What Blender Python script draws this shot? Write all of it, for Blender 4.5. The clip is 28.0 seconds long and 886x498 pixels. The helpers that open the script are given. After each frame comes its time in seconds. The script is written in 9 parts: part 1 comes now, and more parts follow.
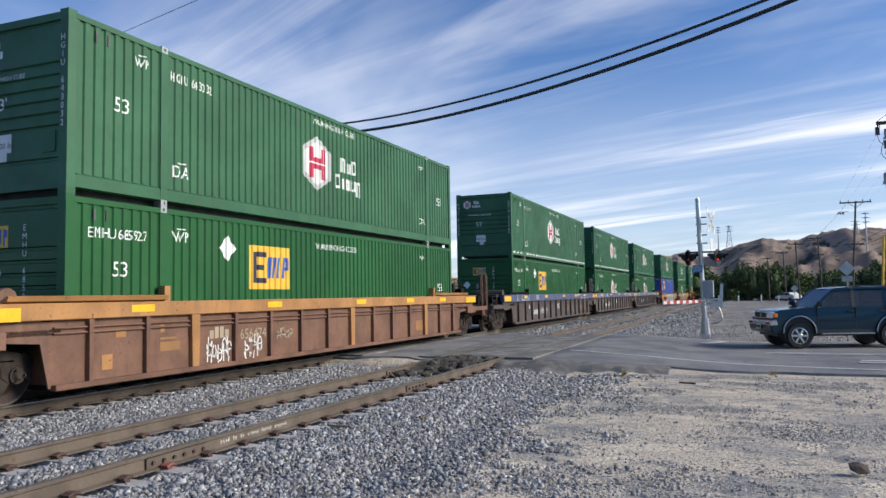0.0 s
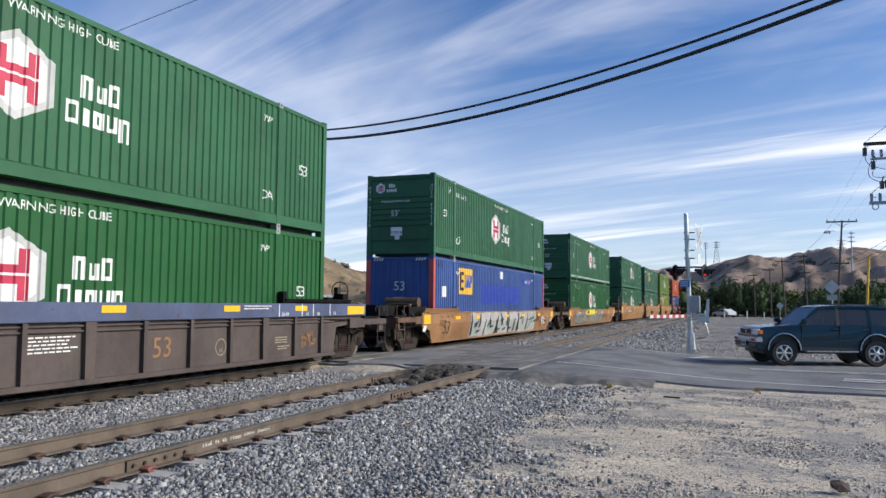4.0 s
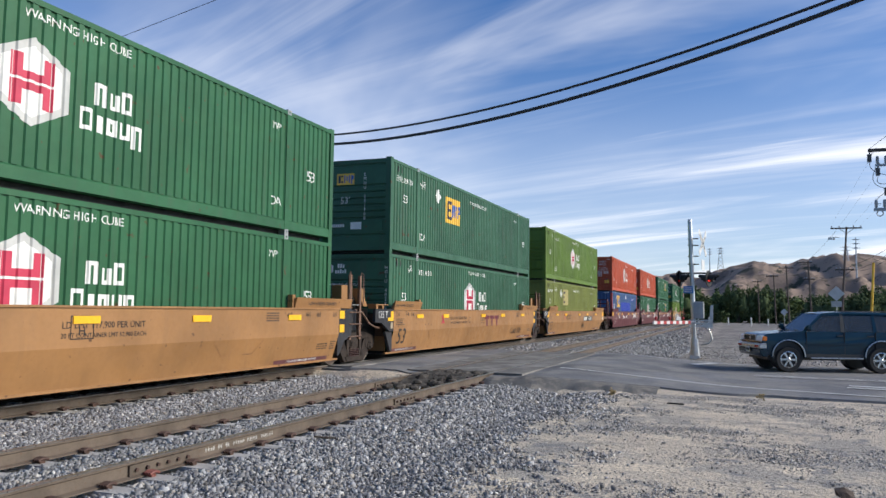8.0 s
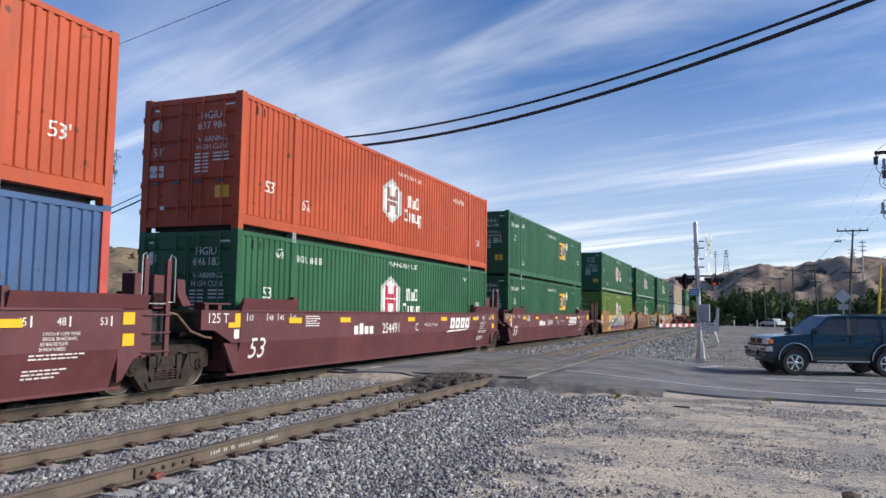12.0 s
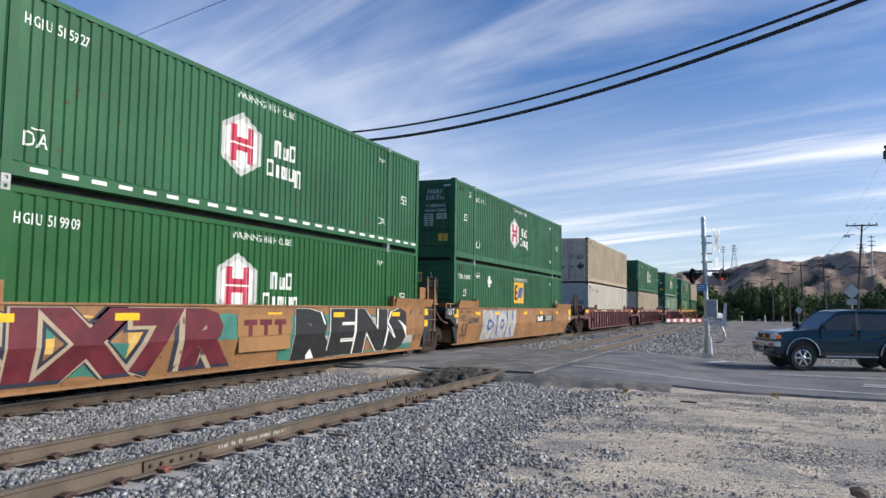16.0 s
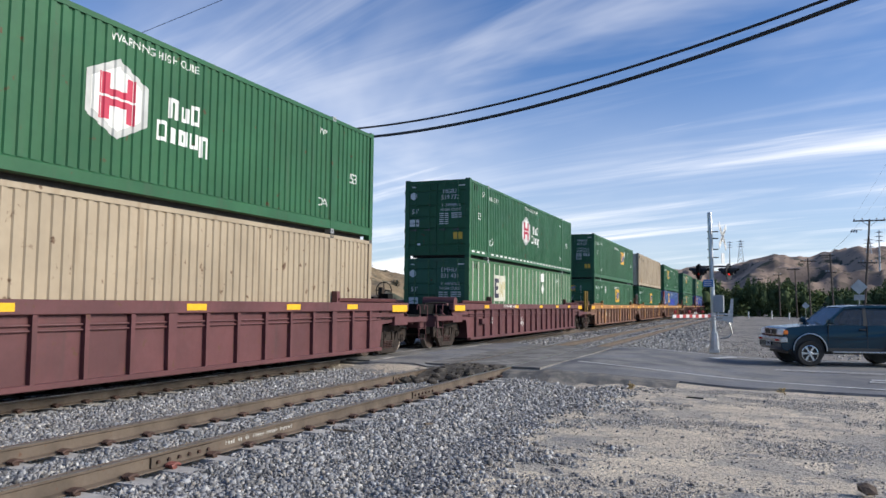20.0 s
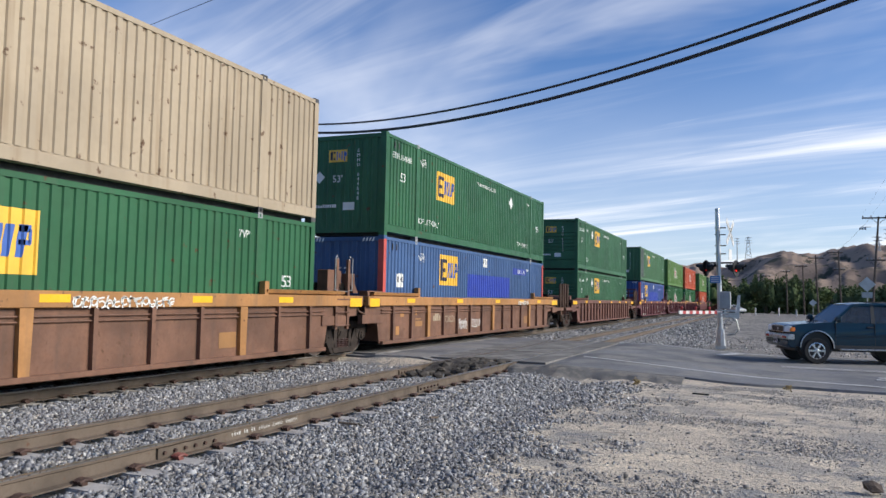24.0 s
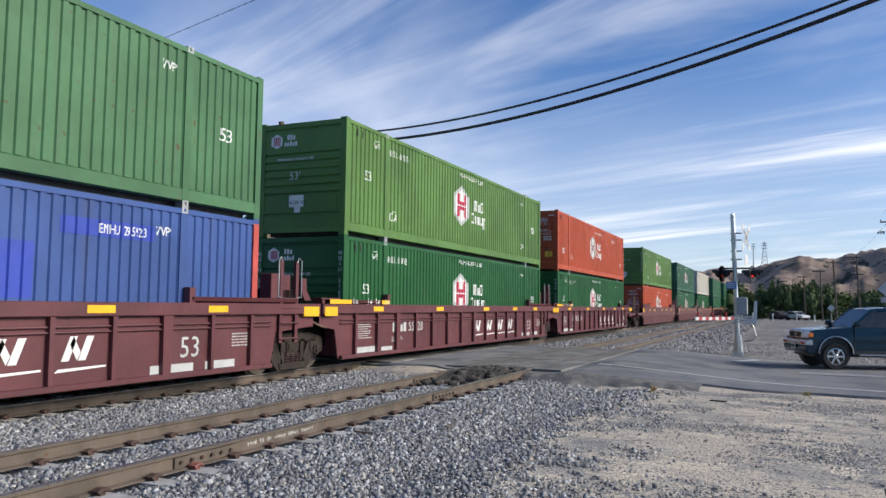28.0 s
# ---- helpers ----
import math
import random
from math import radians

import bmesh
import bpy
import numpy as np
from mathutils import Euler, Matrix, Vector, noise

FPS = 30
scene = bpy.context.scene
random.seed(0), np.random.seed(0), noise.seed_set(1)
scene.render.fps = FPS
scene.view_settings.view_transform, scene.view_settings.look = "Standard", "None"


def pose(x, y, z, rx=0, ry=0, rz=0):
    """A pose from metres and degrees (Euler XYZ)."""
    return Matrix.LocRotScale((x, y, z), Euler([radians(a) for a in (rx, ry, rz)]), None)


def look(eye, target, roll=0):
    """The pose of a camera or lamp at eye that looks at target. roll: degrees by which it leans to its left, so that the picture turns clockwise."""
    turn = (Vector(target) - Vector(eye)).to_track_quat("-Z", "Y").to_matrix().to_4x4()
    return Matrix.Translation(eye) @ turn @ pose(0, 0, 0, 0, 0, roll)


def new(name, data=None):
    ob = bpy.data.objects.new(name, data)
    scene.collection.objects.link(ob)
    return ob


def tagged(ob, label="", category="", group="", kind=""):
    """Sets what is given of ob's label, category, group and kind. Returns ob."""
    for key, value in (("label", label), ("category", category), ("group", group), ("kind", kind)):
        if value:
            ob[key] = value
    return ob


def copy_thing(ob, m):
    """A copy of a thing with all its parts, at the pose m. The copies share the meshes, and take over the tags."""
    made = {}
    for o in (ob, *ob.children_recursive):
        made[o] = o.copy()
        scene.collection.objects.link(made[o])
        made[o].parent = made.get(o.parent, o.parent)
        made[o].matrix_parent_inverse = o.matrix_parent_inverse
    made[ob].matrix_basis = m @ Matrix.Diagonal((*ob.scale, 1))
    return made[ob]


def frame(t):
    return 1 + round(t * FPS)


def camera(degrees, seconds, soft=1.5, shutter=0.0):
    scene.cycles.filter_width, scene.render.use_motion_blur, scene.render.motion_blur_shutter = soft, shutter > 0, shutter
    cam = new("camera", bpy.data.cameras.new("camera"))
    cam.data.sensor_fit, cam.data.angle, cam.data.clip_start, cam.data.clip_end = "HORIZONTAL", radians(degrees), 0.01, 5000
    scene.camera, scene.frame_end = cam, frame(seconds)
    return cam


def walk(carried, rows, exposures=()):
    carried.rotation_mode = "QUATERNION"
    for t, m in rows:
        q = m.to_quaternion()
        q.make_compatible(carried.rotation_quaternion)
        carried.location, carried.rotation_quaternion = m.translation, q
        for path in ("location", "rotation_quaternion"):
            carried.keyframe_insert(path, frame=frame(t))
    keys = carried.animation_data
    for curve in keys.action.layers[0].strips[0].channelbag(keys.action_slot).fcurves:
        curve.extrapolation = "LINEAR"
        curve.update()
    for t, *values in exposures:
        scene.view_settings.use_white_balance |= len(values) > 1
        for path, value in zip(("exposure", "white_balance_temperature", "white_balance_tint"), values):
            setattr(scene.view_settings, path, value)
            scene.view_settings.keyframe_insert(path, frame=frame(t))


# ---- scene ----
# The camera stands beside the tracks at the origin; the rails run along +Y, z = 0 is the top of the rails.
EYE = Vector((0.0, 0.0, 1.516))
cam = camera(60.98, 28.0)
# seconds, degrees left of the track's direction, degrees up, degrees of lean to the right
TURNS = (
    (0.0, 21.93, 3.52, 0.90), (0.5, 21.64, 3.54, 0.67), (1.0, 21.44, 3.55, 0.31), (1.5, 21.48, 3.68, -0.07), (2.0, 21.75, 3.91, -0.33),
    (2.5, 21.79, 4.09, -0.46), (3.0, 21.48, 4.14, -0.47), (3.5, 21.13, 4.10, -0.43), (5.5, 21.16, 4.59, -0.81), (6.0, 21.20, 4.65, -0.68),
    (6.5, 21.29, 4.69, -0.74), (7.0, 21.36, 4.74, -0.85), (7.5, 21.34, 4.71, -0.81), (8.0, 21.35, 4.56, -0.74), (8.5, 21.54, 4.52, -0.85),
    (9.0, 21.73, 4.75, -0.89), (9.5, 21.74, 4.96, -0.76), (10.0, 21.60, 5.02, -0.66), (10.5, 21.57, 4.97, -0.72), (11.0, 21.67, 4.91, -0.83),
    (11.5, 21.74, 4.83, -0.86), (12.0, 21.74, 4.77, -0.75), (12.5, 21.80, 4.73, -0.70), (14.5, 21.96, 4.21, -0.89), (15.0, 22.08, 4.22, -0.98),
    (15.5, 22.21, 4.31, -0.99), (16.0, 22.26, 4.37, -0.79), (16.5, 22.25, 4.36, -0.60), (17.0, 22.21, 4.32, -0.37), (17.5, 22.20, 4.20, -0.21),
    (18.0, 22.18, 4.08, -0.12), (18.5, 22.19, 4.02, -0.19), (19.0, 22.35, 4.03, -0.50), (19.5, 22.58, 4.06, -0.71), (20.0, 22.69, 4.07, -0.70),
    (20.5, 22.62, 4.02, -0.67), (21.0, 22.60, 3.97, -0.83), (21.5, 22.73, 3.90, -1.07), (23.5, 23.09, 3.55, -1.25), (24.0, 23.18, 3.62, -1.16),
    (24.5, 23.25, 3.71, -0.94), (25.0, 23.39, 3.78, -0.80), (25.5, 23.52, 3.89, -0.68), (26.0, 23.55, 4.04, -0.54), (26.5, 23.59, 4.15, -0.46),
    (27.0, 23.74, 4.17, -0.51), (27.5, 24.02, 4.16, -0.66), (28.0, 24.25, 4.21, -0.73))


def aim(yaw, pitch, lean):
    way = Vector((-math.sin(radians(yaw)) * math.cos(radians(pitch)), math.cos(radians(yaw)) * math.cos(radians(pitch)), math.sin(radians(pitch))))
    return look(EYE, EYE + way, -lean)


walk(cam, [(t, aim(a, b, c)) for t, a, b, c in TURNS])

# ---- world, sun, exposure ----
SUN_ELEV, SUN_AZ = 26.0, 79.0   # degrees up; degrees from +Y towards +X


def link(nt, a, b):
    nt.links.new(a, b)


def make_world():
    w = bpy.data.worlds.new("sky")
    w.use_nodes = True
    nt = w.node_tree
    nt.nodes.clear()
    out, bg = nt.nodes.new("ShaderNodeOutputWorld"), nt.nodes.new("ShaderNodeBackground")
    sky = nt.nodes.new("ShaderNodeTexSky")
    sky.sky_type, sky.sun_disc = "NISHITA", False
    sky.sun_elevation, sky.sun_rotation = radians(SUN_ELEV), radians(SUN_AZ)
    sky.air_density, sky.dust_density, sky.ozone_density = 1.0, 0.6, 2.5
    bg.inputs["Strength"].default_value = 0.105

    def math_node(op, a, b=None, clamp=False):
        n = nt.nodes.new("ShaderNodeMath")
        n.operation, n.use_clamp = op, clamp
        for i, v in enumerate((a, b)):
            if v is None:
                continue
            if isinstance(v, (int, float)):
                n.inputs[i].default_value = v
            else:
                link(nt, v, n.inputs[i])
        return n.outputs[0]

    tc = nt.nodes.new("ShaderNodeTexCoord")
    sep = nt.nodes.new("ShaderNodeSeparateXYZ")
    link(nt, tc.outputs["Generated"], sep.inputs[0])
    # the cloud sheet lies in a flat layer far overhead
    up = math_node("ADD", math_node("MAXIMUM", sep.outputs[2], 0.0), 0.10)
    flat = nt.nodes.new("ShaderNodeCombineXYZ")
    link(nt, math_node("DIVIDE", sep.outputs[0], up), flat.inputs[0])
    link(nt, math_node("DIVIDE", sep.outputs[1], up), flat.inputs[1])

    def streaks(turn, along, across, shift, detail, rough, warp, low, high):
        mp = nt.nodes.new("ShaderNodeMapping")
        mp.vector_type = "TEXTURE"
        mp.inputs["Rotation"].default_value = (0, 0, radians(turn))
        mp.inputs["Scale"].default_value = (along, across, 1)
        mp.inputs["Location"].default_value = shift
        link(nt, flat.outputs[0], mp.inputs[0])
        no = nt.nodes.new("ShaderNodeTexNoise")
        no.inputs["Scale"].default_value = 1.0
        no.inputs["Detail"].default_value = detail
        no.inputs["Roughness"].default_value = rough
        no.inputs["Distortion"].default_value = warp
        link(nt, mp.outputs[0], no.inputs["Vector"])
        r = nt.nodes.new("ShaderNodeMapRange")
        r.interpolation_type = "SMOOTHSTEP"
        r.inputs["From Min"].default_value, r.inputs["From Max"].default_value = low, high
        link(nt, no.outputs["Fac"], r.inputs["Value"])
        return r.outputs["Result"]

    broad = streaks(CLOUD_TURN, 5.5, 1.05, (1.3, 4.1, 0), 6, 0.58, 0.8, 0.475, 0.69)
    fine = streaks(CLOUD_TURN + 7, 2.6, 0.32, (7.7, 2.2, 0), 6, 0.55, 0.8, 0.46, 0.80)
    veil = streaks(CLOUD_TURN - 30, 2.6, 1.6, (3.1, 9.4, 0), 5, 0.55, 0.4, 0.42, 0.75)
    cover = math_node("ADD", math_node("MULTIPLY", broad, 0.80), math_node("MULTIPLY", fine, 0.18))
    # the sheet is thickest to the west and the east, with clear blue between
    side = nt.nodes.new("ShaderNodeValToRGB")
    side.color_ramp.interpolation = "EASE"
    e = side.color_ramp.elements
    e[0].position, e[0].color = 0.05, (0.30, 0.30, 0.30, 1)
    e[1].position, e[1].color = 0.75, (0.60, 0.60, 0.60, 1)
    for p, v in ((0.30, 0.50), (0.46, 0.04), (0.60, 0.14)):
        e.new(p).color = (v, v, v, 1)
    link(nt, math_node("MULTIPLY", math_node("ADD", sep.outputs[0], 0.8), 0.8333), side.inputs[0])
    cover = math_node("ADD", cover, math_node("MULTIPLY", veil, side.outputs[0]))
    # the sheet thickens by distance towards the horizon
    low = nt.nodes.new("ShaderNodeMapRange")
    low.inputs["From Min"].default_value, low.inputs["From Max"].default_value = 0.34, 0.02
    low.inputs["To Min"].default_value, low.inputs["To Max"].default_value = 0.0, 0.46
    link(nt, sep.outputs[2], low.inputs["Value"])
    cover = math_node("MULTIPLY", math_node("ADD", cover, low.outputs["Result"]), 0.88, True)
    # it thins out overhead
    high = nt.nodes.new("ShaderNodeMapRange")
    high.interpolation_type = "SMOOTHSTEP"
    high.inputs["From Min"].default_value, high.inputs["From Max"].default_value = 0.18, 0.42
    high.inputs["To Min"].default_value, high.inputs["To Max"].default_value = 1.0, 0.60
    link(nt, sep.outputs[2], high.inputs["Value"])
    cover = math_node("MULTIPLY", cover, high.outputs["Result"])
    # the southern half, unseen behind the camera, is cleared to dim the end faces
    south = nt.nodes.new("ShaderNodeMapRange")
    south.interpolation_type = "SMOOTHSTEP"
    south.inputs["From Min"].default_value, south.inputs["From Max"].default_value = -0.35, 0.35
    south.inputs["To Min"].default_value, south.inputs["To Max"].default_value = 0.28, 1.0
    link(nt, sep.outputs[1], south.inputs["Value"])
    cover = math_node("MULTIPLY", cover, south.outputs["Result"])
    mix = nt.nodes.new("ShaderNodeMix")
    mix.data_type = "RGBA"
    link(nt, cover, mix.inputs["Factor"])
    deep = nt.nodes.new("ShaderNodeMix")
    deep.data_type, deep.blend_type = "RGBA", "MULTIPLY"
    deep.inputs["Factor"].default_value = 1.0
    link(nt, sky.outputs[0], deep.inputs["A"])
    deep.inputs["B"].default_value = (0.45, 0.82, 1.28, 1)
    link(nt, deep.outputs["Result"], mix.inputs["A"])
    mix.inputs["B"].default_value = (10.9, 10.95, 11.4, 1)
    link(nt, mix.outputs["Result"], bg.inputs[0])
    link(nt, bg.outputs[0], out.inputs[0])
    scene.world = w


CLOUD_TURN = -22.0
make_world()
sun = new("sun", bpy.data.lights.new("sun", "SUN"))
sun.data.energy, sun.data.angle, sun.data.color = 4.4, radians(24.0), (1.0, 0.93, 0.82)
sun.matrix_world = look((0, 0, 60), (-60 * math.sin(radians(SUN_AZ)) * math.cos(radians(SUN_ELEV)), -60 * math.cos(radians(SUN_AZ)) * math.cos(radians(SUN_ELEV)),
                                     60 - 60 * math.sin(radians(SUN_ELEV))))
scene.view_settings.exposure = 0.07

# ---- materials ----
MATS = {}


def paint(name, base, rough=0.5, metal=0.0, var=0.15, scale=1.5, bump=0.0, bump_scale=40.0, streak=0.0, rust=0.0, rust_col=(0.10, 0.045, 0.02), alt=None, emit=0.0,
          grime=(0.09, 0.08, 0.065), spec=0.5):
    """A surface with broad and fine variation; streak: run-down dirt; rust: patches; alt: a second colour mixed in by noise."""
    m = bpy.data.materials.new(name)
    m.use_nodes = True
    nt = m.node_tree
    b = nt.nodes["Principled BSDF"]
    b.inputs["Roughness"].default_value, b.inputs["Metallic"].default_value = rough, metal
    b.inputs["Specular IOR Level"].default_value = spec
    MATS[name] = m
    tc, info = nt.nodes.new("ShaderNodeTexCoord"), nt.nodes.new("ShaderNodeObjectInfo")
    off = nt.nodes.new("ShaderNodeVectorMath")
    off.operation = "MULTIPLY_ADD"
    link(nt, info.outputs["Random"], off.inputs[0])
    off.inputs[1].default_value = (37.0, 53.0, 11.0)
    link(nt, tc.outputs["Object"], off.inputs[2])
    vec = off.outputs[0]

    def noise_node(s, detail=4, stretch=None):
        n = nt.nodes.new("ShaderNodeTexNoise")
        n.inputs["Scale"].default_value, n.inputs["Detail"].default_value = s, detail
        if stretch:
            mp = nt.nodes.new("ShaderNodeMapping")
            mp.inputs["Scale"].default_value = stretch
            link(nt, vec, mp.inputs[0])
            link(nt, mp.outputs[0], n.inputs["Vector"])
        else:
            link(nt, vec, n.inputs["Vector"])
        return n.outputs["Fac"]

    def ramp(v, a, c, lo=0.0, hi=1.0):
        r = nt.nodes.new("ShaderNodeMapRange")
        r.interpolation_type = "SMOOTHSTEP"
        for k, x in zip(("From Min", "From Max", "To Min", "To Max"), (a, c, lo, hi)):
            r.inputs[k].default_value = x
        link(nt, v, r.inputs["Value"])
        return r.outputs["Result"]

    def mix(fac, a, c):
        n = nt.nodes.new("ShaderNodeMix")
        n.data_type = "RGBA"
        if isinstance(fac, float):
            n.inputs["Factor"].default_value = fac
        else:
            link(nt, fac, n.inputs["Factor"])
        for key, v in (("A", a), ("B", c)):
            if isinstance(v, tuple):
                n.inputs[key].default_value = (*v, 1)
            else:
                link(nt, v, n.inputs[key])
        return n.outputs["Result"]

    lo, hi = tuple(c * (1 - var) for c in base), tuple(min(1, c * (1 + var)) for c in base)
    col = mix(ramp(noise_node(scale), 0.3, 0.7), lo, hi)
    if alt:
        col = mix(ramp(noise_node(scale * 2.3, 6), 0.42, 0.62), col, alt)
    fine = noise_node(scale * 14, 5)
    col = mix(ramp(fine, 0.35, 0.8, 0.0, var * 1.2), col, tuple(c * 0.55 for c in base))
    if streak:
        st = ramp(noise_node(1.0, 5, (5.0, 5.0, 0.35)), 0.52, 0.8, 0.0, streak)
        col = mix(st, col, grime)
    if rust:
        ru = ramp(noise_node(scale * 8, 7), 0.66 - 0.16 * rust, 0.74 - 0.1 * rust, 0.0, 0.9)
        col = mix(ru, col, rust_col)
    link(nt, col, b.inputs["Base Color"])
    rr = ramp(noise_node(scale * 5), 0.2, 0.8, max(0.02, rough - 0.12), min(1, rough + 0.12))
    link(nt, rr, b.inputs["Roughness"])
    if bump:
        bp = nt.nodes.new("ShaderNodeBump")
        bp.inputs["Strength"].default_value, bp.inputs["Distance"].default_value = min(1, bump), 0.02
        link(nt, noise_node(bump_scale, 6), bp.inputs["Height"])
        link(nt, bp.outputs[0], b.inputs["Normal"])
    if emit:
        b.inputs["Emission Color"].default_value, b.inputs["Emission Strength"].default_value = (*base, 1), emit
    return m


# container paints
paint("green_a", (0.030, 0.115, 0.050), 0.46, var=0.14, streak=0.25, rust=0.02, scale=0.6, bump=0.05, bump_scale=9, spec=0.3)
paint("green_b", (0.042, 0.128, 0.061), 0.50, var=0.16, streak=0.32, rust=0.0, scale=0.6, bump=0.05, bump_scale=9, spec=0.3)
paint("green_c", (0.019, 0.100, 0.028), 0.42, var=0.12, streak=0.20, scale=0.6, bump=0.05, bump_scale=9, spec=0.3)
paint("green_d", (0.042, 0.120, 0.068), 0.52, var=0.16, streak=0.35, rust=0.08, scale=0.6, bump=0.05, bump_scale=9, spec=0.3)
paint("green_e", (0.066, 0.160, 0.072), 0.52, var=0.16, streak=0.3, rust=0.04, scale=0.6, bump=0.05, bump_scale=9, spec=0.3)
paint("lime_faded", (0.175, 0.200, 0.046), 0.52, var=0.15, streak=0.35, scale=0.6, bump=0.05, bump_scale=9, spec=0.3)
paint("lime", (0.110, 0.182, 0.026), 0.48, var=0.15, streak=0.3, scale=0.6, bump=0.05, bump_scale=9, spec=0.3)
paint("lime_b", (0.100, 0.195, 0.048), 0.48, var=0.15, streak=0.3, scale=0.6, bump=0.05, bump_scale=9, spec=0.3)
paint("red_orange", (0.440, 0.078, 0.030), 0.50, var=0.12, streak=0.22, rust=0.02, scale=0.6, bump=0.05, bump_scale=9, spec=0.3)
paint("blue", (0.056, 0.110, 0.232), 0.52, var=0.14, streak=0.3, rust=0.03, scale=0.6, bump=0.05, bump_scale=9, spec=0.3)
paint("blue_b", (0.046, 0.090, 0.255), 0.52, var=0.14, streak=0.25, scale=0.6, bump=0.05, bump_scale=9, spec=0.3)
paint("patch_blue", (0.030, 0.060, 0.360), 0.45, var=0.1, scale=2)
paint("post_red", (0.520, 0.080, 0.060), 0.5, var=0.15, scale=2, streak=0.3)
paint("white_paint", (0.52, 0.48, 0.40), 0.5, var=0.07, scale=0.6, streak=0.35, rust=0.05, grime=(0.32, 0.24, 0.15))
# stained door paint, its base lifted and warmed to offset the blue shade
paint("cream_door", (0.70, 0.57, 0.42), 0.6, var=0.10, scale=0.8, streak=0.7, rust=0.2, grime=(0.16, 0.10, 0.055), rust_col=(0.15, 0.085, 0.045))
paint("white_door", (0.56, 0.53, 0.48), 0.55, var=0.08, scale=0.6, streak=0.8, rust=0.12, grime=(0.22, 0.13, 0.08), rust_col=(0.14, 0.075, 0.045))
paint("rock_dark", (0.095, 0.068, 0.052), 0.9, var=0.3, scale=9, bump=0.5, bump_scale=40)
paint("cream", (0.39, 0.315, 0.220), 0.55, var=0.10, scale=0.6, streak=0.5, rust=0.12, grime=(0.23, 0.15, 0.075), spec=0.3)
paint("grey_green", (0.090, 0.110, 0.095), 0.5, var=0.15, scale=0.6, streak=0.4)
paint("shadow_steel", (0.03, 0.03, 0.028), 0.7, var=0.3, scale=3)
paint("galvanised", (0.42, 0.42, 0.40), 0.45, 0.6, var=0.15, scale=3, rust=0.1)
paint("steel_dark", (0.10, 0.095, 0.09), 0.5, 0.5, var=0.3, scale=4, rust=0.2)
# markings
paint("mark_white", (0.78, 0.77, 0.72), 0.5, var=0.08, scale=3)
paint("mark_pale", (0.50, 0.50, 0.47), 0.55, var=0.1, scale=3, streak=0.15)
paint("mark_red", (0.50, 0.035, 0.075), 0.5, var=0.1, scale=3)
paint("mark_rust", (0.27, 0.13, 0.10), 0.5, var=0.12, scale=3)
paint("mark_yellow", (0.80, 0.47, 0.05), 0.5, var=0.08, scale=3)
paint("mark_faded", (0.50, 0.42, 0.17), 0.55, var=0.12, scale=3)
paint("pale_post", (0.60, 0.58, 0.47), 0.5, var=0.1, scale=2, streak=0.2)
paint("mark_navy", (0.03, 0.03, 0.05), 0.5, var=0.1, scale=3)
paint("spray_sage", (0.235, 0.255, 0.225), 0.55, var=0.15, scale=2)
paint("spray_mint", (0.20, 0.42, 0.31), 0.5, var=0.15, scale=2)
paint("spray_blue", (0.035, 0.090, 0.26), 0.5, var=0.2, scale=2)
paint("spray_purple", (0.10, 0.018, 0.075), 0.5, var=0.4, scale=3, alt=(0.16, 0.02, 0.07))
paint("spray_gold", (0.62, 0.34, 0.07), 0.5, var=0.2, scale=2, alt=(0.62, 0.46, 0.16))
paint("spray_white", (0.40, 0.385, 0.36), 0.55, var=0.15, scale=2, streak=0.3)
paint("plate_yellow", (0.78, 0.66, 0.02), 0.5, var=0.06, scale=3)
paint("spray_red", (0.125, 0.017, 0.026), 0.5, var=0.25, scale=2)
paint("spray_teal", (0.05, 0.20, 0.15), 0.5, var=0.2, scale=2)
paint("spray_grey", (0.16, 0.15, 0.14), 0.5, var=0.2, scale=2)
paint("mark_sky", (0.045, 0.12, 0.40), 0.5, var=0.1, scale=3)
paint("mark_black", (0.02, 0.02, 0.02), 0.5, var=0.2, scale=3)
paint("reflect_amber", (0.90, 0.48, 0.02), 0.35, var=0.06, scale=6)
paint("pale_silver", (0.55, 0.56, 0.54), 0.4, var=0.08, scale=3)
# car paints
paint("car_brown", (0.165, 0.080, 0.048), 0.65, var=0.28, scale=1.2, streak=0.5, rust=0.25, bump=0.12, bump_scale=25, grime=(0.055, 0.04, 0.03))
paint("car_red_brown", (0.150, 0.066, 0.046), 0.65, var=0.25, scale=1.2, streak=0.45, rust=0.15, bump=0.1, bump_scale=25, grime=(0.07, 0.045, 0.035))
paint("car_orange_top", (0.39, 0.185, 0.060), 0.6, var=0.2, scale=1.2, streak=0.45, rust=0.22, bump=0.1, bump_scale=25)
paint("car_slate_blue", (0.070, 0.088, 0.160), 0.55, var=0.18, scale=1.2, streak=0.3, rust=0.05, bump=0.06, bump_scale=25)
paint("car_dust_brown", (0.078, 0.057, 0.049), 0.7, var=0.22, scale=1.2, streak=0.5, rust=0.12, bump=0.12, bump_scale=25)
paint("car_tan", (0.312, 0.155, 0.055), 0.58, var=0.14, scale=0.9, streak=0.28, rust=0.04, bump=0.05, bump_scale=14, grime=(0.16, 0.09, 0.045))
paint("car_tan_worn", (0.285, 0.142, 0.056), 0.6, var=0.2, scale=0.9, streak=0.5, rust=0.16, bump=0.08, bump_scale=14, grime=(0.09, 0.05, 0.028))
paint("car_charcoal", (0.030, 0.030, 0.033), 0.6, var=0.25, scale=1.5, streak=0.3, spec=0.3)
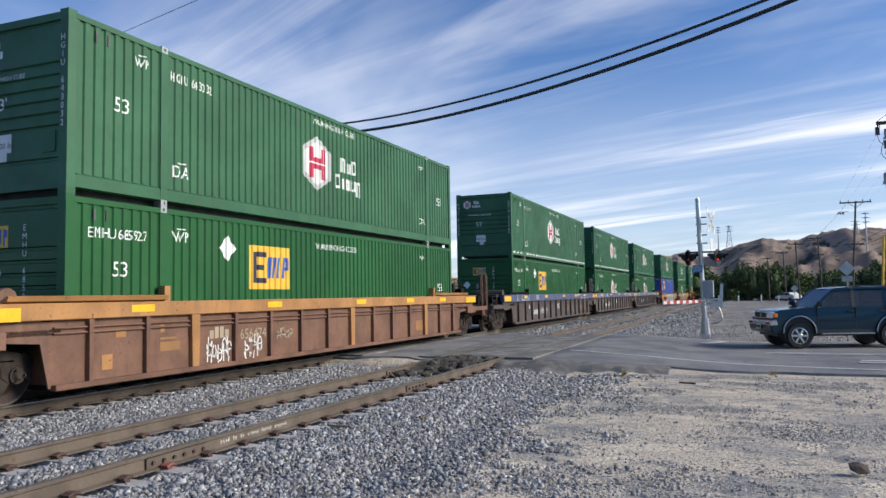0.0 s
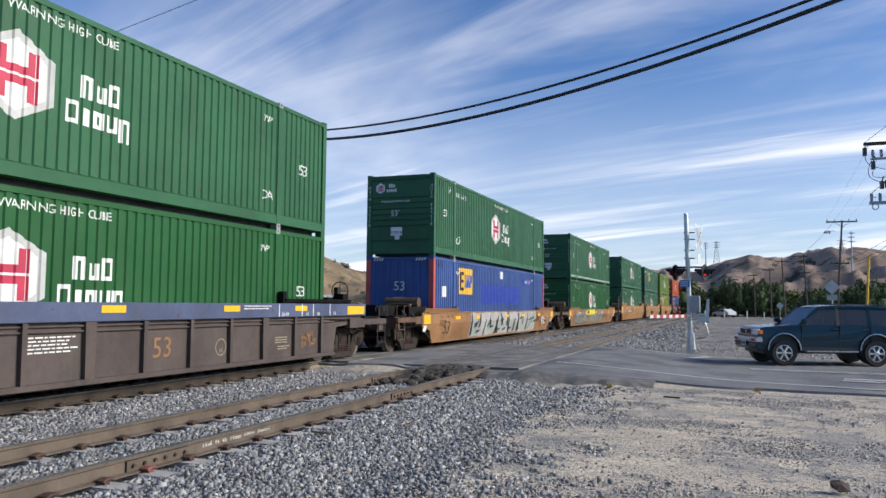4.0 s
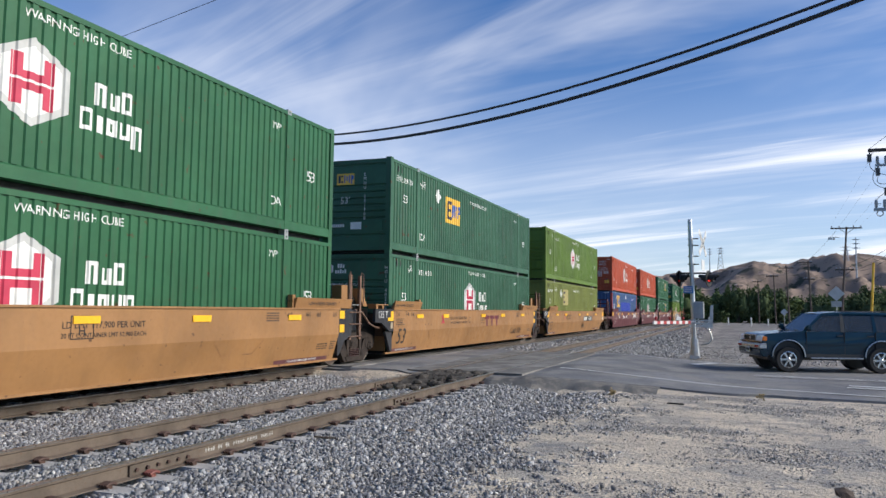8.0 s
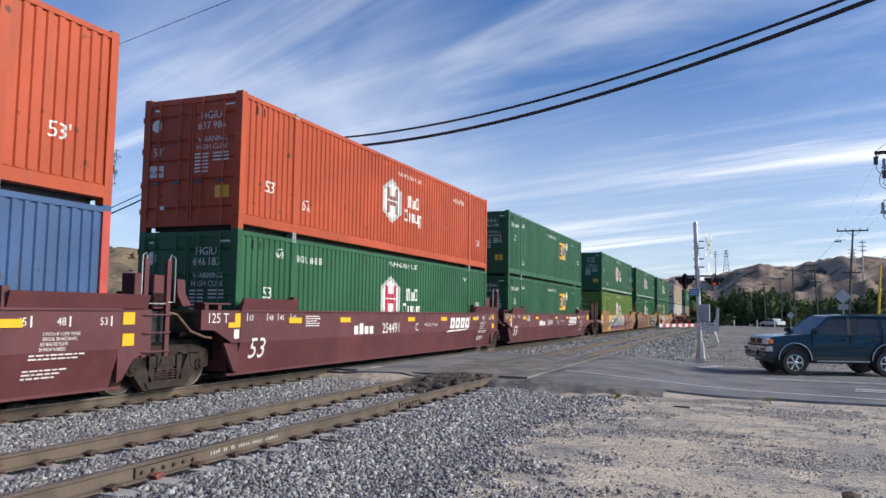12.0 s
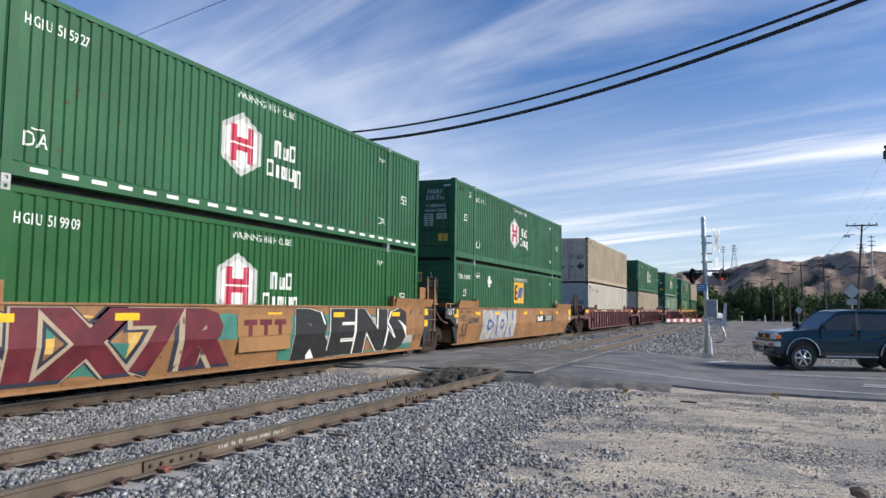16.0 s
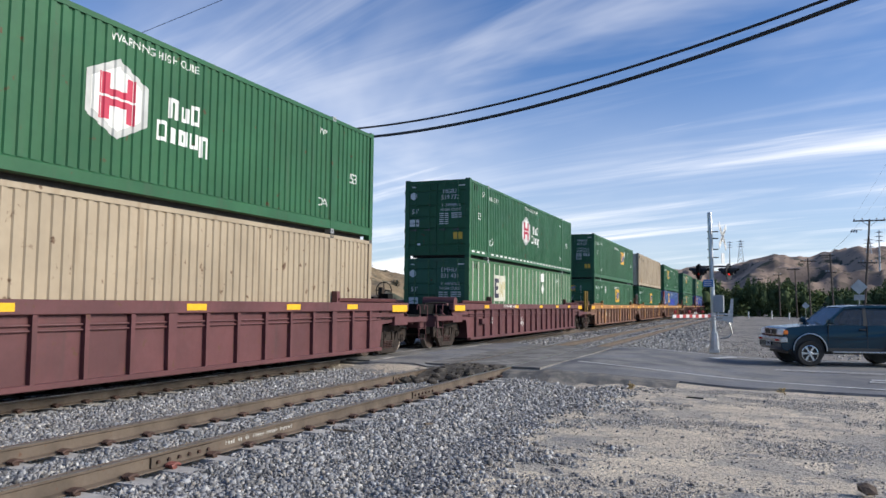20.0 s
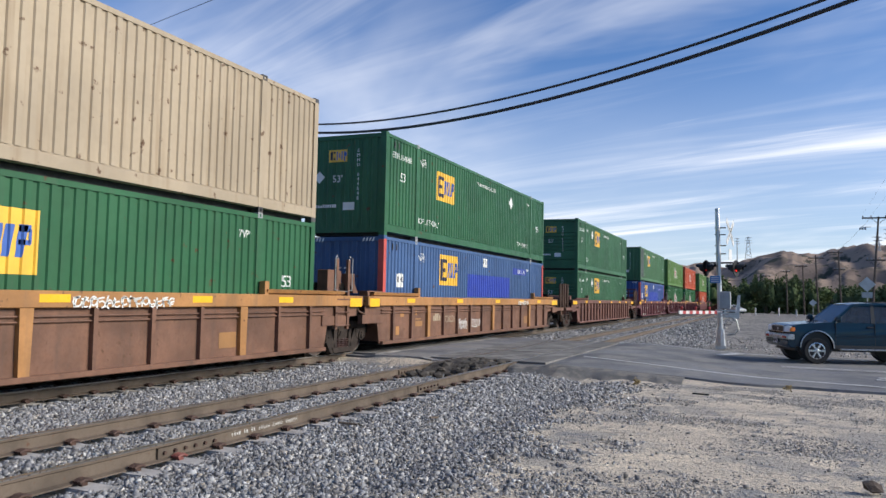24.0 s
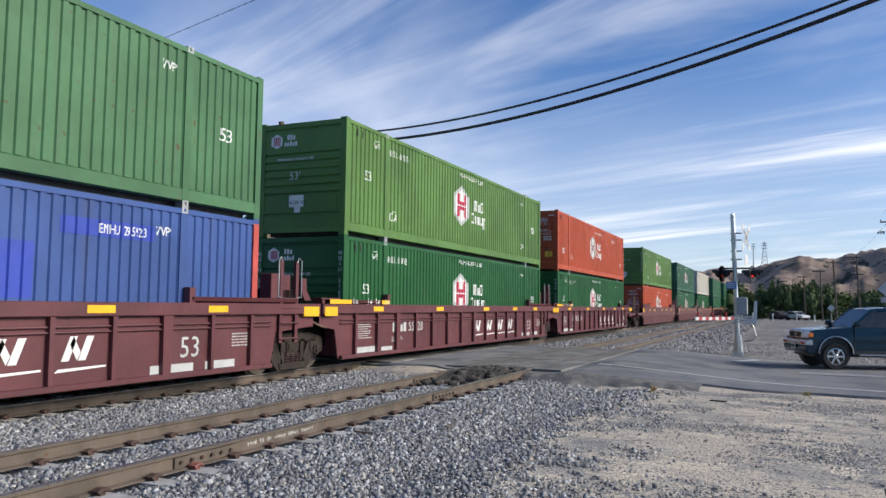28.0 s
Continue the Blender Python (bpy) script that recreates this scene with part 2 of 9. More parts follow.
paint("car_maroon", (0.115, 0.032, 0.035), 0.55, var=0.18, scale=0.9, streak=0.3, rust=0.08, bump=0.05, bump_scale=14, grime=(0.05, 0.035, 0.03))
paint("car_maroon_b", (0.118, 0.041, 0.042), 0.6, var=0.2, scale=0.9, streak=0.4, rust=0.12, bump=0.07, bump_scale=14, grime=(0.05, 0.035, 0.03))
paint("end_brown", (0.115, 0.062, 0.034), 0.7, var=0.3, scale=2.5, streak=0.5, rust=0.3, bump=0.12, grime=(0.03, 0.022, 0.018))
paint("truck_brown", (0.036, 0.027, 0.022), 0.85, var=0.3, scale=5, rust=0.25, bump=0.15, bump_scale=40, spec=0.3)
paint("truck_black", (0.010, 0.0095, 0.009), 0.85, spec=0.15, var=0.35, scale=4, bump=0.1)
paint("wheel_rust", (0.058, 0.036, 0.028), 0.7, 0.2, var=0.25, scale=5, bump=0.1)
paint("tread_steel", (0.13, 0.115, 0.10), 0.5, 0.6, var=0.2, scale=6, rust=0.3)
paint("spring_red", (0.075, 0.038, 0.032), 0.6, var=0.25, scale=8)
paint("rail_rust", (0.165, 0.092, 0.058), 0.6, 0.1, var=0.3, scale=5, rust=0.3)
paint("yellow_post", (0.55, 0.34, 0.05), 0.6, var=0.2, scale=4, rust=0.3)
# ground and track
paint("rail_side", (0.125, 0.095, 0.070), 0.75, 0.1, var=0.25, scale=2.5, rust=0.2, bump=0.12, bump_scale=60, rust_col=(0.12, 0.055, 0.03))
paint("rail_head", (0.26, 0.235, 0.21), 0.34, 0.75, var=0.15, scale=6)
paint("rail_head_bright", (0.42, 0.40, 0.37), 0.35, 0.6, var=0.1, scale=6)
paint("tie_concrete", (0.42, 0.395, 0.37), 0.85, var=0.2, scale=4, bump=0.3, bump_scale=50)
paint("clip_rust", (0.080, 0.045, 0.034), 0.75, 0.2, var=0.3, scale=12, rust=0.4)
paint("clip_red", (0.20, 0.06, 0.045), 0.6, var=0.25, scale=12)
paint("asphalt", (0.182, 0.182, 0.190), 0.9, var=0.30, scale=0.35, bump=0.5, bump_scale=90, alt=(0.25, 0.240, 0.226), rust=0.09, rust_col=(0.105, 0.103, 0.104), spec=0.25)
paint("crossing_asphalt", (0.225, 0.212, 0.196), 0.9, var=0.25, scale=0.8, bump=0.4, bump_scale=70, alt=(0.145, 0.136, 0.126), spec=0.25)
paint("asphalt_crumb", (0.066, 0.058, 0.050), 0.95, var=0.35, scale=3, bump=0.9, bump_scale=45, alt=(0.12, 0.105, 0.09), spec=0.2)
paint("asphalt_worn", (0.155, 0.15, 0.143), 0.95, var=0.3, scale=1.6, bump=0.6, bump_scale=60, alt=(0.235, 0.213, 0.186), spec=0.2)
paint("road_white", (0.62, 0.62, 0.60), 0.7, var=0.12, scale=5, alt=(0.42, 0.41, 0.40))
# crossing hardware, poles
paint("aluminium", (0.55, 0.56, 0.57), 0.38, 0.8, var=0.1, scale=4)
paint("housing_grey", (0.36, 0.38, 0.39), 0.5, 0.3, var=0.12, scale=4)
paint("sign_white", (0.64, 0.64, 0.62), 0.5, var=0.06, scale=4)
paint("sign_back", (0.44, 0.45, 0.45), 0.4, 0.5, var=0.1, scale=4)
paint("sign_blue", (0.02, 0.16, 0.46), 0.45, var=0.06, scale=4)
paint("gate_red", (0.42, 0.045, 0.045), 0.45, var=0.08, scale=4)
paint("lamp_black", (0.012, 0.012, 0.012), 0.5, var=0.1, scale=4)
paint("lamp_red", (0.95, 0.03, 0.02), 0.3, var=0.02, scale=4, emit=1.1)
paint("lamp_dim_red", (0.16, 0.012, 0.012), 0.2, var=0.1, scale=4)
paint("pole_wood", (0.115, 0.080, 0.055), 0.85, var=0.3, scale=3, streak=0.4, bump=0.3, bump_scale=30)
paint("pole_far", (0.085, 0.065, 0.052), 0.85, var=0.2, scale=2)
paint("wire_black", (0.012, 0.012, 0.014), 0.6, var=0.1, scale=2)
paint("insulator", (0.28, 0.29, 0.30), 0.35, var=0.1, scale=5)
paint("pylon_steel", (0.44, 0.46, 0.48), 0.6, 0.3, var=0.1, scale=1)
paint("yellow_marker", (0.72, 0.42, 0.03), 0.5, var=0.12, scale=3)
# vehicle
paint("suv_paint", (0.005, 0.026, 0.045), 0.16, 0.0, var=0.05, scale=2, spec=0.38)
paint("suv_trim", (0.022, 0.023, 0.024), 0.55, var=0.12, scale=4)
paint("chrome", (0.50, 0.50, 0.51), 0.32, 1.0, var=0.03, scale=4)
paint("seat_cloth", (0.26, 0.245, 0.23), 0.9, var=0.15, scale=6)
paint("tyre", (0.016, 0.016, 0.017), 0.8, var=0.2, scale=8, bump=0.1)
paint("alloy", (0.62, 0.62, 0.61), 0.28, 0.9, var=0.06, scale=6)
paint("lens_clear", (0.78, 0.79, 0.80), 0.15, 0.0, var=0.05, scale=6)
paint("lens_amber", (0.75, 0.20, 0.03), 0.2, var=0.05, scale=6)
paint("lens_red", (0.45, 0.02, 0.02), 0.2, var=0.05, scale=6)
# plants, hills
paint("bark", (0.14, 0.105, 0.080), 0.9, var=0.3, scale=3, bump=0.4, bump_scale=20)
paint("leaf_olive", (0.088, 0.088, 0.052), 0.65, var=0.4, scale=0.7, alt=(0.062, 0.050, 0.034), spec=0.3)
paint("leaf_dark", (0.098, 0.130, 0.056), 0.8, var=0.3, scale=0.15, alt=(0.072, 0.098, 0.043), spec=0.1)
paint("leaf_mid", (0.140, 0.180, 0.066), 0.8, var=0.3, scale=0.15, alt=(0.095, 0.128, 0.05), spec=0.1)
paint("leaf_grey", (0.16, 0.14, 0.11), 0.75, var=0.3, scale=0.15, alt=(0.075, 0.075, 0.05))
paint("leaf_yellow", (0.42, 0.29, 0.05), 0.7, var=0.25, scale=0.6, alt=(0.22, 0.18, 0.05))
paint("dry_grass", (0.33, 0.25, 0.13), 0.9, var=0.25, scale=2)


def glass(name, tint, rough=0.03):
    m = bpy.data.materials.new(name)
    m.use_nodes = True
    b = m.node_tree.nodes["Principled BSDF"]
    b.inputs["Base Color"].default_value = (*tint, 1)
    b.inputs["Roughness"].default_value = rough
    b.inputs["Transmission Weight"].default_value = 0.85
    b.inputs["IOR"].default_value = 1.5
    MATS[name] = m
    return m


glass("tinted_glass", (0.20, 0.205, 0.21), 0.05)
glass("wind_glass", (0.30, 0.31, 0.33), 0.08)


def ground_material(name, layers, bump, bump_scale, rough=0.92, stretch=(1, 1, 1)):
    """Soil: colours laid over one another by noise, layers as (colour, noise size, from, to)."""
    m = bpy.data.materials.new(name)
    m.use_nodes = True
    nt = m.node_tree
    b = nt.nodes["Principled BSDF"]
    b.inputs["Roughness"].default_value = rough
    b.inputs["Specular IOR Level"].default_value = 0.2
    tc = nt.nodes.new("ShaderNodeTexCoord")
    col = None
    for color, size, a, c in layers:
        if col is None:
            rgb = nt.nodes.new("ShaderNodeRGB")
            rgb.outputs[0].default_value = (*color, 1)
            col = rgb.outputs[0]
            continue
        n = nt.nodes.new("ShaderNodeTexNoise")
        n.inputs["Scale"].default_value, n.inputs["Detail"].default_value, n.inputs["Roughness"].default_value = size, 7, 0.62
        mp = nt.nodes.new("ShaderNodeMapping")
        mp.inputs["Scale"].default_value = stretch if size < 10 else (1, 1, 1)
        link(nt, tc.outputs["Object"], mp.inputs[0])
        link(nt, mp.outputs[0], n.inputs["Vector"])
        r = nt.nodes.new("ShaderNodeMapRange")
        r.interpolation_type = "SMOOTHSTEP"
        r.inputs["From Min"].default_value, r.inputs["From Max"].default_value = a, c
        link(nt, n.outputs["Fac"], r.inputs["Value"])
        x = nt.nodes.new("ShaderNodeMix")
        x.data_type = "RGBA"
        link(nt, r.outputs["Result"], x.inputs["Factor"])
        link(nt, col, x.inputs["A"])
        x.inputs["B"].default_value = (*color, 1)
        col = x.outputs["Result"]
    link(nt, col, b.inputs["Base Color"])
    n = nt.nodes.new("ShaderNodeTexNoise")
    n.inputs["Scale"].default_value, n.inputs["Detail"].default_value = bump_scale, 8
    link(nt, tc.outputs["Object"], n.inputs["Vector"])
    bp = nt.nodes.new("ShaderNodeBump")
    bp.inputs["Strength"].default_value, bp.inputs["Distance"].default_value = bump, 0.03
    link(nt, n.outputs["Fac"], bp.inputs["Height"])
    link(nt, bp.outputs[0], b.inputs["Normal"])
    MATS[name] = m
    return m


ground_material("dirt", [((0.63, 0.535, 0.415), 1, 0, 1), ((0.44, 0.395, 0.335), 0.9, 0.48, 0.57), ((0.28, 0.272, 0.262), 2.6, 0.54, 0.61), ((0.76, 0.645, 0.49), 1.3, 0.55, 0.61),
                 ((0.19, 0.165, 0.14), 6.5, 0.61, 0.66), ((0.17, 0.165, 0.16), 30.0, 0.53, 0.62), ((0.075, 0.075, 0.075), 62.0, 0.55, 0.63), ((0.50, 0.45, 0.38), 48.0, 0.60, 0.67)], 1.0, 24.0, stretch=(0.8, 1.15, 1))
ground_material("far_dirt", [((0.28, 0.255, 0.23), 1, 0, 1), ((0.19, 0.177, 0.165), 0.12, 0.45, 0.6), ((0.22, 0.198, 0.165), 0.35, 0.55, 0.68), ((0.10, 0.096, 0.09), 2.2, 0.52, 0.60), ((0.37, 0.34, 0.30), 1.4, 0.56, 0.64), ((0.09, 0.088, 0.085), 9.0, 0.55, 0.63)], 1.0, 6.0)
ground_material("ballast_bed", [((0.115, 0.117, 0.122), 1, 0, 1), ((0.06, 0.062, 0.067), 16.0, 0.45, 0.6), ((0.16, 0.162, 0.168), 22.0, 0.56, 0.68), ((0.03, 0.03, 0.033), 34.0, 0.52, 0.64)], 1.0, 22.0)
ground_material("hill_dry", [((0.30, 0.215, 0.125), 1, 0, 1), ((0.21, 0.155, 0.095), 0.02, 0.45, 0.6), ((0.36, 0.27, 0.165), 0.05, 0.55, 0.7), ((0.17, 0.135, 0.09), 0.22, 0.50, 0.62), ((0.35, 0.275, 0.18), 0.5, 0.56, 0.68), ((0.075, 0.078, 0.05), 0.055, 0.57, 0.62),
                             ((0.10, 0.092, 0.06), 0.35, 0.58, 0.68)], 1.0, 1.2)
# base lightened for distance haze, brown layers stand for shade in the folds
ground_material("hill_far", [((0.30, 0.222, 0.170), 1, 0, 1), ((0.19, 0.142, 0.113), 0.012, 0.47, 0.55), ((0.34, 0.25, 0.19), 0.03, 0.53, 0.60), ((0.14, 0.11, 0.088), 0.045, 0.56, 0.61),
                             ((0.048, 0.052, 0.038), 0.028, 0.57, 0.61), ((0.05, 0.05, 0.038), 0.12, 0.59, 0.66)], 1.0, 0.5)


def stone_material(name, dust):
    """Crushed stone in greys, each piece its own; dust: how much pale soil clings to it."""
    m = bpy.data.materials.new(name)
    m.use_nodes = True
    nt = m.node_tree
    b = nt.nodes["Principled BSDF"]
    b.inputs["Roughness"].default_value = 0.85
    geo, r = nt.nodes.new("ShaderNodeNewGeometry"), nt.nodes.new("ShaderNodeValToRGB")
    e = r.color_ramp.elements
    e[0].position, e[0].color = 0.0, (0.042, 0.046, 0.054, 1)
    e[1].position, e[1].color = 1.0, (0.68, 0.68, 0.67, 1)
    for p, c in ((0.3, (0.132, 0.142, 0.162)), (0.6, (0.245, 0.258, 0.284)), (0.80, (0.42, 0.43, 0.446)), (0.90, (0.31, 0.275, 0.23))):
        r.color_ramp.elements.new(p).color = (*c, 1)
    link(nt, geo.outputs["Random Per Island"], r.inputs[0])
    mix = nt.nodes.new("ShaderNodeMix")
    mix.data_type = "RGBA"
    mix.inputs["Factor"].default_value = dust
    link(nt, r.outputs[0], mix.inputs["A"])
    mix.inputs["B"].default_value = (0.42, 0.375, 0.32, 1)
    link(nt, mix.outputs["Result"], b.inputs["Base Color"])
    MATS[name] = m


stone_material("ballast_stone", 0.20)
stone_material("dusty_stone", 0.50)

# ---- mesh helpers ----
def box(bm, x0, x1, y0, y1, z0, z1):
    v = [bm.verts.new((x, y, z)) for x in (x0, x1) for y in (y0, y1) for z in (z0, z1)]
    for f in ((0, 1, 3, 2), (4, 6, 7, 5), (0, 4, 5, 1), (2, 3, 7, 6), (0, 2, 6, 4), (1, 5, 7, 3)):
        bm.faces.new([v[i] for i in f])
    return v


def tube(bm, a, b, r, n=8, r2=None):
    a, b = Vector(a), Vector(b)
    d = (b - a).normalized()
    u = d.orthogonal().normalized()
    w = d.cross(u)
    rings = []
    for p, q in ((a, r), (b, r if r2 is None else r2)):
        rings.append([bm.verts.new(p + q * (math.cos(2 * math.pi * i / n) * u + math.sin(2 * math.pi * i / n) * w)) for i in range(n)])
    for i in range(n):
        bm.faces.new((rings[0][i], rings[0][(i + 1) % n], rings[1][(i + 1) % n], rings[1][i]))
    bm.faces.new(rings[0][::-1])
    bm.faces.new(rings[1])


def pipe(bm, pts, r, n=6):
    """One bent bar through pts."""
    pts = [Vector(p) for p in pts]
    u, last = None, None
    for i, p in enumerate(pts):
        d = (pts[min(i + 1, len(pts) - 1)] - pts[max(i - 1, 0)]).normalized()
        u = d.orthogonal().normalized() if u is None else (u - d * u.dot(d)).normalized()
        w = d.cross(u)
        ring = [bm.verts.new(p + r * (math.cos(2 * math.pi * k / n) * u + math.sin(2 * math.pi * k / n) * w)) for k in range(n)]
        if last:
            for k in range(n):
                bm.faces.new((last[k], last[(k + 1) % n], ring[(k + 1) % n], ring[k]))
        else:
            bm.faces.new(ring[::-1])
        last = ring
    bm.faces.new(last)


def prism(bm, poly, axis, lo, hi):
    """poly in the two other axes (in order), drawn out along axis from lo to hi."""
    def at(p, h):
        q = list(p)
        q.insert("xyz".index(axis), h)
        return q
    a, b = [bm.verts.new(at(p, lo)) for p in poly], [bm.verts.new(at(p, hi)) for p in poly]
    n = len(poly)
    for i in range(n):
        bm.faces.new((a[i], a[(i + 1) % n], b[(i + 1) % n], b[i]))
    bm.faces.new(a[::-1])
    bm.faces.new(b)


def lathe(bm, prof, axis_point, axis="x", n=24, caps=True):
    """prof: (radius, along) pairs, turned about an axis through axis_point."""
    c = Vector(axis_point)
    rings = []
    for r, h in prof:
        ring = []
        for i in range(n):
            a = 2 * math.pi * i / n
            p = (h, r * math.cos(a), r * math.sin(a)) if axis == "x" else (r * math.cos(a), h, r * math.sin(a)) if axis == "y" else (r * math.cos(a), r * math.sin(a), h)
            ring.append(bm.verts.new(c + Vector(p)))
        rings.append(ring)
    for r0, r1 in zip(rings, rings[1:]):
        for i in range(n):
            bm.faces.new((r0[i], r0[(i + 1) % n], r1[(i + 1) % n], r1[i]))
    if caps:
        bm.faces.new(rings[0][::-1])
        bm.faces.new(rings[-1])


def sheet(bm, pts):
    bm.faces.new([bm.verts.new(p) for p in pts])


def to_mesh(bm, material, name="part", smooth=False, bevel=0.0):
    if bevel:
        bmesh.ops.bevel(bm, geom=bm.edges[:], offset=bevel, segments=1, affect="EDGES", clamp_overlap=True)
    bmesh.ops.recalc_face_normals(bm, faces=bm.faces[:])
    me = bpy.data.meshes.new(name)
    bm.to_mesh(me)
    bm.free()
    me.materials.append(MATS[material])
    if smooth:
        for p in me.polygons:
            p.use_smooth = True
    return me


def place(name, me, parent, label="", at=None):
    ob = new(name, me)
    ob.parent = parent
    if at is not None:
        ob.matrix_basis = at
    return tagged(ob, label)


def part(name, bm, material, parent, label="", smooth=False, bevel=0.0, at=None):
    return place(name, to_mesh(bm, material, name, smooth, bevel), parent, label, at)


CACHE = {}


def shared(name, key, material, make, parent, label="", smooth=False, bevel=0.0, at=None):
    """A part whose mesh is made once for each key and material."""
    k = (name, key, material)
    if k not in CACHE:
        bm = bmesh.new()
        make(bm)
        CACHE[k] = to_mesh(bm, material, name, smooth, bevel)
    return place(name, CACHE[k], parent, label, at)


def thing(name, label, category, group="", kind="", at=None):
    ob = tagged(new(name), label, category, group, kind)
    ob.empty_display_size = 0.3
    if at is not None:
        ob.matrix_basis = at
    return ob


def setting(name, bm, material, label, category, smooth=False, at=None):
    ob = new(name, to_mesh(bm, material, name, smooth))
    if at is not None:
        ob.matrix_basis = at
    return tagged(ob, label, category, kind="structure")


GLYPHS = {}


def glyph_mesh(text, height, bold=0.0, space=1.0):
    """Letters as flat faces: local x to the right, y up, centred on the middle of their box."""
    key = (text, bold, space)
    if key not in GLYPHS:
        cu = bpy.data.curves.new("letters", "FONT")
        cu.body, cu.size, cu.resolution_u = text, 1.0, 2
        cu.offset, cu.space_character = bold, space
        ob = new("letters", cu)
        me = bpy.data.meshes.new_from_object(ob)
        vs = [tuple(v.co) for v in me.vertices]
        fs = [tuple(p.vertices) for p in me.polygons]
        bpy.data.objects.remove(ob)
        bpy.data.meshes.remove(me)
        bpy.data.curves.remove(cu)
        x0, x1 = min(v[0] for v in vs), max(v[0] for v in vs)
        GLYPHS[key] = ([(v[0] - (x0 + x1) / 2, v[1]) for v in vs], fs, x1 - x0)
    vs, fs, w = GLYPHS[key]
    return [(a * height / 0.70, (b - 0.345) * height / 0.70) for a, b in vs], fs


# ---- ground ----
def ease(a, b, v):
    k = min(1.0, max(0.0, (v - a) / (b - a)))
    return k * k * (3 - 2 * k)


ROAD_NEAR, ROAD_FAR = 17.3, 27.8    # the road's edges along the track
NEAR_TRACK, TRAIN_TRACK = -6.314, -10.896


def ground_z(x, y):
    z = -0.22 + 0.05 * noise.noise((x * 0.25, y * 0.25, 0)) + 0.02 * noise.noise((x * 1.1, y * 1.1, 3))
    bed = ease(-2.6, -4.3, x)
    z = z + bed * (-0.36 - z)
    if x < -13:
        z = -0.36 - 0.18 * ease(13.0, 17.0, -x)
    return z


def road_z(x):
    # the asphalt dips under the crossing panels, so that the rail heads stay bare
    dip = max(ease(1.75, 1.45, abs(x - c)) for c in (NEAR_TRACK, TRAIN_TRACK))
    return 0.0 - 0.20 * ease(-4.6, 0.5, x) - 0.30 * ease(13.5, 22.0, -x) - 0.05 * dip


def ground():
    # one sheet: fine by the camera, coarse out to the horizon
    xs = sorted(set([round(-30 + 0.5 * i, 2) for i in range(121)] + [-3200, -1500, -700, -350, -180, -110, -75, -50, -40, 34, 40, 50, 75, 110, 180, 350, 700, 1500, 3200]))
    ys = sorted(set([round(-6 + 0.5 * i, 2) for i in range(111)] + [-2500, -700, -200, -80, -40, -20, -12, 54, 60, 70, 85, 110, 150, 220, 350, 700, 1500, 3500]))
    verts, faces = [], []
    for y in ys:
        for x in xs:
            near = max(abs(x), abs(y)) < 60
            z = ground_z(x, y) if near or -20 < x < -2 else -0.30
            if ROAD_NEAR - 1.2 < y < ROAD_FAR + 1.2:
                k = min(ease(ROAD_NEAR - 1.2, ROAD_NEAR - 0.2, y), ease(ROAD_FAR + 1.2, ROAD_FAR + 0.2, y))
                z += k * (road_z(x) - 0.05 - z)
            verts.append((x, y, z))
    n = len(xs)
    for j in range(len(ys) - 1):
        for i in range(n - 1):
            faces.append((j * n + i, j * n + i + 1, (j + 1) * n + i + 1, (j + 1) * n + i))
    me = bpy.data.meshes.new("ground")
    me.from_pydata(verts, [], faces)
    me.materials.append(MATS["dirt"])
    me.materials.append(MATS["far_dirt"])
    for p in me.polygons:
        p.material_index = 0 if (p.center.y < ROAD_NEAR and abs(p.center.x) < 34 and p.center.y > -7) else 1
        p.use_smooth = True
    tagged(new("ground", me), "tan packed dirt lot strewn with grey gravel", "ground", kind="structure")


ground()


def road():
    # curved sheet of asphalt over the crossing, its ragged near edge a real step
    bm = bmesh.new()
    xs = [-60, -40, -30, -22] + [round(-20 + 0.4 * i, 2) for i in range(66)] + [8, 12, 20, 40, 90, 200]
    rows = []
    for x in xs:
        skew = -0.06 * max(0, x + 4)
        n_shift = 1.9 * ease(12.9, 13.6, -x)
        wob = n_shift + 0.22 * noise.noise((x * 0.9, 5, 0)) + 0.10 * noise.noise((x * 3.1, 9, 0))
        n0 = ROAD_NEAR + wob
        n1 = ROAD_FAR + skew + 0.1 * noise.noise((x, 7, 0))
        ring = []
        for k in range(9):
            y = n0 + (n1 - n0) * k / 8
            ring.append(bm.verts.new((x, y, road_z(x) + (0.012 * math.sin(k * 1.1 + x * 0.3) if x < 2 else 0))))
        low = [bm.verts.new((x, n0 - 0.05, road_z(x) - 0.16)), bm.verts.new((x, n1 + 0.05, road_z(x) - 0.16))]
        rows.append([low[0], *ring, low[1]])
    for a, b in zip(rows, rows[1:]):
        for k in range(len(a) - 1):
            bm.faces.new((a[k], b[k], b[k + 1], a[k + 1]))
    setting("road", bm, "asphalt", "worn grey asphalt road across the railway tracks", "road")


road()


def stripe(pts, width, material, label, name="road_marking"):
    """A painted line on the road along pts."""
    bm = bmesh.new()
    for (x0, y0), (x1, y1) in zip(pts, pts[1:]):
        n = max(1, int(math.hypot(x1 - x0, y1 - y0) / 0.4))
        d = Vector((x1 - x0, y1 - y0, 0)).normalized()
        s = Vector((-d.y, d.x, 0)) * width / 2
        last = None
        for i in range(n + 1):
            p = Vector((x0 + (x1 - x0) * i / n, y0 + (y1 - y0) * i / n, 0))
            a, b = p - s, p + s
            now = [bm.verts.new((q.x, q.y, road_z(q.x) + 0.017)) for q in (a, b)]
            if last:
                bm.faces.new((last[0], now[0], now[1], last[1]))
            last = now
    setting(name, bm, material, label, "road marking")


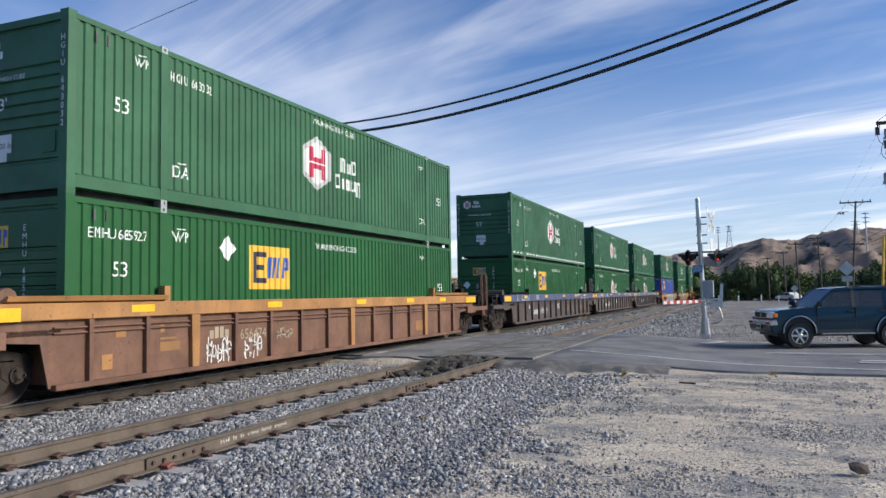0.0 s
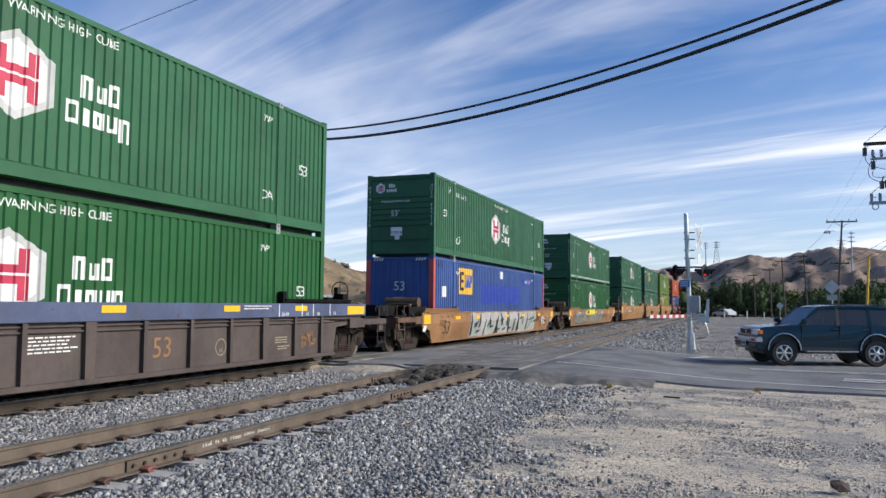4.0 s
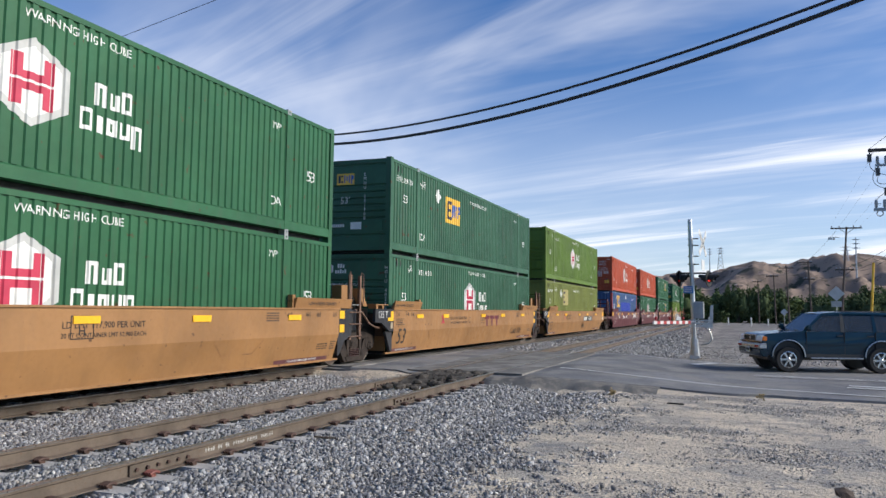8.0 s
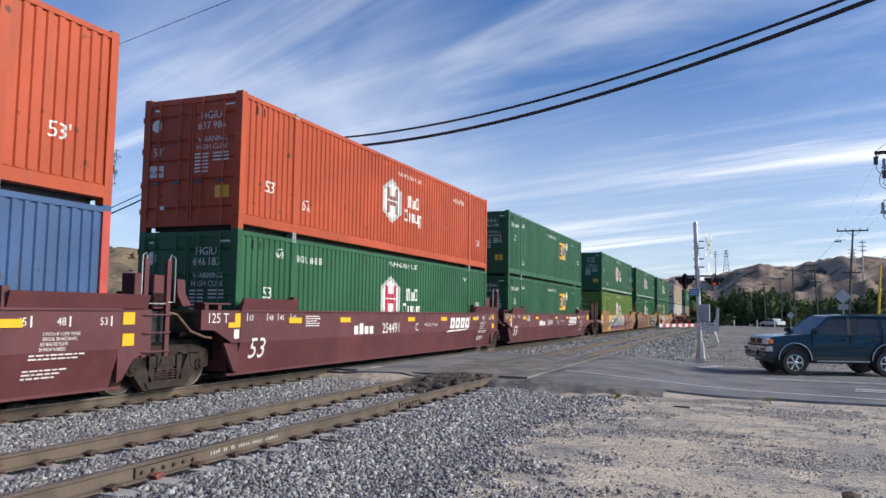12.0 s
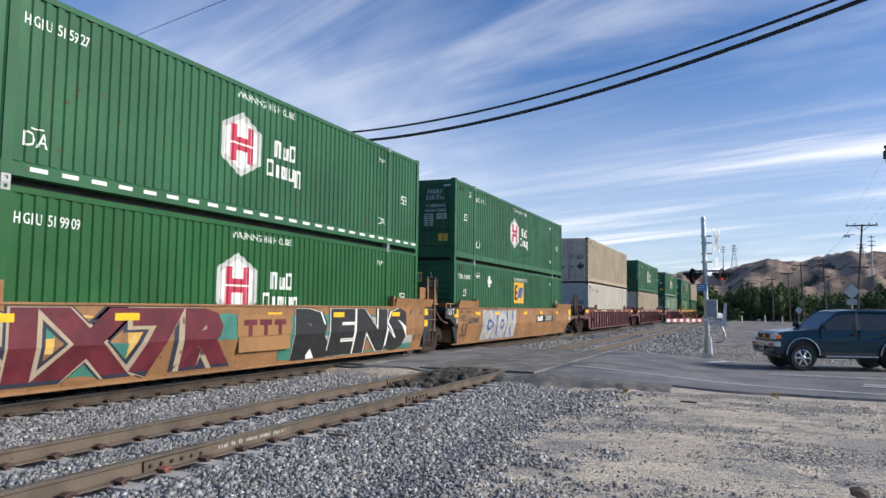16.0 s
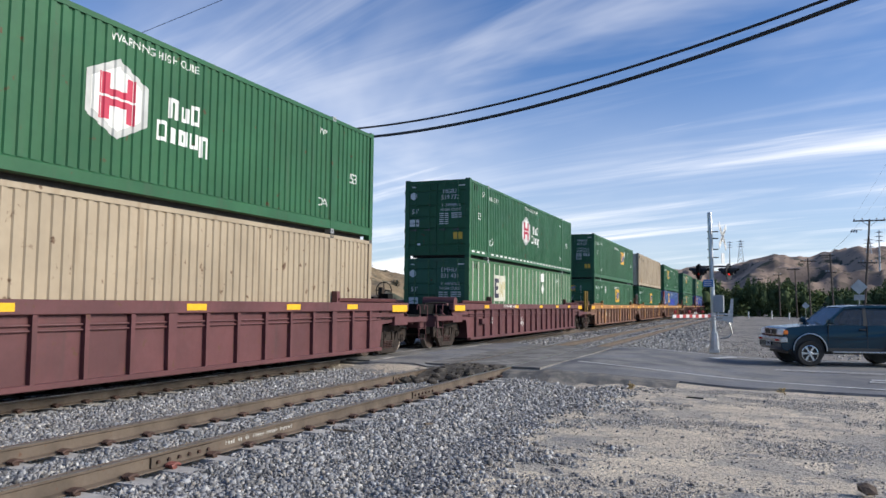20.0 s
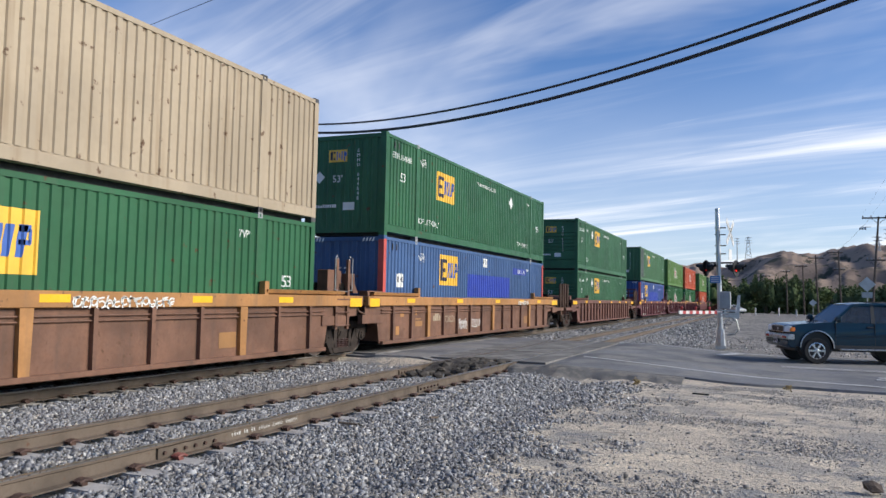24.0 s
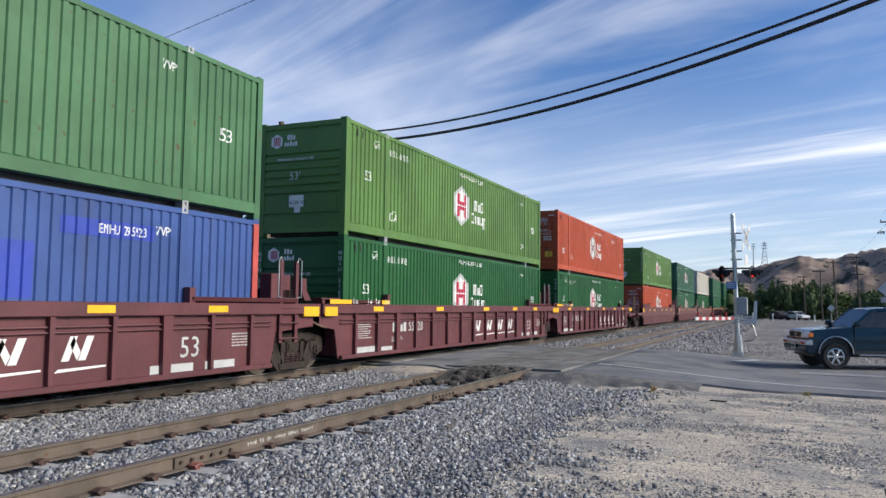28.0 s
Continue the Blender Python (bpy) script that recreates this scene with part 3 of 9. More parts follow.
stripe([(-4.4, 19.9), (-3.4, 19.5), (-1.8, 19.15), (0, 18.75), (3, 18.0), (8, 17.0 + 0.6), (30, 17.6)], 0.15, "road_white", "worn white edge line on the asphalt")
stripe([(-4.6, 27.4), (-2.8, 27.2), (-1.2, 26.9), (3, 26.6), (30, 25.8)], 0.10, "road_white", "faded white edge line on the asphalt")
stripe([(-1.35, 25.2), (-0.75, 26.7)], 0.30, "road_white", "worn white stop bar before the tracks")
stripe([(0.4, 22.6), (6, 22.4), (30, 22.1)], 0.10, "road_white", "faded white centre line on the asphalt")
stripe([(0.4, 22.3), (6, 22.1), (30, 21.8)], 0.10, "road_white", "faded white centre line on the asphalt")
stripe([(2.45, 20.4), (3.6, 20.3), (8, 20.0)], 0.28, "road_white", "worn white lane mark on the asphalt")
stripe([(2.35, 19.9), (3.6, 19.8), (8, 19.5)], 0.28, "road_white", "worn white lane mark on the asphalt")


# ---- railway ----
def rail_bm(bm, x, y0, y1, part_of):
    web = [(-0.07, -0.175), (0.07, -0.175), (0.068, -0.163), (0.012, -0.148), (0.009, -0.045), (0.034, -0.034), (0.036, -0.012)]
    if part_of == "side":
        poly = web + [(-a, b) for a, b in web[::-1] if b > -0.17]
        prism(bm, [(x + a, b) for a, b in poly], "y", y0, y1)
    else:
        prism(bm, [(x - 0.036, -0.0125), (x + 0.036, -0.0125), (x + 0.036, -0.004), (x + 0.030, 0.0), (x - 0.030, 0.0), (x - 0.036, -0.004)], "y", y0, y1)



def railway(cx, name, label, head, y_ties):
    root = thing(name, label, "railway track", kind="structure")
    for s in (-1, 1):
        x = cx + s * 0.755
        bm = bmesh.new()
        rail_bm(bm, x, -60, 460, "side")
        rail = part("rail", bm, "rail_side", root, "rust-brown steel rail")
        bm = bmesh.new()
        rail_bm(bm, x, -60, 460, "head")
        part("running_surface", bm, head, rail, "worn steel running surface")
    i0, i1 = y_ties
    for i in range(i0, i1):
        y = i * 0.61 + 0.03 * math.sin(i * 7.3)
        if ROAD_NEAR + 0.5 < y < ROAD_FAR - 0.2:
            continue

        def make_tie(bm):
            prism(bm, [(-0.13, -0.30), (0.13, -0.30), (0.115, -0.182), (-0.115, -0.182)], "x", -1.29, 1.29)
        tie = shared("tie", "", "tie_concrete", make_tie, root, at=pose(cx, y, 0, 0, 0, 0.8 * math.sin(i * 3.7)))
        if y > 24:
            continue
        for s in (-1, 1):
            for e in (-1, 1):
                def make_clip(bm):
                    # cast shoulder with a coiled spring clip through it, hugging the rail's foot
                    box(bm, 0.085, 0.135, -0.03, 0.03, -0.182, -0.150)
                    for x in (0.070, 0.105, 0.140):
                        pipe(bm, [(x, -0.062, -0.148), (x + 0.004, -0.02, -0.130), (x + 0.004, 0.02, -0.130), (x, 0.062, -0.148)], 0.017, 6)
                    pipe(bm, [(0.070, 0.062, -0.148), (0.105, 0.075, -0.145), (0.140, 0.062, -0.148)], 0.015, 5)
                shared("rail_clip", "", "clip_red" if (i == 10 and s == 1 and e == 1 and cx == NEAR_TRACK) else "clip_rust", make_clip, tie, "",
                       at=Matrix.Translation((s * 0.755, 0, 0)) @ Matrix.Rotation(0 if e == 1 else math.pi, 4, "Z"))
    return root


near_track = railway(NEAR_TRACK, "near_railway_track", "empty railway track with rusty rails on concrete ties", "rail_head", (-4, 100))
railway(TRAIN_TRACK, "train_railway_track", "railway track under the train on concrete ties", "rail_head_bright", (-4, 100))


def rail_joint(y, x):
    # bolted joint bars on the near rail
    bm = bmesh.new()
    box(bm, 0.010, 0.036, -0.45, 0.45, -0.15, -0.045)
    bar = part("joint_bar", bm, "rail_side", near_track, "bolted rusty joint bar", at=pose(x, y, 0))
    for k in range(6):
        bm = bmesh.new()
        tube(bm, (0.034, 0, 0), (0.060, 0, 0), 0.020, 6)
        part("bolt", bm, "clip_rust", bar, at=pose(0, -0.37 + k * 0.148, -0.095))


rail_joint(6.3, NEAR_TRACK + 0.755)
rail_joint(12.4, NEAR_TRACK + 0.755)
rail_joint(14.7, NEAR_TRACK - 0.755)


def paint_scribble():
    bm = bmesh.new()
    rnd = random.Random(4)
    y = 7.0
    for word in (4, 2, 2, 5, 5, 6):
        for _ in range(word):
            h = rnd.uniform(0.035, 0.05)
            w = rnd.uniform(0.02, 0.035)
            for _ in range(2):
                a, b = rnd.uniform(0, w), rnd.uniform(0, w)
                d = 0.006
                sheet(bm, [(0, y + a, -0.13), (0, y + a + d, -0.13), (0, y + b + d, -0.13 + h), (0, y + b, -0.13 + h)])
            sheet(bm, [(0, y, -0.11), (0, y + w, -0.105), (0, y + w, -0.098), (0, y, -0.104)])
            y += w + 0.017
        y += 0.055
    part("chalk_marks", bm, "mark_white", near_track, "white handwritten paint marks on the rail", at=pose(NEAR_TRACK + 0.755 + 0.0125, 0, 0.02))


paint_scribble()


def crossing_panels():
    for cx, lab in ((NEAR_TRACK, "near"), (TRAIN_TRACK, "train")):
        bm = bmesh.new()
        for a, b in ((-0.66, 0.66), (0.80, 1.5), (-1.5, -0.80)):
            n = 6
            for i in range(n):
                y0 = ROAD_NEAR + 0.3 + (ROAD_FAR - ROAD_NEAR - 0.6) * i / n
                y1 = ROAD_NEAR + 0.3 + (ROAD_FAR - ROAD_NEAR - 0.6) * (i + 1) / n - 0.02
                box(bm, cx + a, cx + b, y0, y1, -0.2, -0.008 + 0.004 * math.sin(i * 5 + a))
        setting("crossing_panel", bm, "crossing_asphalt", "patched grey crossing panels between the rails", "crossing panel")


crossing_panels()


# the beds in section: heaped over the ties, swept clear beside the rails
BED_X = [-17.0, -14.2, -13.0, -12.2, -11.9, -11.65, -11.3, -10.9, -10.5, -10.14, -9.85, -9.55, -9.0, -8.6, -8.0, -7.6, -7.3, -7.07, -6.9, -6.68, -6.31, -5.95, -5.75, -5.56, -5.40, -5.2, -5.05, -4.6, -4.0, -3.4]
BED_Z = [-0.60, -0.34, -0.25, -0.18, -0.23, -0.24, -0.20, -0.19, -0.20, -0.24, -0.225, -0.18, -0.22, -0.27, -0.20, -0.18, -0.225, -0.24, -0.225, -0.185, -0.175, -0.185, -0.225, -0.24, -0.22, -0.20, -0.180, -0.195, -0.235, -0.34]


def ballast_beds():
    # raised beds of crushed stone
    bm = bmesh.new()
    xs, zs = BED_X, BED_Z
    for y0, y1, st in ((-60, ROAD_NEAR + 0.2, 1.0), (ROAD_FAR - 0.1, 460, 6.0)):
        ys = []
        y = y0
        while y < y1:
            ys.append(y)
            y += st
        ys.append(y1)
        grid = [[bm.verts.new((x + (0.25 * noise.noise((x, y * 0.6, 2)) if i in (0, len(xs) - 1) else 0), y, z + 0.018 * noise.noise((x * 1.3, y * 0.9, 8)))) for i, (x, z) in enumerate(zip(xs, zs))] for y in ys]
        for a, b in zip(grid, grid[1:]):
            for k in range(len(xs) - 1):
                bm.faces.new((a[k], a[k + 1], b[k + 1], b[k]))
    setting("ballast_bed", bm, "ballast_bed", "bed of grey crushed stone under the tracks", "ballast", True)


ballast_beds()


def stones():
    """Crushed stone as real pieces, densest by the tracks, thinning out over the dirt."""
    rng = np.random.default_rng(5)
    base = np.array([(-1, 0, 0), (1, 0, 0), (0, -1, 0), (0, 1, 0), (0, 0, -1), (0, 0, 1)], float) * 0.68
    tri = np.array([(0, 2, 5), (2, 1, 5), (1, 3, 5), (3, 0, 5), (2, 0, 4), (1, 2, 4), (3, 1, 4), (0, 3, 4)])

    def field(n, x0, x1, y0, y1, size, keep, bury):
        x, y = rng.uniform(x0, x1, n), rng.uniform(y0, y1, n)
        k = (keep(x, y) > rng.uniform(0, 1, n)) & (np.hypot(x, y) > 6.2)
        x, y = x[k], y[k]
        m = len(x)
        s = size * np.minimum(rng.lognormal(0, 0.34, m), 2.0)
        v = base[None] * rng.uniform(0.45, 1.5, (m, 1, 3)) + rng.uniform(-0.34, 0.34, (m, 6, 3))
        v *= s[:, None, None]
        q = rng.normal(size=(m, 4))
        q /= np.linalg.norm(q, axis=1)[:, None]
        w_, a, b, c = q.T
        rot = np.stack([1 - 2 * (b * b + c * c), 2 * (a * b - c * w_), 2 * (a * c + b * w_), 2 * (a * b + c * w_), 1 - 2 * (a * a + c * c), 2 * (b * c - a * w_),
                        2 * (a * c - b * w_), 2 * (b * c + a * w_), 1 - 2 * (a * a + b * b)], 1).reshape(m, 3, 3)
        v = np.einsum("mij,mkj->mki", rot, v)
        z = np.array([max(ground_z(px, py), bed_z(px)) for px, py in zip(x, y)])
        v += np.stack([x, y, z + s * bury], 1)[:, None]
        return v

    def bed_z(x):
        return float(np.interp(x, BED_X + [-3.0], BED_Z + [-1.0]))

    def clear(x, y):
        ok = np.ones_like(x)
        for cx in (NEAR_TRACK, TRAIN_TRACK):
            for s in (-1, 1):
                ok[np.abs(x - cx - s * 0.755) < 0.10] = 0
            # ties stand a little clear of the stones
            on_tie = (np.abs(np.abs(x - cx) - 0.775) < 0.36) & (np.abs((y / 0.61) - np.round(y / 0.61)) < 0.18)
            ok[on_tie] *= 0.12
            off_end = (x - cx > 0.9) & (x - cx < 1.36) & (np.abs((y / 0.61) - np.round(y / 0.61)) < 0.19)
            ok[off_end] *= 0.35
        return ok

    def patch(x, y):
        # gravel lies in drifts across the lot
        return (0.5 + 0.20 * np.sin(y * 1.3 + x * 0.7 + 0.6 * np.sin(x * 1.1)) + 0.20 * np.sin(y * 2.7 - x * 1.9 + 1.1 * np.sin(x * 0.8)) + 0.20 * np.sin(y * 5.1 + x * 3.3 + 1.3 * np.sin(y * 1.7)) * np.sin(x * 2.2 - y * 1.1)
                + 0.13 * np.sin(x * 9 + y * 7) * np.sin(y * 8 - x * 6))

    def edge(x, y):
        lim = -2.90 - 0.30 * np.clip((9.0 - y) / 4.0, 0, 1) + 0.30 * np.sin(y * 0.9 + 1.0) + 0.15 * np.sin(y * 3.1)
        near = np.clip((lim - x) / 0.9 + 0.5, 0, 1)
        spill = np.clip((lim + 1.9 - x) / 2.2, 0, 1) * np.clip(patch(x, y) * 2.4 - 0.95, 0.02, 1)
        return np.maximum(near, 0.45 * spill)

    def laid(sets, name, material, label):
        v = np.concatenate(sets).reshape(-1, 3)
        f = (tri[None] + 6 * np.arange(len(v) // 6)[:, None, None]).reshape(-1, 3)
        me = bpy.data.meshes.new(name)
        me.vertices.add(len(v))
        me.vertices.foreach_set("co", v.ravel())
        me.loops.add(f.size)
        me.loops.foreach_set("vertex_index", f.ravel())
        me.polygons.add(len(f))
        me.polygons.foreach_set("loop_start", np.arange(0, f.size, 3))
        me.update(calc_edges=True)
        me.materials.append(MATS[material])
        tagged(new(name, me), label, "gravel", kind="stuff")

    laid([field(134000, -9.4, 0.6, 3.2, 12.5, 0.0275, lambda x, y: clear(x, y) * edge(x, y), 0.12),
          field(52000, -12.5, 0.6, 12.5, ROAD_NEAR - 0.1, 0.031, lambda x, y: clear(x, y) * edge(x, y), 0.12),
          field(20000, -12.5, -9.4, 4.5, 12.5, 0.034, lambda x, y: clear(x, y), 0.12),
          field(16000, -9.6, -2.0, ROAD_FAR + 0.3, 40, 0.042, lambda x, y: clear(x, y), 0.12),
          field(9000, -9.6, -1.0, 40, 90, 0.07, lambda x, y: clear(x, y) * np.clip(1.2 - (x + 3.5), 0, 1), 0.10)],
         "ballast_stones", "ballast_stone", "loose grey crushed stones along the tracks")
    laid([field(150000, -3.6, 4.6, 5.0, 16.8, 0.0135, lambda x, y: np.clip(patch(x, y) * 2.6 - 1.2, 0.03, 1) * np.clip(1.05 - 0.12 * x, 0.4, 1), 0.02),
          field(5200, -3.6, 5.0, 5.0, 16.8, 0.027, lambda x, y: np.clip(patch(x, y) - 0.25, 0, 1), 0.05),
          field(3500, -2.0, 4.0, ROAD_FAR + 0.5, 40, 0.035, lambda x, y: patch(x, y), 0.12)],
         "scattered_gravel", "dusty_stone", "small dusty stones scattered over the dirt")


stones()

# ---- containers ----
LEN, HALF, TALL = 16.154, 1.295, 2.896
BAYS = ((0.13, 1.99, 9), (2.17, 13.984, 56), (14.164, 16.024, 9))


def flute_points():
    pts = []
    for a, b, n in BAYS:
        p = (b - a) / n
        for i in range(n):
            y = a + p * i
            pts += [(y, 0.0), (y + p * 0.46, 0.0), (y + p * 0.56, -0.030), (y + p * 0.90, -0.030)]
        pts.append((b, 0.0))
    return pts


FLUTES = flute_points()
FLUTE_Y, FLUTE_X = [p[0] for p in FLUTES], [p[1] for p in FLUTES]


def flute(y):
    return float(np.interp(y, FLUTE_Y, FLUTE_X))


def side_wall(bm, s):
    for a, b, n in BAYS:
        pts = [p for p in FLUTES if a - 1e-6 <= p[0] <= b + 1e-6]
        lo = [bm.verts.new((s * (HALF - 0.012 + x), y, 0.33)) for y, x in pts]
        hi = [bm.verts.new((s * (HALF - 0.012 + x), y, TALL - 0.115)) for y, x in pts]
        for i in range(len(pts) - 1):
            bm.faces.new((lo[i], lo[i + 1], hi[i + 1], hi[i]))


def panel_wall(bm, s):
    box(bm, s * (HALF - 0.05), s * (HALF - 0.02), 0.13, LEN - 0.13, 0.33, TALL - 0.11)


def front_wall(bm):
    # the closed end: a plain sheet with horizontal pressed grooves
    zs = [(0.16, 0), (0.50, 0), (0.52, 0.035), (0.56, 0.035), (0.58, 0)]
    for z in (1.02, 1.22, 1.42, 1.62, 1.82, 2.02):
        zs += [(z, 0), (z + 0.015, 0.04), (z + 0.055, 0.04), (z + 0.075, 0)]
    zs += [(2.66, 0), (2.68, 0.03), (2.74, 0.03)]
    a = [bm.verts.new((-HALF + 0.16, 0.02 + d, z)) for z, d in zs]
    b = [bm.verts.new((HALF - 0.16, 0.02 + d, z)) for z, d in zs]
    for i in range(len(zs) - 1):
        bm.faces.new((a[i], b[i], b[i + 1], a[i + 1]))


def flat_end(bm):
    xs = np.linspace(-HALF + 0.15, HALF - 0.15, 9)
    lo, hi = [], []
    for i, x in enumerate(xs[:-1]):
        w = xs[1] - xs[0]
        for f, d in ((0, 0.02), (0.45, 0.02), (0.55, 0.05), (0.9, 0.05)):
            lo.append(bm.verts.new((x + f * w, d, 0.16)))
            hi.append(bm.verts.new((x + f * w, d, 2.74)))
    for i in range(len(lo) - 1):
        bm.faces.new((lo[i], lo[i + 1], hi[i + 1], hi[i]))


def door_leaf(bm, s):
    x0, x1 = (0.012, HALF - 0.10) if s > 0 else (-HALF + 0.10, -0.012)
    zs = [(0.18, 0)]
    for z in (0.42, 1.02, 1.45, 1.88, 2.42):
        zs += [(z, 0), (z + 0.02, 0.03), (z + 0.06, 0.03), (z + 0.08, 0)]
    zs += [(2.74, 0)]
    a, b = [bm.verts.new((x0, 0.03 + d, z)) for z, d in zs], [bm.verts.new((x1, 0.03 + d, z)) for z, d in zs]
    for i in range(len(zs) - 1):
        bm.faces.new((a[i], b[i], b[i + 1], a[i + 1]))
    box(bm, x0, x0 + 0.05, 0.012, 0.06, 0.17, 2.75)
    box(bm, x1 - 0.05, x1, 0.012, 0.06, 0.17, 2.75)


def lock_rod(bm, x):
    tube(bm, (x, -0.012, 0.10), (x, -0.012, 2.82), 0.017, 6)
    for z in (0.14, 0.62, 1.28, 1.95, 2.55, 2.78):
        box(bm, x - 0.04, x + 0.04, -0.022, 0.03, z - 0.022, z + 0.022)


def container(paint_name, end, label, post=None, end_paint=None, flat=False, cap="galvanised", fitting=None):
    """A 53 ft box: origin under the middle of the near end. end: 'closed' or 'doors' for the end that faces backwards along the train."""
    post, end_paint, fitting = post or paint_name, end_paint or paint_name, fitting or paint_name
    root = thing("container", label, "container", "containers on the train")
    for s in (1, -1):
        shared("side_wall", (s, flat), paint_name, (lambda bm: panel_wall(bm, s)) if flat else (lambda bm: side_wall(bm, s)), root)
        shared("top_rail", s, paint_name, lambda bm: box(bm, s * (HALF - 0.06), s * HALF, 0.15, LEN - 0.15, TALL - 0.125, TALL - 0.035), root)

        def bottom(bm):
            prism(bm, [(s * (HALF - 0.09), 0.09), (s * HALF, 0.11), (s * (HALF - 0.004), 0.30), (s * (HALF - 0.035), 0.335), (s * (HALF - 0.09), 0.335)], "y", 0.15, LEN - 0.15)
        shared("bottom_rail", s, paint_name, bottom, root)
        for k, y in enumerate((0.0, LEN - 0.16)):
            shared("corner_post", (s, k), post, lambda bm: box(bm, s * (HALF - 0.17), s * (HALF + 0.001), y, y + 0.16, 0.10, TALL - 0.10), root)
    # fittings stand out on the side that faces the camera; those behind are one piece
    def back_fittings(bm):
        for y in (2.08, LEN - 2.08):
            box(bm, -HALF - 0.004, -HALF + 0.07, y - 0.085, y + 0.085, 0.0, TALL)
        for y in (0.085, LEN - 0.085):
            for z in (0.0, TALL - 0.12):
                box(bm, -HALF + 0.002, -HALF + 0.175, y - 0.087, y + 0.087, z, z + 0.12)
    tagged(shared("back_fitting", "", fitting, back_fittings, root), kind="stuff")
    for k, y in enumerate((2.08, LEN - 2.08)):
        shared("lift_post", k, paint_name, lambda bm: box(bm, HALF - 0.07, HALF + 0.004, y - 0.085, y + 0.085, 0.12, TALL - 0.115), root)
        for z in (0.0, TALL - 0.115):
            def cast_bm(bm):
                # a block with an oval eye sunk into its face
                box(bm, HALF - 0.16, HALF - 0.02, y - 0.075, y + 0.075, z, z + 0.115)
                for a, b, c, d in ((-0.075, -0.028, 0, 0.115), (0.028, 0.075, 0, 0.115), (-0.028, 0.028, 0, 0.03), (-0.028, 0.028, 0.085, 0.115)):
                    box(bm, HALF - 0.02, HALF + 0.006, y + a, y + b, z + c, z + d)
            shared("corner_casting", (k, z), cap, cast_bm, root)
    for y in (0.0, LEN - 0.17):
        for z in (0.0, TALL - 0.12):
            shared("corner_block", (y, z), fitting, lambda bm: box(bm, HALF - 0.175, HALF - 0.002, y - 0.002, y + 0.172, z, z + 0.12), root)
    shared("roof", "", paint_name, lambda bm: box(bm, -HALF + 0.04, HALF - 0.04, 0.1, LEN - 0.1, TALL - 0.09, TALL - 0.03), root)
    # lower box closes the gap below; its near-black colour stands for shade
    shared("underframe", "", "shadow_steel", lambda bm: (box(bm, -HALF + 0.12, HALF - 0.12, 0.1, LEN - 0.1, 0.10, 0.26), box(bm, -HALF + 0.25, HALF - 0.25, 0.2, LEN - 0.2, 0.004, 0.10)), root)
    shared("end_sill", 0, end_paint, lambda bm: box(bm, -HALF + 0.17, HALF - 0.17, 0.0, 0.10, 0.08, 0.18), root)
    shared("end_header", 0, end_paint, lambda bm: box(bm, -HALF + 0.17, HALF - 0.17, 0.0, 0.10, TALL - 0.16, TALL - 0.04), root)
    shared("far_end_wall", "", end_paint, lambda bm: box(bm, -HALF + 0.15, HALF - 0.15, LEN - 0.06, LEN - 0.02, 0.1, TALL - 0.06), root)
    for y in (0.55, 0.80):
        shared("tie_loop", y, "steel_dark", lambda bm: box(bm, HALF - 0.02, HALF + 0.004, y - 0.02, y + 0.02, TALL - 0.38, TALL - 0.20), root)
    if end == "doors":
        for s in (-1, 1):
            leaf = shared("door", s, end_paint, lambda bm: door_leaf(bm, s), root, "ribbed steel door leaf")
            for d in (0.30, 0.85):
                shared("lock_rod", (s, d), end_paint if end_paint in ("white_door", "cream_door") else fitting, lambda bm: lock_rod(bm, s * d), leaf)
                shared("door_handle", (s, d), "steel_dark", lambda bm: (box(bm, s * d - 0.20, s * d + 0.05, -0.035, -0.015, 1.00, 1.035), box(bm, s * d - 0.03, s * d + 0.03, -0.04, 0.02, 0.98, 1.06)), leaf)
            for z in (0.42, 1.0, 1.75, 2.45):
                shared("hinge", (s, z), end_paint if end_paint in ("white_door", "cream_door") else fitting, lambda bm: (box(bm, s * (HALF - 0.13), s * (HALF + 0.02), -0.012, 0.03, z - 0.04, z + 0.04), tube(bm, (s * (HALF + 0.005), -0.004, z - 0.06), (s * (HALF + 0.005), -0.004, z + 0.06), 0.018, 6)), leaf)
    elif end == "flat":
        shared("front_wall", "flat", end_paint, flat_end, root)
    else:
        shared("front_wall", "ribbed", end_paint, front_wall, root, "closed end pressed in horizontal ribs")
        shared("inspection_box", "", end_paint, lambda bm: box(bm, 0.78, 1.04, 0.0, 0.05, 0.66, 1.0), root)
    if flat:
        for i in range(26):
            y = 0.42 + i * 0.612
            if min(abs(y - 2.08), abs(y - LEN + 2.08)) < 0.12:
                continue
            shared("side_stake", "", "pale_post" if flat == "pale" else paint_name, lambda bm: box(bm, HALF - 0.022, HALF - 0.002, -0.034, 0.034, 0.34, TALL - 0.12), root, at=pose(0, y, 0))
    return root


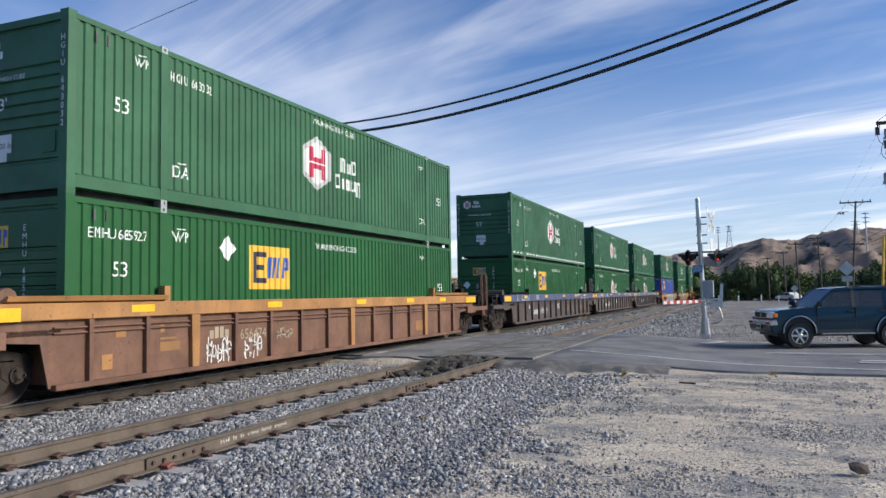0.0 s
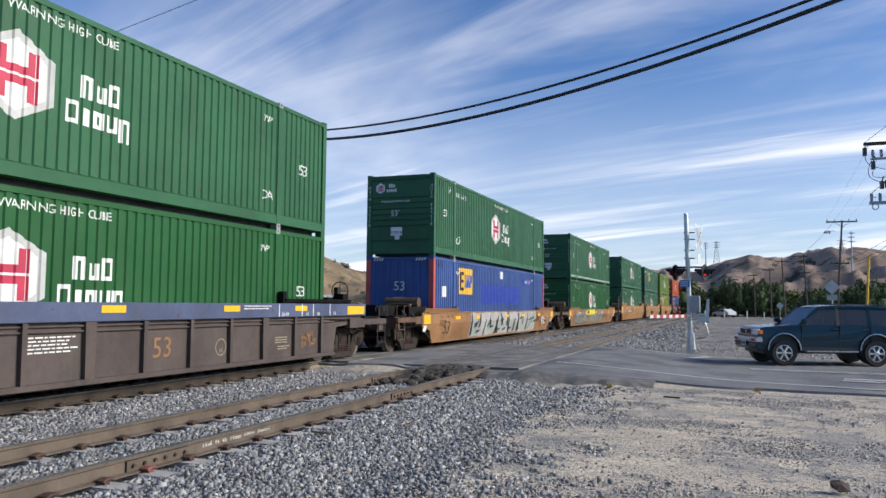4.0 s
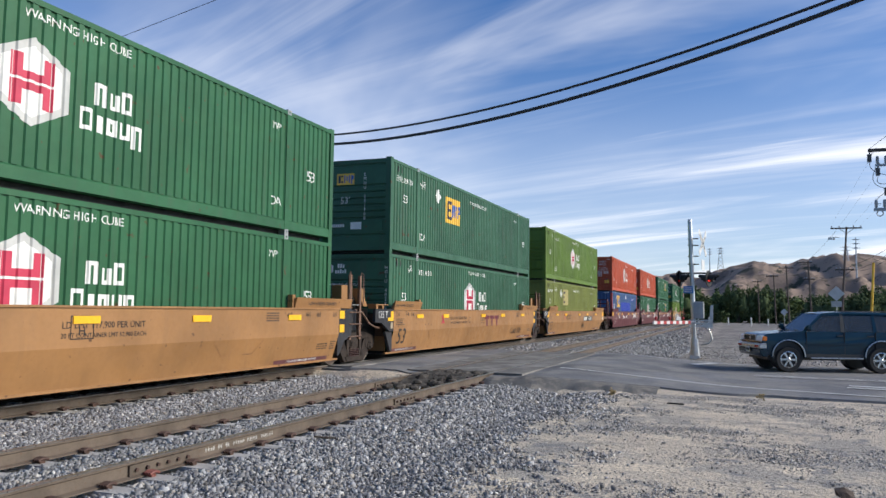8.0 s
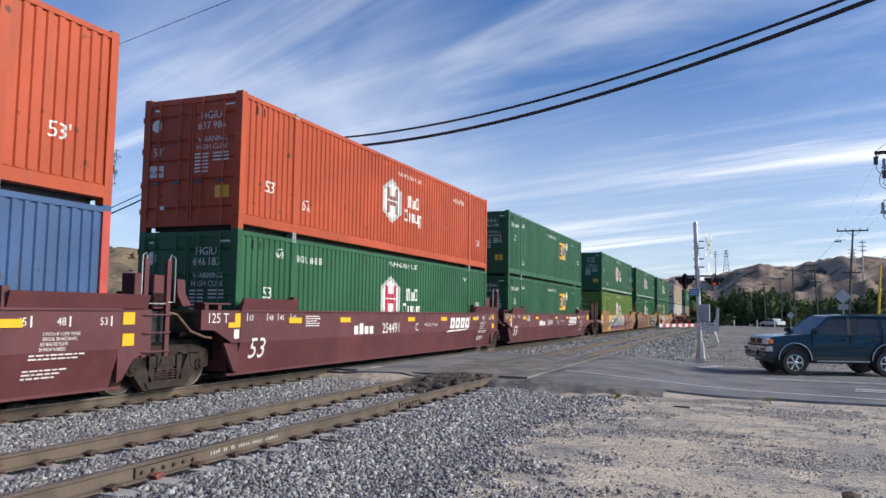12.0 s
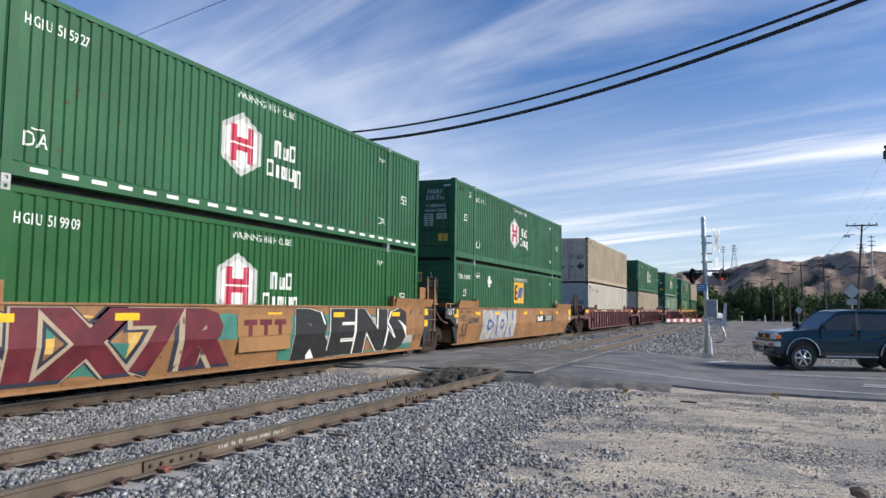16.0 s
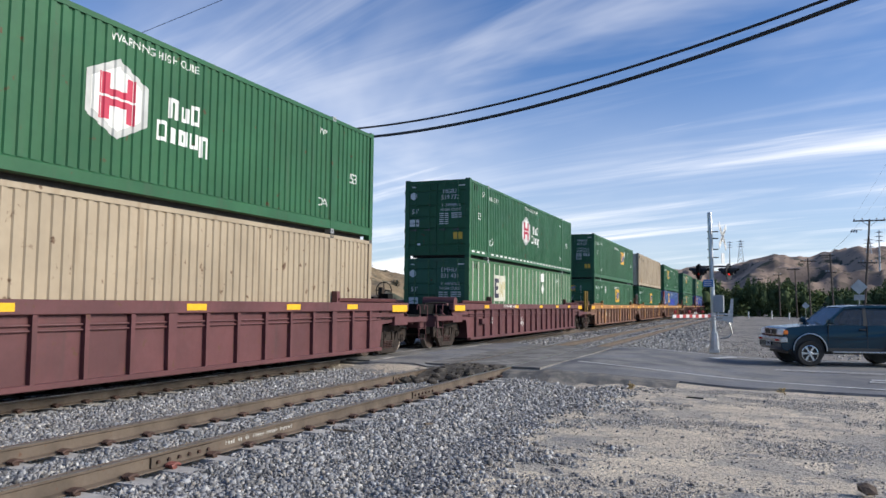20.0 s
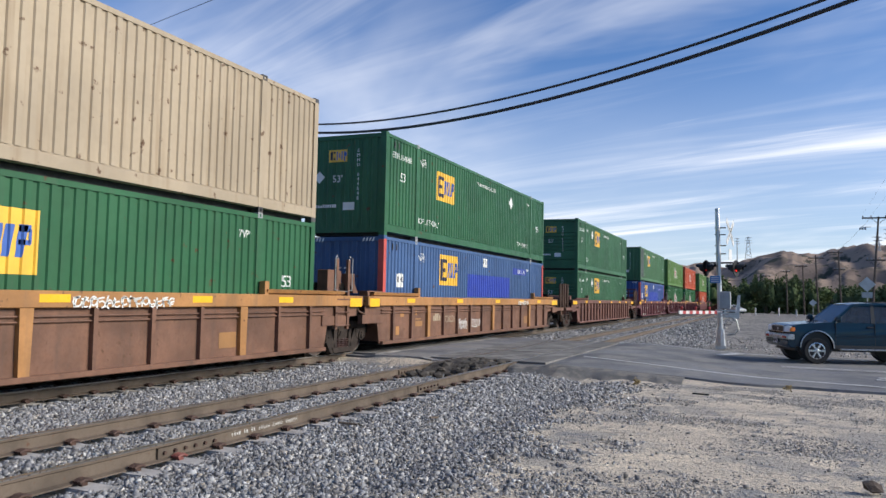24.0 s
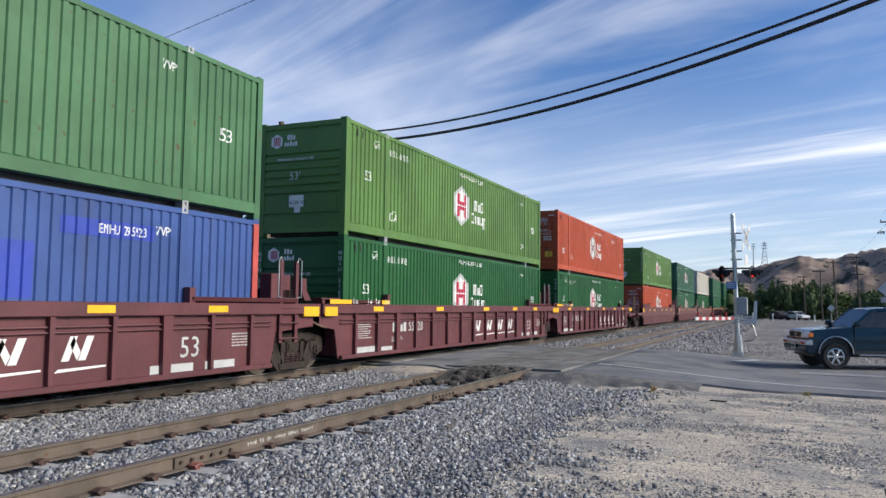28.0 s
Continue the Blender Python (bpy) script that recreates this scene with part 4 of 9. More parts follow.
def mark(root, name, key, material, shapes, lift=0.004, label="", wall="flute"):
    """A painted mark on the near side. shapes: polygons in (along, up); it follows the pressed wall."""
    k = (name, key, material, wall)
    if k not in CACHE:
        bm = bmesh.new()
        for poly in shapes:
            sheet(bm, [(0, a, b) for a, b in poly])
        ys = [v.co.y for v in bm.verts]
        if wall == "flute":
            for y in FLUTE_Y:
                if min(ys) < y < max(ys):
                    bmesh.ops.bisect_plane(bm, geom=bm.verts[:] + bm.edges[:] + bm.faces[:], plane_co=(0, y, 0), plane_no=(0, 1, 0))
            for v in bm.verts:
                v.co.x = HALF - 0.012 + flute(v.co.y) + lift
        else:
            for v in bm.verts:
                v.co.x = wall + lift
        me = bpy.data.meshes.new(name)
        bm.normal_update()
        bm.to_mesh(me)
        bm.free()
        me.materials.append(MATS[material])
        CACHE[k] = me
    return place(name, CACHE[k], root, label)


def letters(text, y, z, height, squeeze=1.0):
    vs, fs = glyph_mesh(text, height)
    return [[(y + vs[i][0] * squeeze, z + vs[i][1]) for i in f] for f in fs]


def rect(y0, y1, z0, z1):
    return [(y0, z0), (y1, z0), (y1, z1), (y0, z1)]


def blocks(seed, y, z, w, h, n, gap=0.25):
    """Plain bars in place of a word."""
    rnd = random.Random(seed)
    out, step = [], w / n
    for i in range(n):
        a = y + i * step
        out.append(rect(a, a + step * (1 - gap), z, z + h * rnd.choice((1, 1, 0.8, 0.72))))
    return out


def hexagon(y, z, rw, rh):
    return [(y, z + rh), (y - rw, z + rh * 0.5), (y - rw, z - rh * 0.5), (y, z - rh), (y + rw, z - rh * 0.5), (y + rw, z + rh * 0.5)]


def hexagon_marks(root, number, ink="mark_white", core="mark_red", dim=False, low=False):
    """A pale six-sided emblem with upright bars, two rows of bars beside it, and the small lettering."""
    mark(root, "emblem", "hex", "mark_pale" if not dim else ink, [hexagon(7.3, 1.6, 0.65, 0.67)], label="white six-sided emblem")
    mark(root, "emblem_panel", "hex", "mark_white" if not dim else ink, [hexagon(7.3, 1.6, 0.52, 0.54)], 0.006)
    # a pair of divided uprights with thin lines beside them, joined across the middle
    bars = [rect(7.125, 7.475, z0, z1) for z0, z1 in ((1.62, 1.74), (1.46, 1.58))]
    for c, e in ((7.05, -1), (7.55, 1)):
        for z0, z1 in ((1.62, 1.98), (1.22, 1.58)):
            bars += [rect(c - 0.075, c + 0.075, z0, z1), rect(c + e * 0.10 - 0.014, c + e * 0.10 + 0.014, z0, z1)]
    mark(root, "emblem_bar", "hexbars", core, bars, 0.009)
    # two rows of open bars in place of the name
    for row, cells in (("upper", ((8.46, 8.70, 1.56, 1.93, 2), (8.77, 8.97, 1.56, 1.83, 1), (9.04, 9.27, 1.56, 1.93, 3))),
                       ("lower", ((8.17, 8.44, 1.12, 1.48, 3), (8.51, 8.66, 1.12, 1.40, 2), (8.71, 8.94, 1.12, 1.40, 3), (9.00, 9.22, 1.12, 1.40, 1), (9.28, 9.52, 1.00, 1.40, 2)))):
        shapes = []
        for y0, y1, z0, z1, close in cells:
            w = 0.075
            shapes += [rect(y0, y0 + w, z0, z1), rect(y1 - w, y1, z0, z1)]
            if close & 1:
                shapes.append(rect(y0 + w, y1 - w, z0, z0 + 0.07))
            if close & 2:
                shapes.append(rect(y0 + w, y1 - w, z1 - 0.07, z1))
        mark(root, "name_bar", row, ink, shapes, label="row of white bars")
    small_marks(root, number, ink, low=low)


def small_marks(root, number, ink, num_at=2.95, caution=True, low=False):
    if low:
        # these boxes carry their length low down and their number at the far end
        mark(root, "length_mark", "near low", ink, letters("53'", 1.12, 1.02, 0.25))
        mark(root, "length_mark", "far low", ink, letters("53'", 15.10, 1.02, 0.25))
        mark(root, "code_mark", "da low", ink, letters("DA", 2.60, 0.78, 0.20) + [rect(2.49, 2.71, 0.91, 0.93)])
        mark(root, "caution_lettering", "whc low", ink, letters("WARNING HIGH CUBE", 8.55, 2.50, 0.12))
        mark(root, "fleet_number", (number, "far"), ink, letters("HGIU " + number, 12.9, 2.36, 0.16, 0.86))
        return
    mark(root, "length_mark", "near", ink, letters("53", 1.10, 1.60, 0.25))
    mark(root, "length_mark", "far", ink, letters("53", 15.10, 1.50, 0.25))
    mark(root, "code_mark", "wp", ink, letters("WP", 1.55, 2.45, 0.16) + [rect(1.46, 1.64, 2.57, 2.59)])
    mark(root, "code_mark", "da", ink, letters("DA", 2.55, 0.68, 0.22) + [rect(2.44, 2.66, 0.83, 0.85)])
    mark(root, "code_mark", "dafar", ink, letters("DA", 13.65, 0.72, 0.20))
    mark(root, "code_mark", "wpfar", ink, letters("WP", 14.6, 2.45, 0.16))
    if caution:
        mark(root, "caution_lettering", "whc", ink, letters("WARNING HIGH CUBE", 8.15, 2.62, 0.14))
    if number:
        mark(root, "fleet_number", (number, num_at), ink, letters("HGIU " + number, num_at - 0.12, 2.42, 0.17, 0.86))


def square_marks(root, number, y=5.37, z=1.89, ink="mark_white", size=0.75, diamond=3.89, faded=False, caution=True, lift_note=False, far=True):
    """A yellow square with dark and blue bars, a white diamond and the small lettering."""
    h = size * 0.62
    bg = "mark_faded" if faded else "mark_yellow"
    mark(root, "emblem", ("sq", y, z, size, faded), bg, [rect(y - size, y + size, z - h, z + h)], label="yellow square emblem" if not faded else "faded cream square emblem")
    e = [rect(y - size * 0.86, y - size * 0.66, z - h * 0.7, z + h * 0.7), rect(y - size * 0.66, y - size * 0.24, z + h * 0.48, z + h * 0.72), rect(y - size * 0.66, y - size * 0.34, z - h * 0.12, z + h * 0.12), rect(y - size * 0.66, y - size * 0.24, z - h * 0.72, z - h * 0.48)]
    mark(root, "emblem_bar", ("sqE", y, z, size), "mark_navy", e, 0.007)
    if not faded:
        s = size
        mp = [[(y + s * a - s * 0.13, z - h * 0.6), (y + s * a + s * 0.03, z - h * 0.6), (y + s * a + s * 0.13, z + h * 0.5), (y + s * a - s * 0.03, z + h * 0.5)] for a in (-0.08, 0.14, 0.36, 0.64)]
        mp = [[(p, max(z - h * 0.48, q)) for p, q in poly] for poly in mp] + [rect(y + s * 0.60, y + s * 0.86, z + h * 0.30, z + h * 0.52), rect(y + s * 0.78, y + s * 0.88, z - h * 0.05, z + h * 0.40), rect(y + s * 0.60, y + s * 0.86, z - h * 0.10, z + h * 0.06)]
        mark(root, "emblem_stripe", ("sqMP", y, z, size), "mark_sky", mp, 0.008)
    if diamond:
        mark(root, "diamond_placard", diamond, "mark_white", [[(diamond, 2.50), (diamond - 0.26, 2.24), (diamond, 1.98), (diamond + 0.26, 2.24)]], label="white diamond placard")
    mark(root, "length_mark", "near square", ink, letters("53", 1.10, 1.75, 0.25))
    if far:
        mark(root, "length_mark", "far", ink, letters("53", 15.10, 1.50, 0.25))
    mark(root, "code_mark", "wp2", ink, letters("WP", 2.55, 2.38, 0.20) + [rect(2.44, 2.66, 2.51, 2.53)])
    if lift_note:
        mark(root, "code_mark", "lift", ink, letters("TOP LIFT ONLY", 3.0, 0.62, 0.17))
        mark(root, "code_mark", "lift far", ink, letters("TOP LIFT ONLY", 12.9, 0.62, 0.17))
    else:
        mark(root, "code_mark", "da2", ink, letters("DA", 2.55, 0.68, 0.22))
    mark(root, "code_mark", "wpfar", ink, letters("WP", 13.6, 2.42, 0.16))
    if caution:
        mark(root, "caution_lettering", "whc2", ink, letters("WARNING HIGH CUBE", 8.25, 2.47, 0.14))
    if number:
        mark(root, "fleet_number", (number, 1.2), ink, letters("EMHU " + number, 1.08, 2.33, 0.17, 0.86))


def tape(root):
    mark(root, "reflective_tape", "", "mark_white", [rect(0.25 + 0.55 * i, 0.55 + 0.55 * i, 0.20, 0.265) for i in range(29) if not 1.7 < 0.4 + 0.55 * i < 2.2], wall=HALF + 0.001, label="white reflective dashes along the rail")


def post_numbers(root, text, xs=(-1.19, 1.19), z=2.45, ink="mark_white", d=-0.003):
    """The number stacked letter by letter down the end posts."""
    for x in xs:
        bm = bmesh.new()
        for i, ch in enumerate(text):
            if ch != " ":
                for poly in letters(ch, x, z - i * 0.135, 0.10):
                    sheet(bm, [(a, d, b) for a, b in poly])
        part("post_number", bm, ink, root)


def end_marks(root, kind, ink="mark_white", owner="", number=""):
    """Lettering on the near end: local x runs left to right as one looks along the train."""
    k = ("end", kind, ink)

    def lay(shapes, material, name, d=-0.004, label=""):
        key = (name, kind, material, number)
        if key not in CACHE:
            bm = bmesh.new()
            for poly in shapes:
                sheet(bm, [(a, 0.02 + d, b) for a, b in poly])
            me = bpy.data.meshes.new(name)
            bm.to_mesh(me)
            bm.free()
            me.materials.append(MATS[material])
            CACHE[key] = me
        place(name, CACHE[key], root, label)
    if kind == "hex":
        lay([hexagon(-0.78, 2.42, 0.17, 0.19)], "mark_white", "end_emblem", label="small white six-sided emblem")
        lay([rect(-0.87, -0.84, 2.31, 2.53), rect(-0.82, -0.78, 2.31, 2.53), rect(-0.76, -0.72, 2.31, 2.53), rect(-0.70, -0.67, 2.31, 2.53)], "mark_red", "end_emblem_bar", -0.006)
        lay(blocks(3, -0.46, 2.44, 0.26, 0.13, 3) + blocks(5, -0.54, 2.28, 0.40, 0.12, 5), ink, "end_name_bar")
        lay(letters("WARNING HIGH CUBE", -0.20, 1.94, 0.075), ink, "end_caution")
        lay(letters("53'", -0.20, 1.52, 0.20), ink, "end_length")
        lay([rect(-0.36, 0.08, 0.72, 1.02), rect(-0.20, -0.02, 0.58, 0.72)], "mark_white", "weight_placard", label="white weight placard")
        lay(letters("24,000 lbs", -0.14, 0.84, 0.095), "mark_black", "weight_lettering", -0.007)
    elif kind == "square":
        lay([rect(-0.55, 0.05, 2.10, 2.45)], "mark_yellow", "end_emblem", label="small yellow square emblem")
        lay([rect(-0.50, -0.42, 2.16, 2.40), rect(-0.40, -0.34, 2.16, 2.22), rect(-0.40, -0.34, 2.34, 2.40)], "mark_navy", "end_emblem_bar", -0.006)
        lay([rect(-0.30, -0.26, 2.16, 2.40), rect(-0.22, -0.18, 2.22, 2.36), rect(-0.14, -0.10, 2.16, 2.40), rect(-0.06, -0.02, 2.12, 2.40), rect(-0.02, 0.03, 2.26, 2.38)], "mark_sky", "end_emblem_stripe", -0.006)
        lay(letters("53'", -0.25, 1.62, 0.20), ink, "end_length")
        lay([[(-0.85, 1.86), (-1.03, 1.68), (-0.85, 1.50), (-0.67, 1.68)]], "mark_white", "end_diamond", label="white diamond placard")
        lay([rect(-0.05, 0.32, 0.72, 0.94)], "mark_white", "weight_placard", label="white weight placard")
        lay(blocks(8, -0.95, 0.80, 0.70, 0.09, 9), ink, "end_small_print")
    elif kind == "blue":
        lay(letters("53", 0.0, 1.85, 0.32), ink, "end_length")
        lay([rect(-0.22, 0.20, 1.08, 1.45)], "mark_white", "height_placard", label="white clearance placard")
        lay(letters("110", 0.0, 1.28, 0.20), "mark_navy", "height_lettering", -0.007)
        for z in (2.78,):
            lay([[(x, z - 0.05), (x + 0.05, z - 0.05), (x + 0.09, z + 0.05), (x + 0.04, z + 0.05)] for x in (-1.0, -0.9, -0.8, -0.7, 0.62, 0.72, 0.82, 0.92)], "mark_white", "hazard_dashes", -0.024)
    else:
        d = -0.004
        if kind == "doors":
            lay([hexagon(-0.95, 2.30, 0.13, 0.15)], "mark_white", "end_emblem", d)
            lay(letters("53'", -0.88, 1.72, 0.17) + letters("WARNING", 0.55, 1.93, 0.11) + letters("HIGH CUBE", 0.55, 1.76, 0.11), ink, "end_length", d)
            lay(letters(owner, 0.50, 2.44, 0.16) + letters(number[:3], 0.33, 2.22, 0.16) + letters(number[3:], 0.72, 2.22, 0.16), ink, "end_number", d)
            lay([rect(0.10, 0.46, 1.22 + 0.075 * i, 1.255 + 0.075 * i) for i in range(6)] + [rect(0.58, 0.98, 1.45 + 0.075 * i, 1.485 + 0.075 * i) for i in range(3)], ink, "end_small_print", d)
            lay([rect(-1.10, -0.72, 1.16, 1.42), rect(-0.78, -0.66, 0.45, 0.53), rect(-1.02, -0.86, 2.62, 2.66), rect(0.86, 1.10, 2.62, 2.66)], "mark_white", "weight_placard", d - 0.002)
            lay(letters("24,000 lbs", -0.91, 1.27, 0.075), "mark_black", "weight_lettering", d - 0.004)
            lay([rect(0.66, 1.02, 0.66, 0.92)], "mark_yellow", "caution_placard", d, "yellow caution placard")
        else:
            lay(letters(owner, -0.82, 2.36, 0.16, 0.8) + letters(number, -0.80, 2.14, 0.16, 0.8), "mark_black", "end_number", d)
            lay(blocks(61, 0.16, 1.70, 0.22, 0.05, 4) + blocks(62, 0.16, 1.56, 0.24, 0.05, 5) + [q for i in range(4) for q in blocks(63 + i, 0.56, 1.74 - 0.075 * i, 0.42, 0.05, 7)], "mark_black", "end_small_print", d)
            lay([rect(-0.52, -0.28, 0.84, 1.10)], "housing_grey", "data_plate", d, "grey data plate")
            lay([rect(-1.05, -0.75, 0.84, 1.06)], "mark_yellow", "caution_placard", d, "yellow caution placard")
            lay([[(0.80, 1.30), (0.55, 1.05), (0.80, 0.80), (1.05, 1.05)]], "steel_dark", "blank_diamond", d, "grey diamond placard")


# ---- well cars ----
CO, JO = "coupled", "joint"

def side_frame(bm, s):
    """Cast side frame of a truck: arched top member, sloping struts round two open windows, a bolster opening and bearing ends."""
    x0, x1 = s * 0.93, s * 1.06

    def pr(poly, d=0.0):
        prism(bm, poly, "x", min(x0, x1 + s * d), max(x0, x1 + s * d))
    pr([(-1.18, 0.60), (-1.16, 0.72), (-0.66, 0.84), (0.66, 0.84), (1.16, 0.72), (1.18, 0.60), (0.74, 0.66), (-0.74, 0.66)])
    for e in (-1, 1):
        pr([(e * 0.86, 0.68), (e * 0.60, 0.68), (e * 0.34, 0.20), (e * 0.40, 0.05), (e * 0.52, 0.05), (e * 0.62, 0.14), (e * 0.86, 0.44)][::e])
        pr([(e * 0.42, 0.70), (e * 0.29, 0.70), (e * 0.29, 0.16), (e * 0.42, 0.16)][::e])
        pr([(e * 1.16, 0.64), (e * 0.62, 0.66), (e * 0.66, 0.44), (e * 0.76, 0.36), (e * 0.80, 0.54), (e * 0.98, 0.54), (e * 1.04, 0.38), (e * 1.14, 0.40)][::e], 0.012)
        tube(bm, (s * 0.90, e * 0.89, 0.457), (s * 1.10, e * 0.89, 0.457), 0.125, 12)
        tube(bm, (s * 1.10, e * 0.89, 0.457), (s * 1.14, e * 0.89, 0.457), 0.085, 10, 0.05)
        for a in range(3):
            c = Vector((s * 1.12, e * 0.89 + 0.09 * math.cos(a * 2.1), 0.457 + 0.09 * math.sin(a * 2.1)))
            tube(bm, c, c + Vector((s * 0.03, 0, 0)), 0.016, 6)
    pr([(-0.52, 0.20), (-0.44, 0.07), (0.44, 0.07), (0.52, 0.20)], 0.02)
    pr([(-0.29, 0.44), (0.29, 0.44), (0.29, 0.69), (-0.29, 0.69)], -0.035)
    pr([(-0.17, 0.48), (0.17, 0.48), (0.13, 0.60), (-0.13, 0.60)], 0.015)


def springs(bm, s):
    for y in (-0.19, 0.0, 0.19):
        for i in range(5):
            z = 0.19 + i * 0.047
            lathe(bm, [(0.085, z), (0.10, z + 0.012), (0.085, z + 0.026)], (s * 1.0, y, 0), "z", 10)


def wheelset(bm):
    tube(bm, (-0.85, 0, 0), (0.85, 0, 0), 0.085, 10)
    for s in (-1, 1):
        lathe(bm, [(0.12, s * 0.64), (0.36, s * 0.70), (0.425, s * 0.69), (0.430, s * 0.822), (0.38, s * 0.80), (0.30, s * 0.765), (0.14, s * 0.80), (0.10, s * 0.84)], (0, 0, 0), "x", 28)


def wheel_rim(bm):
    prof = [(0.40, 0.690), (0.484, 0.690), (0.478, 0.715), (0.458, 0.728), (0.452, 0.825), (0.438, 0.828), (0.42, 0.818)]
    lathe(bm, prof, (0, 0, 0), "x", 32, False)


WHEELSETS = []


def truck(root, y, dirty="truck_brown"):
    bol = shared("truck", "", dirty, lambda bm: (box(bm, -1.05, 1.05, -0.20, 0.20, 0.36, 0.66), box(bm, -0.35, 0.35, -0.30, 0.30, 0.60, 0.80)), root, "two-axle truck", at=pose(0, y, 0))
    for s in (-1, 1):
        shared("side_frame", s, dirty, lambda bm: side_frame(bm, s), bol)
        shared("spring_nest", s, "spring_red", lambda bm: springs(bm, s), bol, "coil springs")
    for e in (-1, 1):
        w = shared("wheelset", "", "wheel_rust", wheelset, bol, at=pose(0, e * 0.89, 0.457), smooth=False)
        WHEELSETS.append((w, root))
        for m in (pose(0, e * 0.89, 0.457), pose(0, e * 0.89, 0.457, 0, 0, 180)):
            shared("wheel_rim", "", "tread_steel", wheel_rim, bol, "polished steel rim", at=m)
    return bol


def end_y(e, d):
    return -d if e == 0 else LEN + d


def span(e, a, b):
    p, q = end_y(e, a), end_y(e, b)
    return min(p, q), max(p, q)


def car_end(root, e, style, body, accent):
    """style: 'coupled' with its own truck, platform, ladders and coupler; 'joint' for the articulated end."""
    hw = "end_brown" if body in ("car_tan", "car_tan_worn") else body
    accent = "end_brown" if accent in ("car_tan", "car_tan_worn") else accent
    diag = body == "car_tan"
    if style == "coupled":
        truck(root, end_y(e, 1.5))
        shared("end_sill", (e, "c"), hw, lambda bm: (box(bm, -0.33, 0.33, *span(e, 0.1, 3.35), 0.62, 1.02), box(bm, -1.40, 1.40, *span(e, 3.0, 3.3), 0.74, 1.02)), root)
        shared("end_platform", e, "truck_black", lambda bm: (box(bm, -1.40, 1.40, *span(e, 0.15, 2.9), 1.02, 1.10), box(bm, -1.30, 1.30, *span(e, 2.4, 3.2), 1.10, 1.14)), root)
        shared("deck_beam", e, "truck_black", lambda bm: (box(bm, -1.2, 1.2, *span(e, 0.25, 0.5), 1.10, 1.38), box(bm, -0.30, 0.30, *span(e, 0.5, 3.0), 1.14, 1.30)), root)
        # black box, drawn out solid and near-black to give a dark interior
        shared("well_end", e, "truck_black", lambda bm: (box(bm, -1.22, 1.22, *span(e, 0.30, 1.9), 1.10, 1.42), box(bm, -0.75, 0.75, *span(e, 1.9, 3.1), 1.14, 1.46), box(bm, -0.95, 0.95, *span(e, 0.4, 3.0), 0.50, 1.02)), root, "black box beam between the end sills")
        for s in (-1, 1):
            # tall corner posts: on one side of each end, by the kind of car
            tall = accent not in ("truck_black", "car_maroon_b") and (s == 1) == (not diag or e == 0)
            def stirrup(bm):
                y0, y1 = end_y(e, 2.78), end_y(e, 3.26)
                pipe(bm, [(s * 1.46, y0, 1.0), (s * 1.46, y0, 0.42), (s * 1.47, y1, 0.40), (s * 1.46, y1, 1.0)], 0.012)
                pipe(bm, [(s * 1.46, y0, 0.72), (s * 1.46, y1, 0.72)], 0.010)
                for y in (y0, y1):
                    box(bm, min(s * 1.42, s * 1.47), max(s * 1.42, s * 1.47), y - 0.012, y + 0.012, 0.70, 1.05)
            shared("step_ladder", (e, s), "rail_rust" if hw in ("end_brown", "car_brown") else hw, stirrup, root)
            shared("side_sill", (e, s), hw, lambda bm: (box(bm, min(s * 1.34, s * 1.48), max(s * 1.34, s * 1.48), *span(e, 1.1, 1.95), 0.86, 1.10), box(bm, min(s * 1.36, s * 1.48), max(s * 1.36, s * 1.48), *span(e, 1.95, 3.30), 0.93, 1.08), box(bm, min(s * 1.10, s * 1.34), max(s * 1.10, s * 1.34), *span(e, 1.1, 3.2), 1.02, 1.10)), root)
            for k, d in enumerate((2.84, 3.38)):
                def rail_bm(bm):
                    y, q, h = end_y(e, d), 0.20 if e else -0.20, 2.22 if tall else 1.40
                    pipe(bm, [(s * 1.47, y, 0.95), (s * 1.47, y, h), (s * 1.44, y - q * 0.5, h + 0.05), (s * 1.42, y - q * 0.55, h), (s * 1.42, y - q * 0.55, 1.30)], 0.012)
                shared("handrail", (e, s, k, tall), "rail_rust" if tall else hw, rail_bm, root, "thin steel handrail")
                if tall:
                    def post_bm(bm):
                        y = end_y(e, d)
                        box(bm, min(s * 1.34, s * 1.44), max(s * 1.34, s * 1.44), y - 0.010, y + 0.010, 1.02, 2.30)
                        box(bm, min(s * 1.425, s * 1.44), max(s * 1.425, s * 1.44), y - 0.045, y + 0.045, 1.02, 2.30)
                    shared("corner_stanchion", (e, s, k), accent, post_bm, root, "upright steel angle post")

            def brace(bm):
                for a in (1.35, 1.75, 2.3):
                    y = end_y(e, a)
                    prism(bm, [(s * 1.15, 0.86), (s * 1.46, 0.86), (s * 1.46, 0.96), (s * 1.15, 1.32)], "y", y - 0.015, y + 0.015)
            shared("knee_brace", (e, s), hw, brace, root)
            shared("brake_pipe", (e, s), "truck_black", lambda bm: (pipe(bm, [(s * 1.40, end_y(e, 0.3), 1.25), (s * 1.30, end_y(e, 1.0), 1.18), (s * 1.42, end_y(e, 1.5), 0.82), (s * 1.30, end_y(e, 2.2), 0.76), (s * 0.6, end_y(e, 3.0), 0.70)], 0.028), pipe(bm, [(s * 1.1, end_y(e, 0.6), 1.45), (s * 0.9, end_y(e, 1.6), 1.52), (s * 0.7, end_y(e, 2.6), 1.48)], 0.022)), root, "bent black brake pipe")
